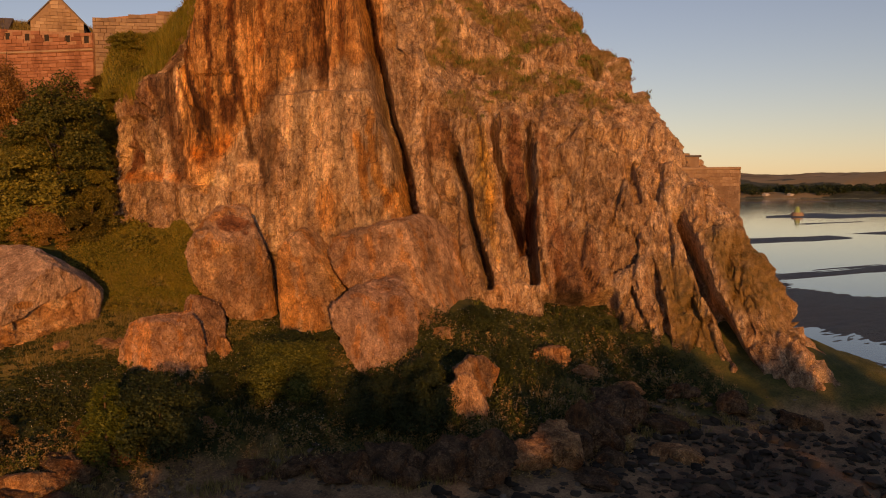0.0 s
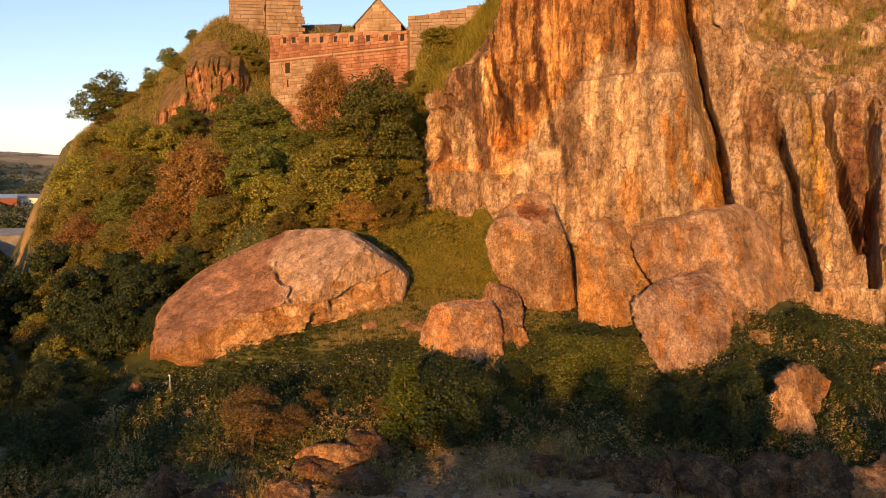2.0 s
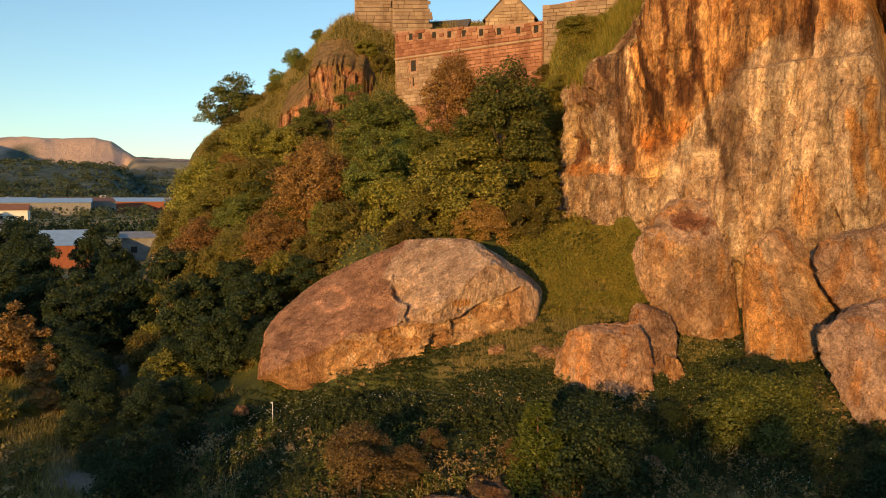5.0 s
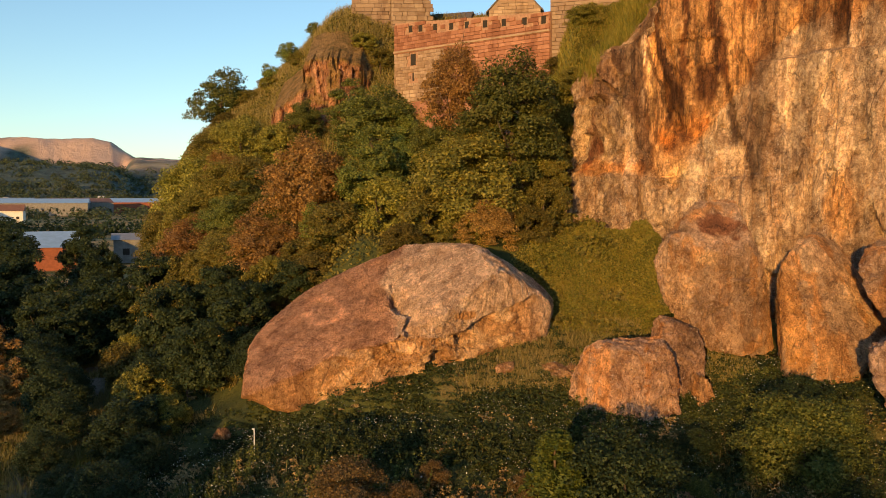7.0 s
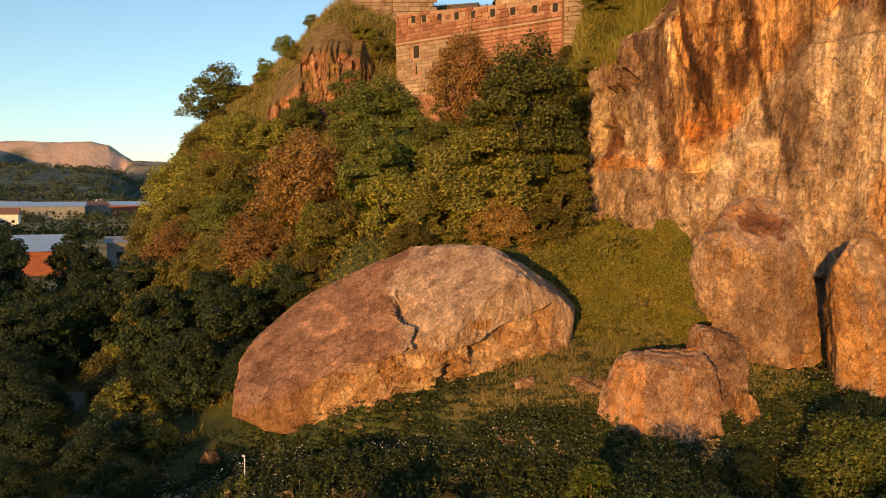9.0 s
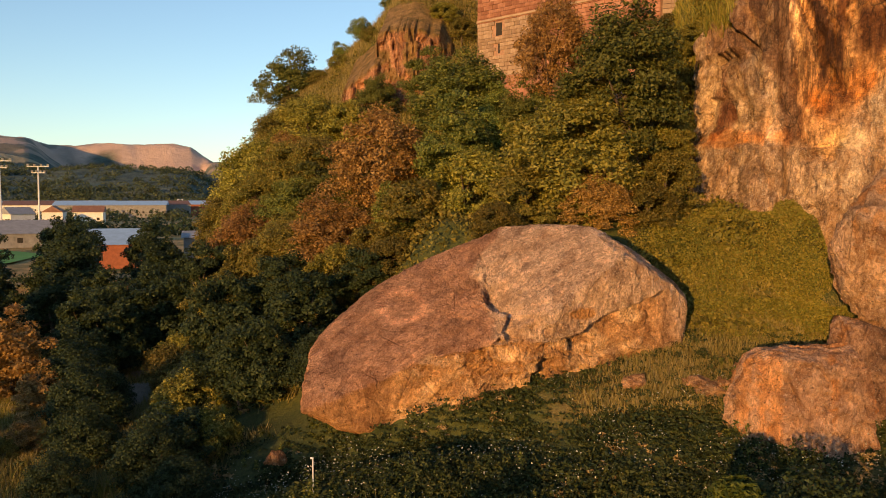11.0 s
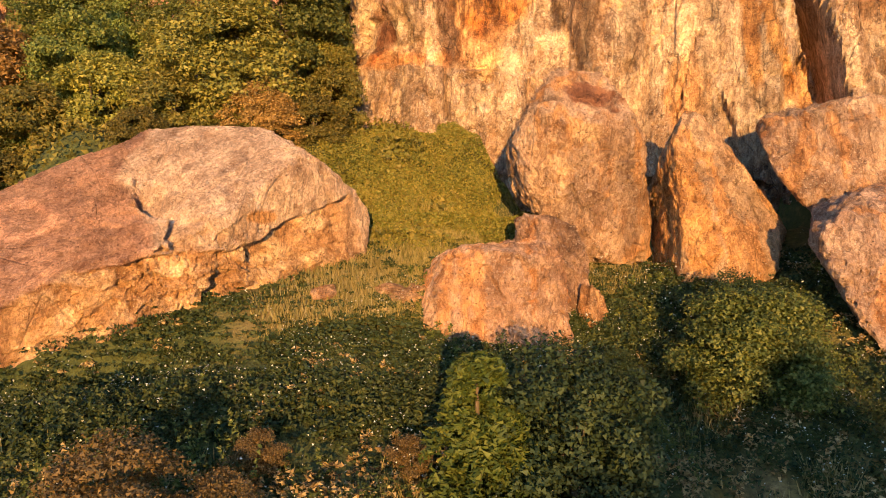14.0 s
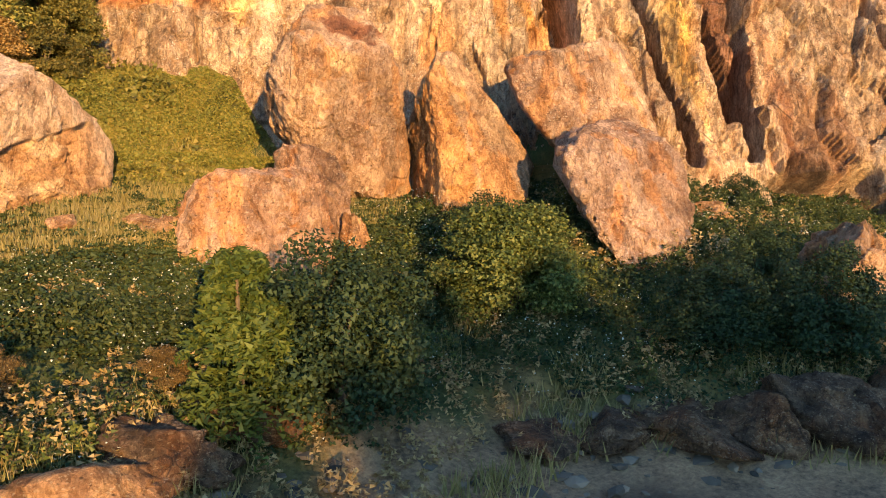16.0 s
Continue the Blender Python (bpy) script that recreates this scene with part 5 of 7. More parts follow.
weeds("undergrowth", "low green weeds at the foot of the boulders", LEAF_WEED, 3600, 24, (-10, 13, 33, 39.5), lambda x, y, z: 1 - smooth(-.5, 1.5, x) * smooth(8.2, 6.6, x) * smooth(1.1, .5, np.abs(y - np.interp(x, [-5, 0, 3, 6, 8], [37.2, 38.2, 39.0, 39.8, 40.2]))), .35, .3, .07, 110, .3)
weeds("undergrowth", "tall olive willowherb among the weeds of the bank", LEAF_BUSH, 4200, 30, BANK, patchy(107, -.05, .3), 1.0, .2, .055, 107, .75)
weeds("undergrowth", "withered straw-brown weeds along the shore bank", LEAF_STRAW, 7500, 22, (-13, 36, 21, 40), lambda x, y, z: np.maximum(foot_strip(x, y, z), .8 * patchy(109, .2, .45, .5)(x, y, z)), .65, .22, .06, 108, .5)
weeds("undergrowth", "rough green weeds beside the trodden path", LEAF_WEED, 2600, 24, (-36, -9, 27, 62), weeds_left, .8, .4, .1, 102)
weeds("undergrowth", "rust-brown dock and dry weeds on the flat", LEAF_STRAW, 1800, 22, (-36, -9, 25, 60), weeds_left, .7, .3, .1, 109)
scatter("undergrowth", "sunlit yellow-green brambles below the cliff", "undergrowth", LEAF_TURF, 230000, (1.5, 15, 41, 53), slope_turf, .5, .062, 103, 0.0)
scatter("undergrowth", "leafy ground cover under the slope trees", "undergrowth", LEAF_OLIVE, 80000, (-30, 9, 43, 82), lambda x, y, z: smooth(1, 3, z), .8, .14, 104)
scatter("flowers", "scattered white flower heads among the weeds", "flowers", PETAL, 20000, (-12, 34, 24, 40), bank_growth, .95, .045, 105, 1.0, 1.0)


def blades(name, label, n, area, keep, tall, material, seed):
    x, y, z, r = ground_points(n, *area, seed)
    k = r.uniform(0, 1, n) < keep(x, y, z)
    x, y, z = x[k], y[k], z[k]
    m = len(x)
    a = r.uniform(0, 6.283, m)
    h = tall * r.uniform(.5, 1.2, m)
    lean = r.normal(0, .3, (m, 2)) * h[:, None]
    w = .018 + .012 * r.uniform(0, 1, m)
    b = np.stack([x, y, z - .03], 1)
    side = np.stack([np.cos(a) * w, np.sin(a) * w, 0 * a], 1)
    tip = b + np.stack([lean[:, 0], lean[:, 1], h], 1)
    v = np.stack([b - side, b + side, tip], 1).reshape(-1, 3)
    return tagged(new(name, leaf_mesh(name, v, material)), label, "grass", kind="stuff")


def dry_bank(x, y, z):
    t = y - np.interp(x, SHORE_X, SHORE_Y)
    w = fbm(np.stack([x * .45, y * .45, 0 * x], 1), 3, 95)
    return smooth(-1.8, -.4, t + w) * smooth(7, 3, t + 2 * w) * smooth(-.1, .4, w)


blades("grass", "tufts of dry straw-coloured grass along the shore bank", 110000, (-14, 34, 22, 38), dry_bank, .55, LEAF_GRASS, 111)
blades("grass", "rough dry grass on the flat beside the creek", 220000, (-44, -9, 24, 62), lambda x, y, z: (1 - tumbled(x, y)) * smooth(.05, .3, z) * smooth(-.3, .3, fbm(np.stack([x * .3, y * .3, 0 * x], 1), 3, 97)), .5, LEAF_GRASS, 112)
blades("grass", "short dry straw under the edge of the great boulder", 26000, (.4, 8.4, 35.8, 41.5), lambda x, y, z: smooth(1.2, .4, np.abs(y - np.interp(x, [-5, 0, 3, 6, 8], [37.2, 38.2, 39.0, 39.8, 40.2]))), .2, LEAF_GRASS, 131)
blades("grass", "lit yellow-green grass on the flat behind the piles", 150000, (-44, -14, 26, 58), lambda x, y, z: (1 - tumbled(x, y)) * smooth(.05, .3, z) * smooth(.9, 1.4, np.abs(x - np.interp(y, [20, 30, 37, 44, 60, 80], [-9, -14, -16.5, -17.5, -24, -36]))), .42, LEAF_TURF, 129)
blades("grass", "tall straw grass on the flat before the pitch", 90000, (-112, -38, 57, 108), lambda x, y, z: smooth(.1, .3, z) * smooth(-.25, .25, fbm(np.stack([x * .1, y * .25, 0 * x], 1), 3, 127)) * smooth(0, 6, .47 * x + 139 - y), .6, LEAF_GRASS, 127)
blades("grass", "short sunlit grass between boulders and cliff", 60000, (.4, 13, 38.0, 47), lambda x, y, z: smooth(.6, 3.4, x + 1.2 * fbm(np.stack([x * .6, y * .6, 0 * x], 1), 3, 98)), .3, LEAF_GRASS, 113)
blades("grass", "long golden grass on the top of the hill", 130000, (-27, 10, 66, 92), lambda x, y, z: smooth(13, 17, z), .7, LEAF_GRASS, 114)



def ledge_grass(name, label, weight, n, tall, material, seed, lean=.35):
    """Tussocks of grass rooted on the ledges of the cliff."""
    r = np.random.default_rng(seed)
    w = np.clip(weight, 0, None) * (ZU < 34)
    tuft = RV[r.choice(len(RV), n // 14, p=w / w.sum())]
    b = np.repeat(tuft, 14, 0) + r.normal(0, .11, (len(tuft) * 14, 3)) * np.array((1, 1, .4))
    m = len(b)
    h = tall * r.uniform(.4, 1.2, m)
    a = r.uniform(0, 6.283, m)
    wide = .02 + .015 * r.uniform(0, 1, m)
    side = np.stack([np.cos(a) * wide, np.sin(a) * wide, 0 * a], 1)
    tip = b + np.stack([r.normal(-.1, lean, m) * h, r.normal(-.25, lean, m) * h, h], 1)
    return tagged(new(name, leaf_mesh(name, np.stack([b - side, b + side, tip], 1).reshape(-1, 3), material)), label, "grass", kind="stuff")


ledge_grass("grass", "long yellow-green grass over the cliff's shoulder", shoulder * smooth(6, 12, SU), 90000, .5, LEAF_TURF, 115)
ledge_grass("undergrowth", "dark gorse tufts dotted on the upper cliff", turf * (1 - shoulder) * (ZU > 17) * smooth(.25, .45, fbm(R0 * .9, 3, 119)), 9000, .3, LEAF_GREEN, 119)
ledge_grass("grass", "dry tussocks on the ledges of the upper cliff", turf * (1 - shoulder) * (ZU > 15), 36000, .24, LEAF_GRASS, 116)
blades("grass", "long sunlit grass on the knoll beside the fort", 45000, (4.6, 12, 55, 68), lambda x, y, z: smooth(12, 14.5, z), .6, LEAF_TURF, 117)
scatter("undergrowth", "green brambles on the knoll beside the fort", "undergrowth", LEAF_OLIVE, 70000, (4.6, 12, 54, 67), lambda x, y, z: smooth(10, 12, z) * smooth(-.3, .1, fbm(np.stack([x * .5, y * .5, 0 * x], 1), 3, 118)), .9, .1, 118)

# ---- the rock outcrop, the shore ----
def crag(name, label, plan, foot, top, seed):
    """A crag of upright broken columns along a line on the ground, its top running back into the turf."""
    p = np.array(plan, float)
    seg = np.concatenate([[0], np.cumsum(np.hypot(*np.diff(p, axis=0).T))])
    u = np.arange(0, seg[-1], .14)
    w = np.concatenate([np.linspace(0, 1, 60), np.linspace(1.02, 1.6, 14)])
    U, W = np.meshgrid(u, w)
    U, W = U.ravel(), W.ravel()
    x, y = np.interp(U, seg, p[:, 0]), np.interp(U, seg, p[:, 1])
    head = np.interp(U, seg, top) + .5 * value_noise(np.stack([U * .9, 0 * U, 0 * U], 1), seed)
    ends = np.minimum(smooth(0, .8, U), smooth(seg[-1], seg[-1] - .8, U))
    z = foot + (head - foot) * np.minimum(W, 1)
    q = np.stack([U, 0 * U, z], 1)
    d1, d2, val = cells(q * np.array((.75, 1, .17)) + .3 * value_noise(q * .5, seed + 1)[:, None], seed + 2)
    e1, e2, vel = cells(q * np.array((1.9, 1, .6)) + .3 * value_noise(q, seed + 3)[:, None], seed + 4)
    o = .9 * (val - .5) + .4 * (vel - .5) - .3 * smooth(.1, 0, d2 - d1) + .25 * fbm(q * 1.4, 4, seed + 5) + .12 * (z - foot)
    o = o * smooth(1.3, 1, W)
    back = np.maximum(W - 1, 0) * 9 + 1.2 * (1 - ends)
    v = np.stack([x + .1 * o, y - .85 * o * np.minimum(1, 2.2 - W) + back + .15 * (z - foot), z + np.maximum(W - 1, 0) * 5.5], 1)
    ob = tagged(new(name, mesh_of(name, v, grid_faces(len(u), len(w)), CLIFF, False)), label, "crag")
    dark = fbm(q * np.array((1.2, 1, .15)), 4, seed + 6)[:, None]
    stain_shade_colors(ob.data, np.array((.8, .58, .5)) * (1 + .25 * dark))
    mask(ob, "turf", np.maximum(smooth(.93, 1.0, W), .9 * smooth(.15, .4, fbm(q * .8, 3, seed + 7))))
    return ob


crag("rock_outcrop", "steep reddish crag of broken columns on the grassy hillside", [(-12.6, 76.6), (-11.8, 74.6), (-9.6, 73.6), (-7.2, 74.3), (-6.0, 76.6)], 17, [21.8, 22.8, 23.2, 23.0, 22.4], 41)
crag("rock_outcrop", "low broken reddish crag on the grassy hillside", [(-15.2, 76), (-14.2, 74.2), (-12, 73.4), (-10.4, 74.4)], 15, [18.4, 19.4, 20.4, 21], 61)


def stone(name, x, y, sx, sy, sz, label, seed, material, category="boulder", group=""):
    """A single weathered stone, half sunk."""
    d, faces = ball(5)
    rng = np.random.default_rng(seed)
    inv = np.zeros(len(d))
    for k in range(14):
        n = rng.normal(size=3)
        n /= np.linalg.norm(n)
        inv += np.maximum(d @ n, 0) ** 40 / rng.uniform(.5, 1.0) ** 40
    r = np.minimum(1 / np.maximum(inv, 1e-30) ** (1 / 40), 1.2)
    v = d * r[:, None]
    e1, e2, val = cells(v * 2.4 + seed, seed)
    v += d * (.09 * fbm(v * 2.5 + seed, 4, seed) + .16 * (val - .5) - .05 * smooth(.1, 0, e2 - e1))[:, None]
    v = v * np.array((sx, sy, sz)) + np.array((0, 0, sz * .25))
    ob = tagged(new(name, mesh_of(name, v, faces, material)), label, category, group)
    stain_shade_colors(ob.data, np.array((1.0, .8, .6)) * (1 + .3 * fbm(v * 1.5, 3, seed))[:, None])
    ob.location = (x, y, float(height(np.array([x]), np.array([y]))[0]))
    ob.rotation_euler = (0, 0, rng.uniform(0, 6.28))
    return ob


for k, (x, y, a, b, c, lab) in enumerate([(6.2, 40.3, .5, .5, .45, "small rounded stone beside a squat boulder"), (4.7, 39.3, .9, .6, .3, "flat pale rock in the grass"), (5.6, 39.5, .45, .4, .3, "small pale rock in the grass"),
        (7.9, 31.6, .85, .6, .5, "pale flat rock among the weeds"), (2.6, 39.4, 1.0, .5, .3, "flat brown rock in the grass"), (21.6, 33.2, 1.2, .7, .3, "flat pale rock in the shaded turf"), (27.5, 30.5, 1.4, .9, .7, "pale broken rock at the cliff foot"),
        (29.2, 29.4, 1.1, .9, .6, "pale broken rock at the cliff foot"), (10.6, 37.5, .5, .5, .9, "upright brown block beside a squat boulder"), (-9.6, 39.4, .5, .5, .45, "small brown stone under the great boulder")]):
    stone("rock", x, y, a, b, c, lab, 60 + k, SLAB if k < 6 else CLIFF, "rock")
for k, (x, y, a, b, c) in enumerate([(-6.2, 27.4, 1.3, .9, .7), (-4.2, 26.6, 1.1, .8, .6), (.6, 28.6, 1.6, 1.2, .7), (2.0, 29.4, 1.4, 1.0, .8), (1.2, 27.3, 1.3, 1.0, .5), (12.4, 26.6, 1.5, 1.1, .6), (15.2, 24.6, 1.7, 1.2, .9), (17.5, 22.8, 1.8, 1.3, .9), (20.2, 22.2, 2.0, 1.3, .8),
        (22.8, 22.9, 1.8, 1.4, 1.0), (25.2, 23.5, 2.0, 1.3, 1.1), (27.2, 25.2, 1.8, 1.2, .9), (13.6, 25.6, 1.2, .9, .7), (24, 21.6, 1.3, .9, .5), (30.5, 27.5, 1.3, 1.0, .7), (33.2, 26.2, 1.1, .9, .6), (11.2, 27.6, 1.6, 1.0, .5), (14.6, 25.2, 1.5, 1.3, 1.2), (16.4, 23.6, 1.6, 1.2, 1.3), (18.8, 22.6, 1.5, 1.4, 1.2), (21.6, 22.4, 1.7, 1.2, 1.3), (24.2, 23.2, 1.6, 1.4, 1.4), (26.3, 24.4, 1.5, 1.3, 1.3), (28.4, 26.4, 1.6, 1.2, 1.1), (-.6, 28.2, 1.5, 1.0, .8), (3.4, 30.0, 1.2, .8, .5), (-1.6, 27.0, 1.3, .9, .5), (9.6, 28.4, 1.2, .9, .4), (35.2, 24.2, 1.3, .9, .6), (37, 21.4, 1.4, 1.0, .6), (30.2, 24.6, 1.6, 1.2, .7), (22.4, 20.2, 1.4, 1.0, .4), (27.4, 21.2, 1.5, 1.1, .5)]):
    stone("shore_rock", x, y, a, b, c, "weathered orange-brown rock ledge at the shore", 90 + k, CLIFF if k % 6 == 2 else SHORE, "rock", "rocks along the shore")


def pebbles(name, label, n, area, keep, sizes, seed, material):
    """Many loose stones as one mass."""
    x, y, z, r = ground_points(n, *area, seed)
    k = r.uniform(0, 1, n) < keep(x, y, z)
    x, y, z = x[k], y[k], z[k]
    d, faces = ball(1)
    faces = np.array(faces)
    m = len(x)
    s = sizes[0] + (sizes[1] - sizes[0]) * r.uniform(0, 1, m) ** 3
    v = d[None] * (1 + .35 * r.normal(size=(m, len(d), 1)) * .6)
    v = v * np.stack([s, s * r.uniform(.5, .9, m), s * r.uniform(.3, .6, m)], 1)[:, None, :]
    a = r.uniform(0, 6.28, m)
    ca, sa = np.cos(a)[:, None], np.sin(a)[:, None]
    v = np.stack([v[..., 0] * ca - v[..., 1] * sa, v[..., 0] * sa + v[..., 1] * ca, v[..., 2]], -1) + np.stack([x, y, z + s * .1], 1)[:, None, :]
    f = (faces[None] + (np.arange(m) * len(d))[:, None, None]).reshape(-1, 3)
    return tagged(new(name, mesh_of(name, v.reshape(-1, 3), f.tolist(), material, False)), label, "stones", kind="stuff")


def stone_material(name, dark, light):
    m, t, b = shader(name, .85)
    g = t.nodes.new("ShaderNodeNewGeometry")
    n = noise_tex(t, coords(t), 9, 5)
    c = ramp(t, calc(t, "ADD", calc(t, "MULTIPLY", g.outputs["Random Per Island"], .7), calc(t, "MULTIPLY", n, .3)), [(.15, dark), (.85, light)])
    t.links.new(c, b.inputs["Base Color"])
    bump(t, b, n, .4, .03)
    return m


PEBBLE = stone_material("beach_stone", (.07, .045, .03), (.42, .27, .17))
TIDE = stone_material("tide_stone", (.035, .028, .022), (.22, .17, .125))
WRACK = stone_material("weedy_stone", (.015, .013, .01), (.06, .045, .03))


def shingle(x, y, z):
    t = y - np.interp(x, SHORE_X, SHORE_Y)
    return smooth(-4.5, -2, t) * smooth(1.6, .2, t)


pebbles("shingle", "grey beach stones along the tide line", 5200, (-14, 40, 15, 32), shingle, (.07, .32), 121, TIDE)
pebbles("shingle", "dark seaweed-covered stones on the tidal flat", 3400, (15, 46, 8, 30), lambda x, y, z: smooth(1, -1.5, y - np.interp(x, SHORE_X, SHORE_Y)), (.1, .5), 122, WRACK)
pebbles("shingle", "tumbled pale rubble beside the old piles", 8000, (-33, -15, 20, 33), lambda x, y, z: tumbled(x, y) * smooth(-.9, -.2, z) * smooth(-.35, .05, fbm(np.stack([x * .7, y * .7, 0 * x], 1), 3, 128)), (.1, .42), 123, PEBBLE)
pebbles("shingle", "small broken stones between the tumbled rubble", 9000, (-33, -15, 20, 33), lambda x, y, z: tumbled(x, y) * smooth(-.9, -.2, z), (.05, .17), 130, PEBBLE)
pebbles("shingle", "loose rubble heaped along the far bank of the creek", 15000, (-82, -40, 48, 64), lambda x, y, z: smooth(.2, .5, z) * smooth(-41, -44, x) * smooth(14, 11, y - 45.9 - .14 * (x + 47.3)), (.1, .6), 124, PEBBLE)

# ---- the old timber piles, the marker post ----
TIMBER = plain("weathered_timber", (.27, .15, .08), .9, .5, 5, .7)
rng = random.Random(77)


def timber_post(x, y, tall, r, tx, ty):
    bm = bmesh.new()
    rings = []
    for k in range(5):
        f = k / 4
        ring = []
        for j in range(8):
            a = j * math.tau / 8
            rr = r * (1 - .18 * f) * rng.uniform(.85, 1.12)
            ring.append(bm.verts.new((rr * math.cos(a) + tx * f, rr * math.sin(a) + ty * f, -1 + (tall + 1) * f + (rng.uniform(-.12, .12) if k == 4 else 0))))
        rings.append(ring)
    for a, b in zip(rings, rings[1:]):
        for j in range(8):
            bm.faces.new((a[j], a[(j + 1) % 8], b[(j + 1) % 8], b[j]))
    bm.faces.new(rings[-1])
    ob = part("timber_post", bm, TIMBER)
    ob.location = (x, y, float(height(np.array([x]), np.array([y]))[0]))
    return tagged(ob, "rotten upright timber post at the water's edge", "timber post", "old timber posts")


for k in range(104):
    f = rng.uniform(0, 1) if k > 50 else k / 50
    x, y = -27.9 - f * 16.2 + rng.uniform(-1.3, .7), 23.6 + f * 31.2 + rng.uniform(-.5, .5)
    timber_post(x, y, rng.uniform(.5, 1.3) if k % 7 else 1.8, rng.uniform(.08, .16), rng.uniform(-.25, .25), rng.uniform(-.2, .2))


def timber_beam(x, y, z, length, thick, tilt, turn, label):
    bm = bmesh.new()
    box(bm, -length / 2, length / 2, -thick, thick, -thick * .8, thick * .8, .03)
    for v in bm.verts:
        v.co += Vector((0, rng.uniform(-.03, .03), rng.uniform(-.03, .03)))
    ob = tagged(part("timber_beam", bm, TIMBER), label, "timber beam", "fallen timbers")
    ob.matrix_basis = pose(x, y, z, rng.uniform(-20, 20), tilt, turn)


for k in range(9):                                        # walings still fixed along the posts
    f = .05 + k * .1
    timber_beam(-26.9 - f * 16.2, 23.6 + f * 31.2, rng.uniform(.75, 1.1), rng.uniform(2.4, 3.8), .1, rng.uniform(-5, 9), 117.5, "squared timber waling fixed along the old posts")
for x, y, z, length, tilt, turn in ((-28.8, 26.6, 1.2, 3.0, 14, 150), (-29.2, 25.6, 1.0, 3.4, 18, 160), (-27.6, 26.0, 1.0, 2.6, -12, 60), (-27.0, 25.0, .9, 3.2, -14, 35), (-28.2, 27.8, 1.2, 2.2, 25, 100), (-26.6, 24.2, .8, 2.4, 8, 120)):
    timber_beam(x, y, z, length, .12, tilt, turn, "fallen rust-brown timber lying among the piles")

STEEL = plain("galvanised_steel", (.55, .55, .56), .5, .15, 8, .1)
post = tagged(new("marker_post"), "thin pale metal post with a short crossbar on the bank", "post")
bm = bmesh.new()
tube(bm, (0, 0, -.9), (0, 0, 1.78), .022, .02, 8)
part("pole", bm, STEEL, post)
bm = bmesh.new()
box(bm, -.08, .02, -.02, .02, 1.73, 1.78, .006)
part("crossbar", bm, STEEL, post)
post.matrix_basis = pose(-7.07, 34.2, 1.62, 0, 0, 8)

# ---- the fort ----


def masonry(name, a, b, c):
    m, t, bs = shader(name, .9)
    o = t.nodes.new("ShaderNodeObjectInfo")
    g = t.nodes.new("ShaderNodeNewGeometry")
    n = noise_tex(t, coords(t, source="Object"), 3.0, 6, .7)
    w = noise_tex(t, coords(t, (1, 1, .25)), .6, 4)
    f = calc(t, "ADD", calc(t, "MULTIPLY", calc(t, "FRACT", calc(t, "ADD", o.outputs["Random"], g.outputs["Random Per Island"])), .55), calc(t, "MULTIPLY", n, .45))
    col = ramp(t, f, [(.2, a), (.5, b), (.8, c)])
    col = blend(t, ramp(t, w, [(.5, 0.0), (.66, .6)]), col, blend(t, 1.0, col, (.5, .4, .36), "MULTIPLY"))
    t.links.new(col, bs.inputs["Base Color"])
    bump(t, bs, n, .6, .05)
    return m


RED_STONE = masonry("red_sandstone", (.23, .1, .06), (.3, .138, .085), (.38, .19, .125))
TAN_STONE = masonry("tan_stone", (.27, .185, .125), (.35, .25, .17), (.43, .32, .23))
GREY_STONE = masonry("grey_stone", (.2, .14, .1), (.26, .185, .135), (.32, .24, .175))
MORTAR = plain("lime_mortar", (.32, .19, .13), .95, .3, 4, .4)
GLOOM = plain("dark_opening", (.03, .025, .02), .9, .2)
SLATE = plain("slate_roof", (.1, .09, .09), .6, .3, 4, .3)


def block_mesh():
    bm = bmesh.new()
    box(bm, -.5, .5, -.5, .5, -.5, .5, .06)
    me = bpy.data.meshes.new("stone_block")
    bm.to_mesh(me)
    bm.free()
    me.materials.append(RED_STONE)
    return me


BLOCK = {}


def block_for(material):
    if material.name not in BLOCK:
        me = block_mesh() if not BLOCK else next(iter(BLOCK.values())).copy()
        me.materials.clear()
        me.materials.append(material)
        BLOCK[material.name] = me
    return BLOCK[material.name]


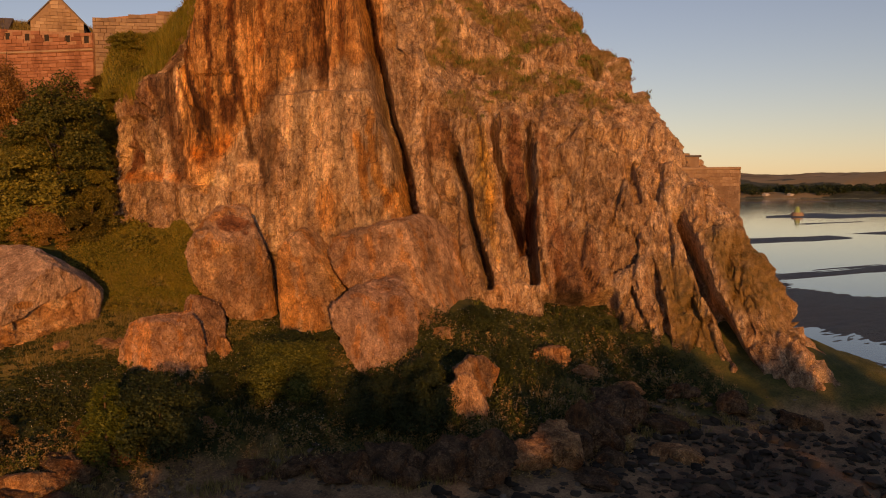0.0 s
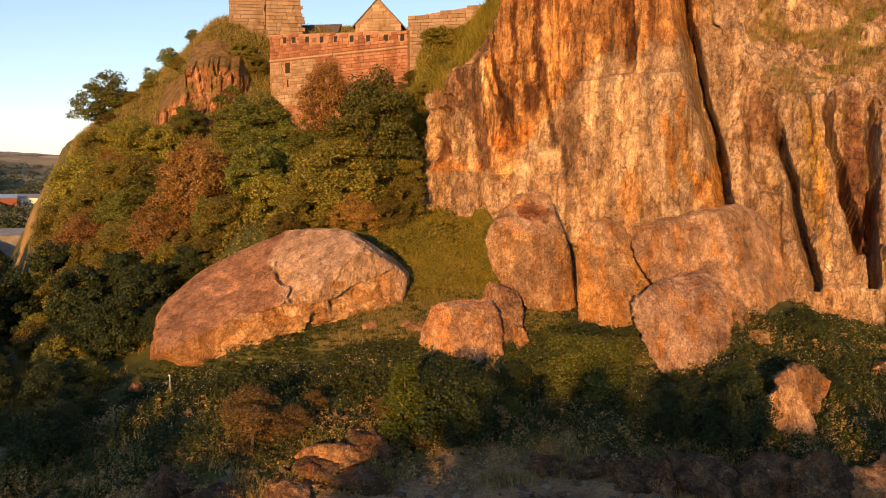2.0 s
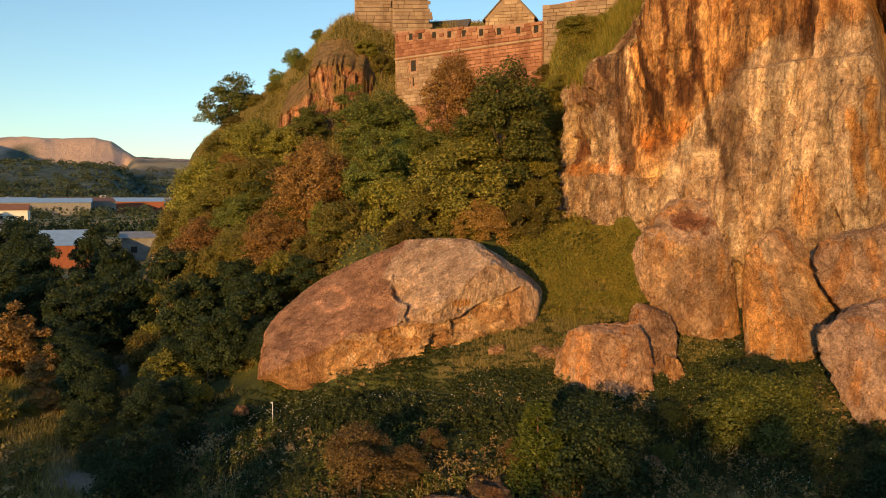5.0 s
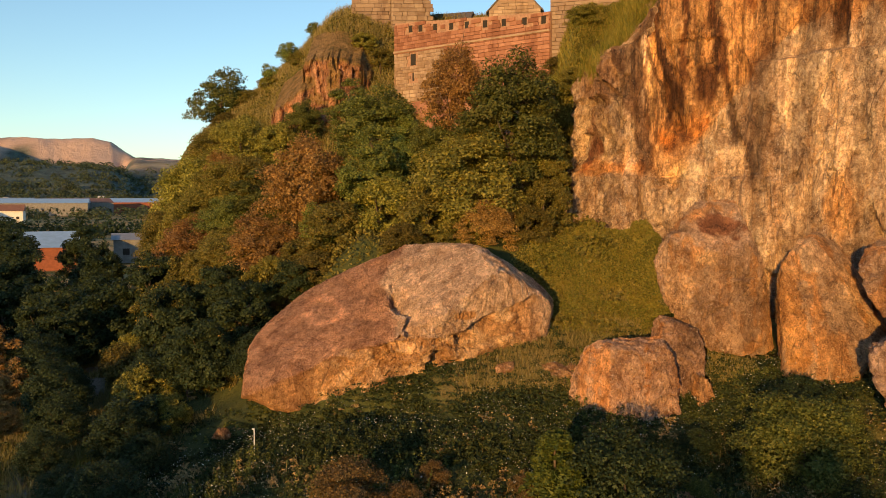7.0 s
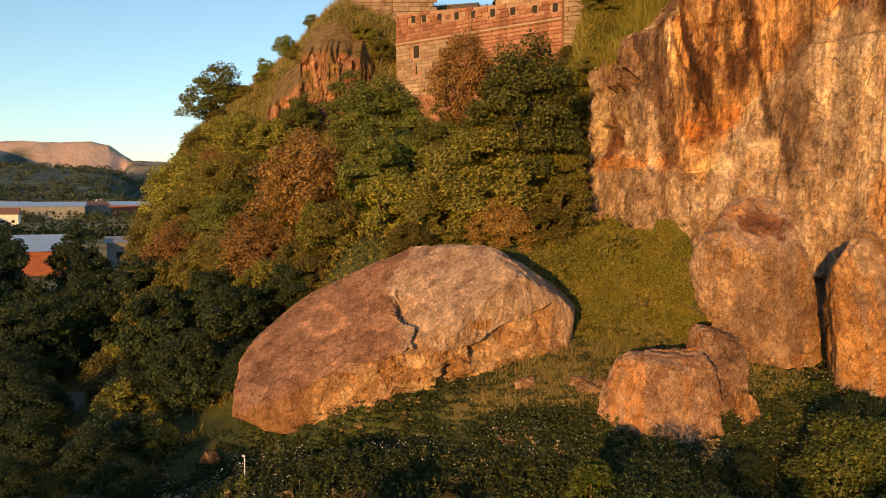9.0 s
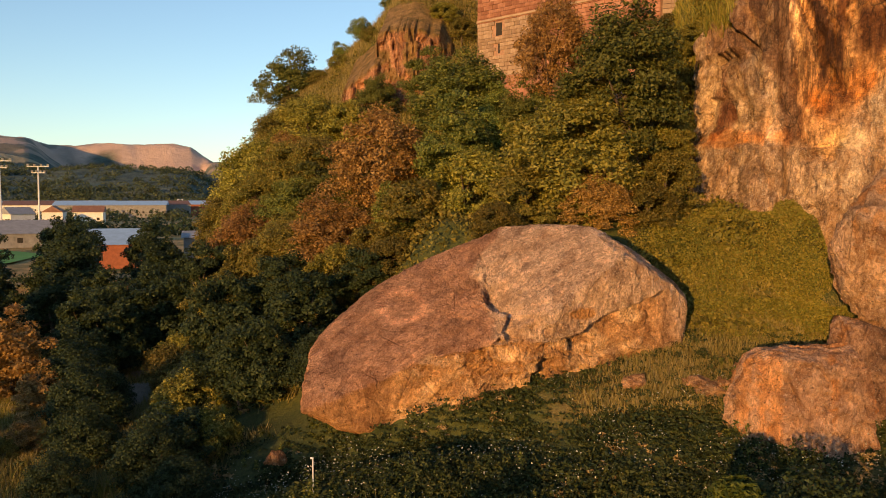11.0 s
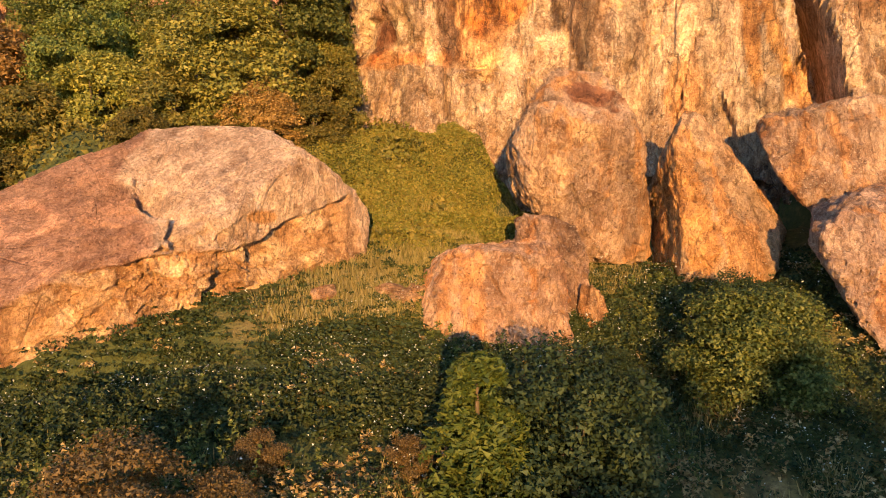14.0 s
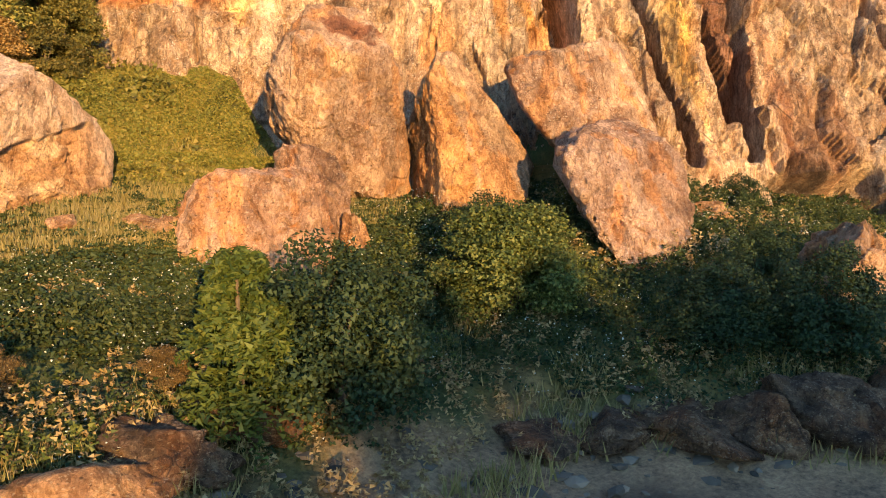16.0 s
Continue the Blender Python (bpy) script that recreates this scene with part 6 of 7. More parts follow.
def stone_courses(parent, length, base, top, skip, material_at, depth=.1, course=.3, singles=None, seed=3):
    """Courses of separate stones on the front of a wall that runs along x. singles(x, z) says which become parts of their own."""
    r = random.Random(seed)
    joined = {}
    z = base
    while z < max(top(0), top(length), top(length / 2)):
        h = course * r.uniform(.8, 1.2)
        x = r.uniform(-.4, 0)
        while x < length:
            w = r.uniform(.38, .95)
            x0, x1 = max(x, 0), min(x + w, length)
            cx, cz = (x0 + x1) / 2, z + h / 2
            if x1 - x0 > .12 and z + h < top(cx) + .02 and not skip(x0, x1, z, z + h):
                mtl = material_at(cx, cz)
                proud = r.uniform(0, .035)
                if singles and singles(cx, cz):
                    o = new("stone_block", block_for(mtl))
                    o.parent = parent
                    o.matrix_basis = Matrix.Translation((cx, -proud, cz)) @ Matrix.Diagonal((x1 - x0 - .018, depth, h - .018, 1))
                else:
                    joined.setdefault(mtl.name, (mtl, []))[1].append((x0 + .007, x1 - .007, -depth / 2 - proud, depth / 2, z + .007, z + h - .007))
            x += w
        z += h
    for mtl, boxes in joined.values():
        v, f = [], []
        for x0, x1, y0, y1, z0, z1 in boxes:
            k = len(v)
            v += [(x0, y1, z0), (x1, y1, z0), (x1, y1, z1), (x0, y1, z1), (x0 + .01, y0, z0 + .01), (x1 - .01, y0, z0 + .01), (x1 - .01, y0, z1 - .01), (x0 + .01, y0, z1 - .01)]
            f += [(k + 4, k + 5, k + 6, k + 7), (k, k + 1, k + 5, k + 4), (k + 1, k + 2, k + 6, k + 5), (k + 2, k + 3, k + 7, k + 6), (k + 3, k, k + 4, k + 7)]
        o = new("stonework", mesh_of("stonework", v, f, mtl, False))
        o.parent = parent
        tagged(o, kind="stuff")


fort = tagged(new("fort_wall"), "red sandstone fort wall with embrasured parapet on the hillside", "fortress wall")
fort.matrix_basis = pose(-4.25, 76, 17.4, 0, 0, -39.9)
FL = 15.6


def fort_top(x):
    return 9.2 - .074 * x


NOTCH = []
LOOP = [1.8, 2.9, 4.5, 6.2, 7.8, 9.6, 11.4, 13.3, 15.0]


def fort_skip(x0, x1, z0, z1):
    t = fort_top((x0 + x1) / 2)
    if any(x1 > n - w / 2 + .03 and x0 < n + w / 2 - .03 and z1 > t - .95 for n, w in NOTCH):
        return True
    if any(x1 > n - .17 and x0 < n + .17 and z1 > t - .8 and z0 < t - .35 for n in LOOP):
        return True
    return (x1 > 1.85 and x0 < 2.35 and z1 > 5.5 and z0 < 6.35) or (x1 > 2.02 and x0 < 2.18 and z1 > 4.2 and z0 < 4.8)


xs = sorted({0, FL} | {n - w / 2 for n, w in NOTCH} | {n + w / 2 for n, w in NOTCH})
bm = bmesh.new()
for a, b in zip(xs, xs[1:]):
    low = any(abs((a + b) / 2 - n) < .1 for n, w in NOTCH)
    vs = box(bm, a, b, .03, 1.3, 0, 1)
    for v in vs:
        if v.co.z > .5:
            v.co.z = fort_top(v.co.x) - (.95 if low else .03)
part("core", bm, MORTAR, fort, "mortar core of the wall")
bm = bmesh.new()
vs = box(bm, -.1, FL, -1.1, .03, -2, 2.4)
for v in vs:
    if v.co.z > 1 and v.co.y < -.5:
        v.co.y = -.12
part("plinth", bm, RED_STONE, fort, "sloping red stone plinth")
bm = bmesh.new()
vs = box(bm, -.08, FL, -.13, .05, 6.62, 6.78, .02)
part("string_course", bm, TAN_STONE, fort)
for n in LOOP:
    bm = bmesh.new()
    box(bm, n - .2, n + .2, .0, .04, fort_top(n) - .85, fort_top(n) - .3)
    part("loophole", bm, GLOOM, fort)
for x0, x1, z0, z1 in ((1.82, 2.38, 5.45, 6.4), (2.02, 2.2, 4.15, 4.85)):
    bm = bmesh.new()
    box(bm, x0, x1, .0, .04, z0, z1)
    part("window", bm, GLOOM, fort)
stone_courses(fort, FL, 0, fort_top, fort_skip, lambda x, z: TAN_STONE if z < 6.6 and x < 5.5 else RED_STONE, singles=lambda x, z: x < 6.3 and z > 3.4)
side = new("side_wall")
side.parent = fort
side.matrix_basis = pose(0, 1.3, 0, 0, 0, -90)
stone_courses(side, 1.3, 0, lambda x: 9.2, lambda *a: False, lambda x, z: RED_STONE, seed=8)


def stone_house(x, y, z, turn, w, d, eave, ridge, label, wall):
    h = tagged(new("stone_house"), label, "house")
    h.matrix_basis = pose(x, y, z, 0, 0, turn)
    bm = bmesh.new()
    p = [bm.verts.new(c) for c in ((-w / 2, 0, 0), (w / 2, 0, 0), (w / 2, 0, eave), (0, 0, ridge), (-w / 2, 0, eave))]
    q = [bm.verts.new(v.co + Vector((0, d, 0))) for v in p]
    bm.faces.new(p)
    bm.faces.new(q[::-1])
    for k in range(5):
        bm.faces.new((p[k], q[k], q[(k + 1) % 5], p[(k + 1) % 5]))
    bmesh.ops.recalc_face_normals(bm, faces=bm.faces)
    part("wall", bm, wall, h)
    for sgn in (-1, 1):
        bm = bmesh.new()
        a = [(0, -.15, ridge + .12), (sgn * (w / 2 + .25), -.15, eave - .1), (sgn * (w / 2 + .25), d + .15, eave - .1), (0, d + .15, ridge + .12)]
        top = [bm.verts.new(c) for c in a]
        bot = [bm.verts.new(Vector(c) - Vector((0, 0, .14))) for c in a]
        bm.faces.new(top)
        bm.faces.new(bot[::-1])
        for k in range(4):
            bm.faces.new((top[k], bot[k], bot[(k + 1) % 4], top[(k + 1) % 4]))
        bmesh.ops.recalc_face_normals(bm, faces=bm.faces)
        part("roof", bm, SLATE, h, "dark slate roof")
    gable = new("gable_face")
    gable.parent = h
    gable.matrix_basis = pose(-w / 2, -.02, 0)
    stone_courses(gable, w, 0, lambda x: eave + (ridge - eave) * (1 - abs(x - w / 2) * 2 / w) - .15, lambda *a: False, lambda x, z: TAN_STONE, seed=21, course=.3)
    return h


stone_house(6.2, 79, 25.2, -12, 4.6, 7, 3.2, 5.7, "small pale stone guardhouse with a slate gable roof", GREY_STONE)
stone_house(2.6, 84, 25.0, 70, 4, 6, 2.4, 4.2, "low stone outbuilding with a slate roof behind the fort", GREY_STONE)
tower = tagged(new("battered_tower"), "tall grey stone battery wall with sloping sides", "tower")
bm = bmesh.new()
for a0, a1, b0, b1, y0 in ((-8.6, -4.9, -8.5, -4.9, 82.2), (-4.9, -.9, -4.9, -2.4, 81.6)):
    vs = box(bm, 0, 1, 0, 1, 0, 1)
    for v in vs:
        up = v.co.z > .5
        v.co = Vector(((b1 if up else a1) if v.co.x > .5 else (b0 if up else a0), y0 + (5 if v.co.y > .5 else (.5 if up else 0)), 37 if up else 25.5))
part("wall", bm, GREY_STONE, tower)
tw = new("tower_face")
tw.parent = tower
tw.matrix_basis = Matrix.Translation((-8.55, 82.1, 25.5)) @ Matrix.Rotation(radians(2.5), 4, "X")
stone_courses(tw, 3.6, 0, lambda x: 9, lambda *a: False, lambda x, z: GREY_STONE, seed=11, course=.34)
tw = new("tower_face")
tw.parent = tower
tw.matrix_basis = Matrix.Translation((-4.85, 81.5, 25.5)) @ Matrix.Rotation(radians(2.5), 4, "X")
stone_courses(tw, 3.9, 0, lambda x: 9 if x < 2.6 else 9 - 6 * (x - 2.6), lambda *a: False, lambda x, z: GREY_STONE, seed=15, course=.34)
ruin = tagged(new("rubble_wall"), "rough tan rubble wall climbing beside the fort", "stone wall")
ruin.matrix_basis = pose(7.75, 66.3, 19.6, 0, 0, -20)
bm = bmesh.new()
vs = box(bm, 0, 9, .03, 1.2, 0, 1)
for v in vs:
    if v.co.z > .5:
        v.co.z = 7.0 + .12 * v.co.x
part("core", bm, MORTAR, ruin)
stone_courses(ruin, 9, 0, lambda x: 7.1 + .12 * x, lambda *a: False, lambda x, z: GREY_STONE, seed=12, course=.3)

# the small sea battery on the point
battery = tagged(new("sea_wall"), "weathered brown stone battery wall on the point", "stone wall")
battery.matrix_basis = pose(40.2, 35.7, 8.7, 0, 0, -46)
bm = bmesh.new()
box(bm, 0, 5.4, .03, 4, 0, 5.2)
part("core", bm, MORTAR, battery)
bm = bmesh.new()
box(bm, -.1, 5.5, -.1, 4.1, 5.2, 5.4, .04)
part("coping", bm, TAN_STONE, battery)
stone_courses(battery, 5.4, 0, lambda x: 5.2, lambda *a: False, lambda x, z: TAN_STONE if z > 4 else GREY_STONE, seed=13, course=.24, singles=lambda x, z: z > 2.2)
side = new("side_wall")
side.parent = battery
side.matrix_basis = pose(5.4, 0, 0, 0, 0, 90)
stone_courses(side, 4, 0, lambda x: 5.2, lambda *a: False, lambda x, z: GREY_STONE, seed=14, course=.26)
hut = tagged(new("sentry_box"), "tiny dark stone shelter with a flat roof on the battery", "shelter")
bm = bmesh.new()
box(bm, -.55, .55, -.5, .5, 0, .75, .03)
part("wall", bm, GREY_STONE, hut)
bm = bmesh.new()
box(bm, -.7, .7, -.62, .62, .75, .87, .03)
part("roof", bm, SLATE, hut)
hut.matrix_basis = pose(43.0, 35.3, 14.1, 0, 0, -46)

# ---- playing field and town ----
TURF = plain("mown_turf", (.09, .24, .035), .9, .25, .08, .1)
CINDER = plain("cinder_track", (.6, .43, .29), .9, .2, .3, .2)
RENDER = plain("white_render", (.62, .6, .56), .8, .12, 2, .1)
FAR_WALL = plain("pale_harling", (.42, .39, .36), .85, .3, .05, 0)
ROOF_GREY = plain("grey_roof", (.24, .24, .25), .6, .2, 1, .1)
ROOF_BLUE = plain("blue_roof", (.3, .42, .55), .35, .15, 1, .05)
ROOF_RED = plain("brown_roof", (.2, .1, .07), .8, .25, 1, .1)
BRICK = plain("red_brick", (.24, .08, .045), .85, .25, 2, .2)
FENCE = plain("grey_fence", (.2, .19, .18), .8, .3, 1, .1)


def flat_sheet(name, corners, z, material, label, category):
    me = mesh_of(name, [(x, y, z) for x, y in corners], [tuple(range(len(corners)))], material)
    return tagged(new(name, me), label, category, kind="structure")


NEAR_RIM = [(-131, 70), (-109.5, 83.4), (-100.2, 89.3), (-89.3, 94.1), (-82.1, 97.5), (-78.1, 102.8), (-76.5, 110.8), (-77.1, 120.1)]
FAR_RIM = [(-82.7, 129.1), (-83.8, 121.7), (-86.6, 114.3), (-90.7, 108.1), (-99.3, 105.1), (-114.2, 102.2), (-127.3, 97.6), (-144, 88)]
flat_sheet("pitch", FAR_RIM[::-1] + [(-82.7, 140), (-88, 160), (-116.3, 180.4), (-134.6, 168.5), (-148.9, 155.7), (-147, 139), (-146, 124)], .44, TURF, "bright mown green football pitch", "pitch")
flat_sheet("track", NEAR_RIM + FAR_RIM, .42, CINDER, "pale cinder track curving round the pitch", "track")
rng = random.Random(9)
BOARD = [plain("board_white", (.6, .6, .6)), plain("board_red", (.5, .08, .06)), plain("board_teal", (.12, .35, .36)), plain("board_cream", (.6, .5, .36))]
for k in range(26):
    f = k / 25
    bm = bmesh.new()
    box(bm, -.78, .78, -.05, .05, 0, .85, .02)
    ob = tagged(part("hoarding", bm, BOARD[rng.choice((0, 0, 1, 2, 3, 0))]), "flat advertising board along the far touchline", "hoarding", "boards along the pitch")
    ob.matrix_basis = pose(-150 + f * 33, 157.2 + f * 25.2, .5, 0, 0, 37)
bm = bmesh.new()
box(bm, -24, 24, -.1, .1, 0, 1.5)
ob = tagged(part("fence", bm, FENCE), "long grey boundary fence behind the pitch", "fence")
ob.matrix_basis = pose(-136, 172, .4, 0, 0, 37)


bm = bmesh.new()
box(bm, -27, 27, -.1, .1, 0, 1.7)
ob = tagged(part("fence", bm, FENCE), "long grey boundary wall at the end of the pitch", "fence")
ob.matrix_basis = pose(-150, 130, .4, 0, 0, 83)


def floodlight(x, y, tall, turn):
    mast = tagged(new("floodlight_mast"), "tall slim floodlight mast beside the pitch", "floodlight", "floodlights")
    bm = bmesh.new()
    tube(bm, (0, 0, -.3), (0, 0, tall), .3, .16, 8)
    part("pole", bm, STEEL, mast)
    for z, w in ((tall, 2.6), (tall - 1.6, 1.6)):
        bm = bmesh.new()
        box(bm, -w, w, -.12, .12, z - .1, z + .1)
        bar = part("crossbar", bm, STEEL, mast)
        for k in range(4):
            bm = bmesh.new()
            box(bm, -w + k * w * .6, -w + k * w * .6 + .55, -.35, -.1, z + .1, z + .6, .04)
            part("lamp", bm, FENCE, bar)
    mast.matrix_basis = pose(x, y, .4, 0, 0, turn)


floodlight(-122, 199, 19.3, 20)
floodlight(-122, 215, 18.6, 20)
floodlight(-158, 165, 19, 30)
gantry = tagged(new("camera_gantry"), "white scaffold viewing platform at the pitch edge", "scaffold")
for x in (-1.6, 0, 1.6):
    for y in (-.8, .8):
        bm = bmesh.new()
        tube(bm, (x, y, 0), (x, y, 4.4), .07, .07, 6)
        part("upright", bm, RENDER, gantry)
for z in (2.4, 3.4, 4.2):
    bm = bmesh.new()
    tube(bm, (-1.7, -.8, z), (1.7, -.8, z), .06, .06, 6)
    part("rail", bm, RENDER, gantry)
bm = bmesh.new()
box(bm, -1.7, 1.7, -.9, .9, 2.3, 2.4)
part("deck", bm, RENDER, gantry)
gantry.matrix_basis = pose(-100, 105.9, .5, 0, 0, 40)


def shed(name, x, y, turn, w, d, h, rise, wall, roof, label, category="building"):
    """A long building with a shallow roof."""
    b = tagged(new(name), label, category)
    bm = bmesh.new()
    box(bm, -w / 2, w / 2, -d / 2, d / 2, 0, h)
    part("wall", bm, wall, b)
    bm = bmesh.new()
    o = .4
    a = [(-w / 2 - o, -d / 2 - o, h), (w / 2 + o, -d / 2 - o, h), (w / 2 + o, 0, h + rise), (-w / 2 - o, 0, h + rise), (w / 2 + o, d / 2 + o, h), (-w / 2 - o, d / 2 + o, h)]
    v = [bm.verts.new(c) for c in a]
    for f in ((0, 1, 2, 3), (3, 2, 4, 5), (0, 3, 5), (1, 4, 2), (0, 5, 4, 1)):
        bm.faces.new([v[k] for k in f])
    bmesh.ops.recalc_face_normals(bm, faces=bm.faces)
    part("roof", bm, roof, b)
    n = max(2, int(w / 3.5))
    for k in range(n):
        bm = bmesh.new()
        cx = -w / 2 + (k + .5) * w / n
        box(bm, cx - .55, cx + .55, -d / 2 - .05, -d / 2 + .02, h * .35, h * .35 + 1.1)
        part("window", bm, GLOOM, b)
    b.matrix_basis = pose(x, y, .3, 0, 0, turn)
    return b


shed("grandstand", -109, 188, 38, 17, 13, 3.0, 2.8, FENCE, ROOF_GREY, "football stand with a wide grey roof", "grandstand")
shed("sports_hall", -63.8, 138, 24, 9, 15, 3.6, 2.2, BRICK, ROOF_BLUE, "red-brick hall with a pale blue metal roof", "hall")
shed("sports_hall", -52, 152, 20, 12, 8, 4, 1.0, FENCE, ROOF_GREY, "low dark flat-roofed hall beyond the trees", "hall")


def house(x, y, turn, w, d, h, roof):
    shed("house", x, y, turn, w, d, h, 2.6, RENDER, roof, "white rendered house with a pitched roof in the town", "house")["group"] = "town houses"


rng = random.Random(12)
for k in range(7):                                        # the row of white gables beyond the pitch
    house(-226 + k * 6.6, 235 + k * 2.4 + rng.uniform(-3, 3), 130, 10, 6.2, 4.6, rng.choice((ROOF_RED, ROOF_GREY)))
for k in range(12):
    az = radians(-48 + k * 1.9 + rng.uniform(-.2, .2))
    r = rng.uniform(360, 430)
    house(math.sin(az) * r, math.cos(az) * r, rng.choice((20, 110, 35, 60)), rng.uniform(9, 14), 8, rng.uniform(4.6, 6), rng.choice((ROOF_GREY, ROOF_RED, ROOF_GREY)))
for k in range(12):
    az = radians(-32 + k * 1.5)
    r = rng.uniform(520, 640)
    shed("warehouse", math.sin(az) * r, math.cos(az) * r, 15 + rng.uniform(-20, 20), rng.uniform(30, 60), 22, 7, 2.5, rng.choice((RENDER, BRICK, FENCE)), rng.choice((ROOF_GREY, ROOF_RED, ROOF_BLUE)), "long low warehouse on the edge of the town", "warehouse")["group"] = "warehouses"


def far_houses(n, az0, az1, r0, r1, seed, label):
    r = np.random.default_rng(seed)
    v, f = [], []
    for k in range(n):
        a, d = radians(r.uniform(az0, az1)), r.uniform(r0, r1)
        x, y = math.sin(a) * d, math.cos(a) * d
        z = far_height(np.array([x]), np.array([y]))[0]
        w, dd, h = r.uniform(5, 8.5), 6, r.uniform(1.8, 2.8)
        i = len(v)
        v += [(x - w / 2, y - dd / 2, z - 2), (x + w / 2, y - dd / 2, z - 2), (x + w / 2, y + dd / 2, z - 2), (x - w / 2, y + dd / 2, z - 2), (x - w / 2, y - dd / 2, z + h), (x + w / 2, y - dd / 2, z + h), (x + w / 2, y + dd / 2, z + h), (x - w / 2, y + dd / 2, z + h), (x - w / 2, y, z + h + 1.6), (x + w / 2, y, z + h + 1.6)]
        f += [(i, i + 1, i + 5, i + 4), (i + 1, i + 2, i + 6, i + 9, i + 5), (i + 3, i, i + 4, i + 8, i + 7), (i + 4, i + 5, i + 9, i + 8), (i + 6, i + 7, i + 8, i + 9)]
    return tagged(new("far_houses", mesh_of("far_houses", v, f, FAR_WALL, False)), label, "houses", kind="stuff")


# ---- hills ----
SKY_AZ = [-64, -47, -45.1, -42.9, -40.7, -37.6, -35.8, -35.4, -34.6, -33.3, -31.2, -29.9, -28.4, -27.1, -24.8, -22.5, -21.5, -20.8, -20.1, -18.6, -14, -6, 5]
SKY_EL = [4.1, 4.21, 4.21, 4.11, 3.89, 3.68, 3.54, 3.72, 3.85, 3.8, 3.61, 3.25, 3.15, 3.31, 3.29, 3.38, 3.23, 2.73, 2.39, 2.35, 2.1, 1.8, 1.2]


def far_height(x, y):
    """The hills north of the town, and the low shore across the river."""
    az = np.degrees(np.arctan2(x, y))
    r = np.hypot(x, y)
    crest = 12 + 2300 * np.tan(np.radians(np.interp(az, SKY_AZ, SKY_EL)))
    scarp = smooth(-31, -28.5, az) * smooth(-20, -21, az)
    far_f = smooth(650, 2350, r)
    near_f = .42 * smooth(650, 1500, r) + .1 * smooth(1500, 1980, r) + .48 * smooth(1980, 2150, r)
    f = far_f * (1 - scarp) + near_f * scarp
    p = np.stack([x * .0022, y * .0022, 0 * x], 1)
    z = crest * (f + .13 * np.sin(np.clip(f, 0, 1) * 3.14) ** 2 * fbm(p, 5, 201)) - 3
    z = z + 4 * fbm(p * 7, 4, 208) * smooth(700, 1100, r) * smooth(2300, 2000, r)
    z = z * smooth(12, 2, az)
    edge = smooth(1200, 1260, r) * (10 + 34 * smooth(1300, 1900, r) + 6 * fbm(p * 2, 3, 205)) * smooth(36, 40, az)
    return z + edge - .5


def backdrop(name, az0, az1, r0, r1, label, material, na=700, nr=190):
    a, r = np.radians(np.linspace(az0, az1, na)), np.linspace(r0, r1, nr)
    A, Rr = np.meshgrid(a, r)
    x, y = (np.sin(A) * Rr).ravel(), (np.cos(A) * Rr).ravel()
    rr, az = Rr.ravel(), np.degrees(A.ravel())
    z = far_height(x, y)
    z += np.where(rr > r0 + 20, 1, 0) * 1.5 * np.abs(fbm(np.stack([x * .03, y * .03, 0 * x], 1), 3, 207))
    ob = tagged(new(name, mesh_of(name, np.stack([x, y, z], 1), grid_faces(na, nr), material)), label, "hills", kind="structure")
    p = np.stack([x * .004, y * .004, 0 * x], 1)
    w, w2 = fbm(p, 4, 221), fbm(p * 3, 3, 223)
    scarp = smooth(-31.5, -29, az + 2 * w) * smooth(-20, -20.6, az)
    mask(ob, "moor", smooth(1500, 1750, rr + 260 * w) * (1 - scarp))
    mask(ob, "rock", np.maximum(scarp * smooth(1900, 1960, rr + 150 * w), .8 * smooth(.2, .35, w2) * smooth(1600, 1800, rr) * (1 - scarp)))
    d1, d2, val = cells(np.stack([x * .0055, y * .0035, 0 * x], 1) + .3 * w[:, None], 225)
    mask(ob, "field", smooth(.66, .7, val) * smooth(800, 900, rr) * smooth(1900, 1700, rr) * (1 - scarp * .8))
    return ob


def hill_material(name, forest, field, rock, moor):
    m, t, b = shader(name, .95)
    v = coords(t)
    n2, n3 = noise_tex(t, v, .012, 4, .6, .8), noise_tex(t, v, .09, 6, .75)
    wood = blend(t, ramp(t, n3, [(.35, 0.0), (.65, 1.0)]), tuple(c * .5 for c in forest), tuple(c * 1.5 for c in forest))
    grass = blend(t, n2, tuple(c * .8 for c in field), tuple(c * 1.2 for c in field))
    heath = blend(t, ramp(t, n2, [(.35, 0.0), (.65, 1.0)]), tuple(c * .6 for c in moor), tuple(c * 1.4 for c in moor))
    c = blend(t, attribute(t, "moor"), wood, heath)
    c = blend(t, attribute(t, "field"), c, grass)
    c = blend(t, attribute(t, "rock"), c, blend(t, n3, tuple(c * .7 for c in rock), tuple(c * 1.25 for c in rock)))
    t.links.new(c, b.inputs["Base Color"])
    bump(t, b, n3, .8, 6.0)
    return m


backdrop("backdrop_hills", -64, 10, 640, 2900, "wooded moorland hills with a quarried red scarp", hill_material("hill_cover", (.07, .095, .075), (.36, .29, .17), (.6, .41, .31), (.2, .17, .13)))
backdrop("backdrop_shore", 38, 80, 1190, 2600, "wooded far shore with pale fields above", hill_material("shore_cover", (.06, .07, .04), (.34, .25, .13), (.4, .3, .17), (.3, .22, .12)), 400, 120)
far_houses(150, -40.8, -35, 960, 1180, 31, "white houses of a hillside estate far off")
far_houses(120, -52, -22, 690, 860, 32, "rows of distant town houses with pale walls")
far_houses(4, 46, 56, 1215, 1235, 33, "few pale buildings on the far shore")


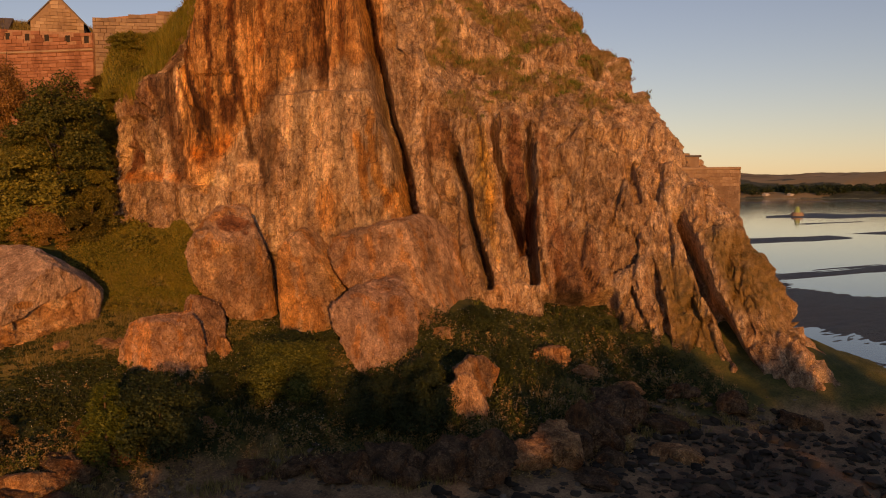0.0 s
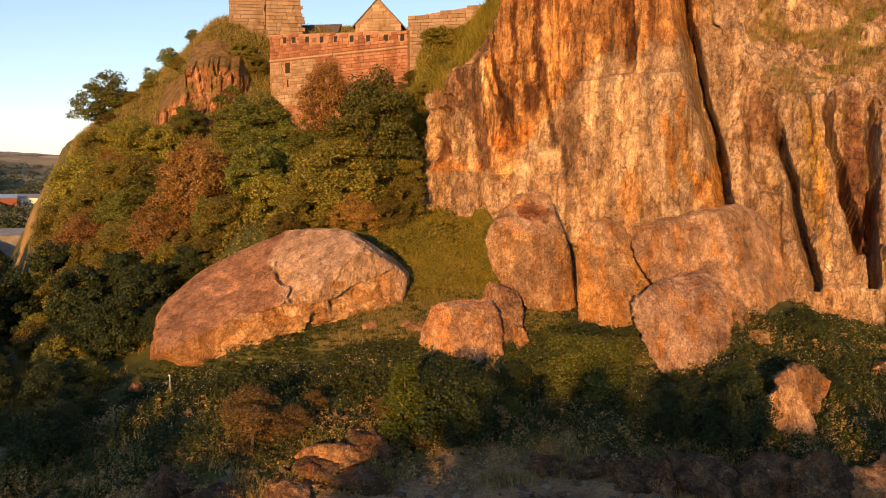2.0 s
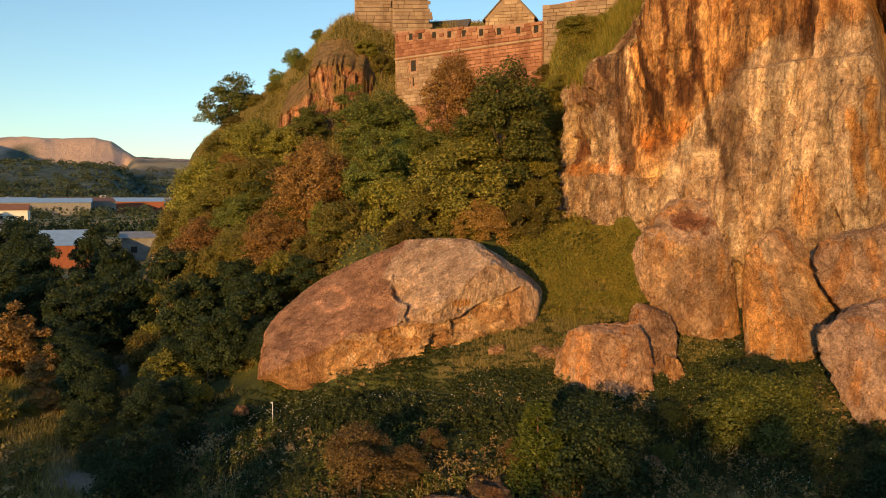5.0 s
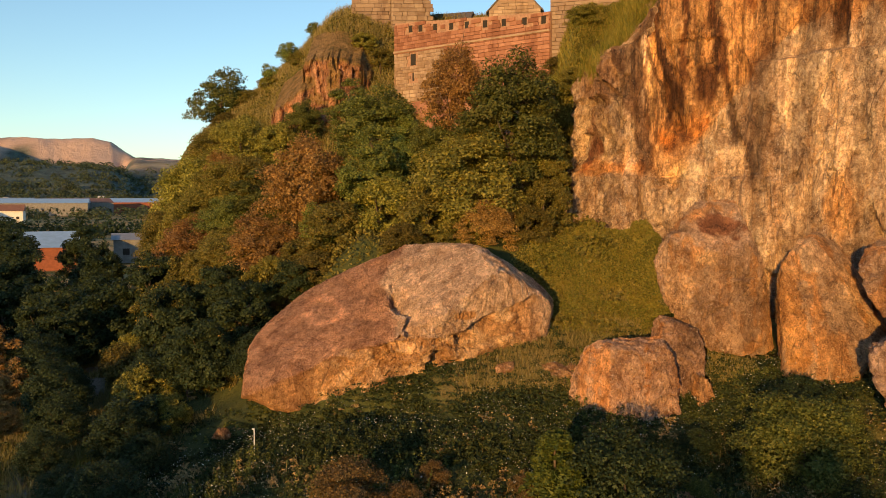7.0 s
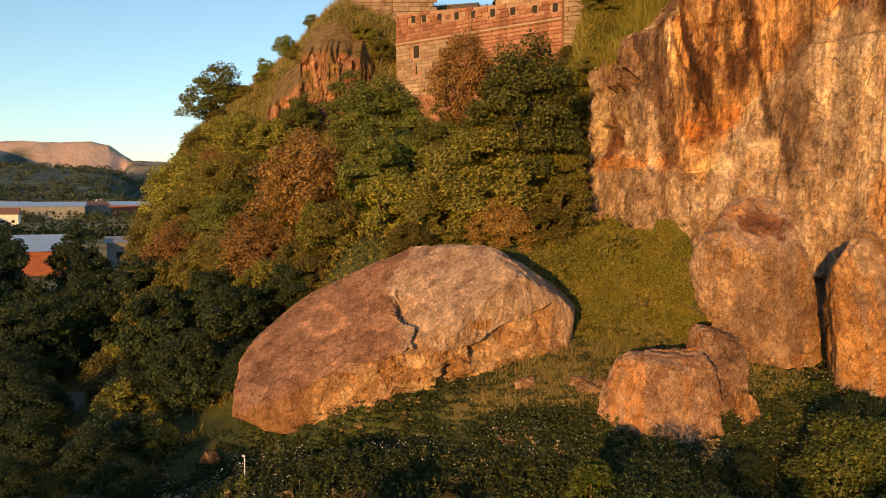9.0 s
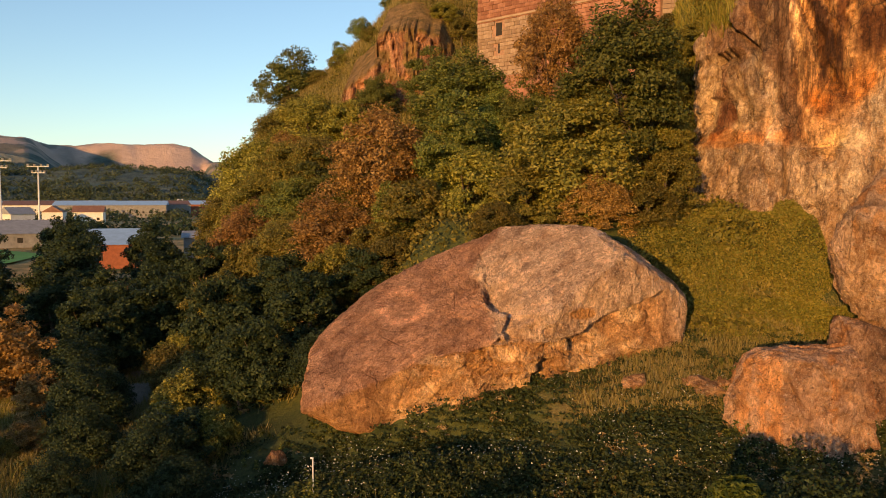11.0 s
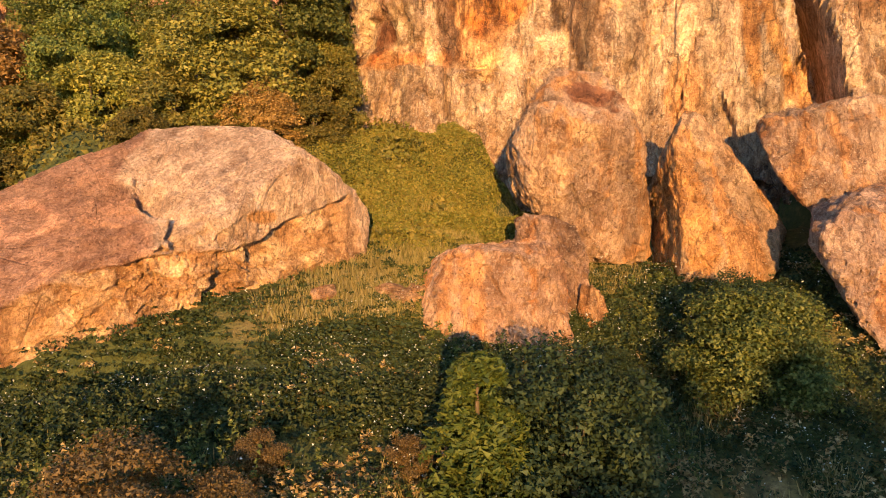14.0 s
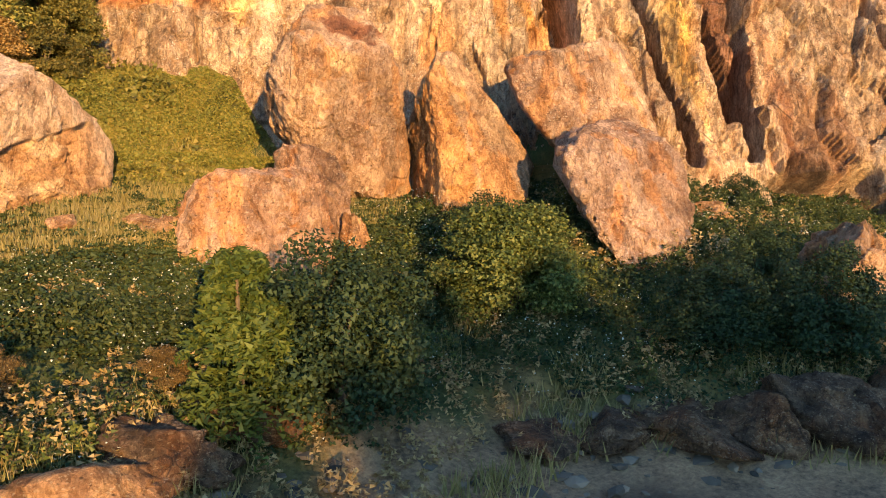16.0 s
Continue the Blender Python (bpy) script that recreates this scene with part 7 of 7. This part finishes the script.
def belt(name, label, n, az0, az1, r0, r1, size, seed, material):
    """Distant woods: many leafy clumps as one mass."""
    global RNG
    RNG = np.random.default_rng(seed)
    a, r = np.radians(RNG.uniform(az0, az1, n)), RNG.uniform(r0, r1, n)
    x, y = np.sin(a) * r, np.cos(a) * r
    z = np.where(r < 640, .3, far_height(x, y))
    k = 60
    p = RNG.normal(size=(n, k, 3))
    p /= np.linalg.norm(p, axis=2)[..., None]
    p[..., 2] = np.abs(p[..., 2]) * 1.2
    s = size * RNG.uniform(.55, 1.25, n)
    c = np.stack([x, y, z], 1)[:, None, :] + p * s[:, None, None]
    return tagged(new(name, leaf_mesh(name, leaf_blades(c.reshape(-1, 3), size * .3, .4, 1.2, p.reshape(-1, 3)), material)), label, "woods", kind="stuff")


belt("far_woods", "dark belt of trees between pitch and town", 230, -54, -12, 255, 330, 3.2, 301, LEAF_DARK)
belt("far_woods", "dark trees beside the white gables", 70, -48, -41.5, 235, 275, 3.4, 306, LEAF_DARK)
belt("far_woods", "trees scattered among the town houses", 600, -56, -8, 430, 640, 4, 302, LEAF_FAR)
belt("far_woods", "wooded rim of the far shore", 700, 40, 76, 1225, 1330, 8, 303, LEAF_DARK)
belt("far_woods", "woods on the lower slopes of the hills", 1500, -60, -6, 900, 1500, 6, 305, LEAF_FAR)
belt("far_woods", "trees at the foot of the hills", 900, -60, -6, 660, 1000, 6, 304, LEAF_FAR)

# channel marks on the river
PINK = plain("pink_plastic", (.75, .12, .2), .4, .1)
buoy = tagged(new("buoy"), "round pink mooring buoy floating on the river", "buoy")
bm = bmesh.new()
bmesh.ops.create_uvsphere(bm, u_segments=16, v_segments=10, radius=.75)
part("float", bm, PINK, buoy)
bm = bmesh.new()
tube(bm, (0, 0, .7), (0, 0, 1.1), .12, .1, 8)
part("eye", bm, STEEL, buoy)
buoy.location = (205, 176, -.45)
beacon = tagged(new("river_beacon"), "small green-topped stone beacon on a mud bank", "beacon")
bm = bmesh.new()
tube(bm, (0, 0, -1), (0, 0, 1.6), 3.6, 2.6, 12)
part("base", bm, GREY_STONE, beacon)
bm = bmesh.new()
tube(bm, (0, 0, 1.6), (0, 0, 4.4), 1.5, .9, 10)
part("cap", bm, plain("beacon_green", (.2, .3, .12), .7), beacon)
beacon.location = (345, 262, -.4)

# ---- unseen tall trees, added behind the flight to shade the bank ----
shade = make_tree("tree", "unseen tall tree added behind the flight to shade the bank", LEAF_DARK, 3.0, 3.3, 1.2, 5800, 50, .38, 51, group="trees across the shore")
rng = random.Random(15)
line = []
# heights and gaps set where shade and sun strips fall on the bank
for x, tall in ((-87, 11), (-82, 11), (-77, 12.5), (-73, 12.5), (-69, 13), (-65, 10), (-61, 10), (-57.5, 9), (-55.5, 11), (-53, 12), (-49.7, 13.8), (-46.5, 14.8), (-44, 14.8), (-41.5, 14.8), (-38, 14.4), (-35, 12.6), (-33.2, 12.4), (-29.8, 7.5), (-26.6, 12.8), (-24, 14.0), (-21, 14.6), (-18, 15.4), (-15, 15.0), (-12, 14.3), (-9, 13.2), (-6, 14.0), (-3, 14.4), (0, 14.6), (3.5, 14.8), (7, 14.2), (11, 14.0), (15, 13.6)):
    line.append((x, -55 + rng.uniform(-3, 3), tall / 7.15))
for k, (x, y, s) in enumerate(line):
    m = Matrix.Translation((x, y, .2)) @ Matrix.Rotation(rng.uniform(0, 6.28), 4, "Z") @ Matrix.Diagonal((s * .62, s * .62, s, 1))
    if k:
        copy_thing(shade, m)
    else:
        first = m
shade.matrix_basis = first
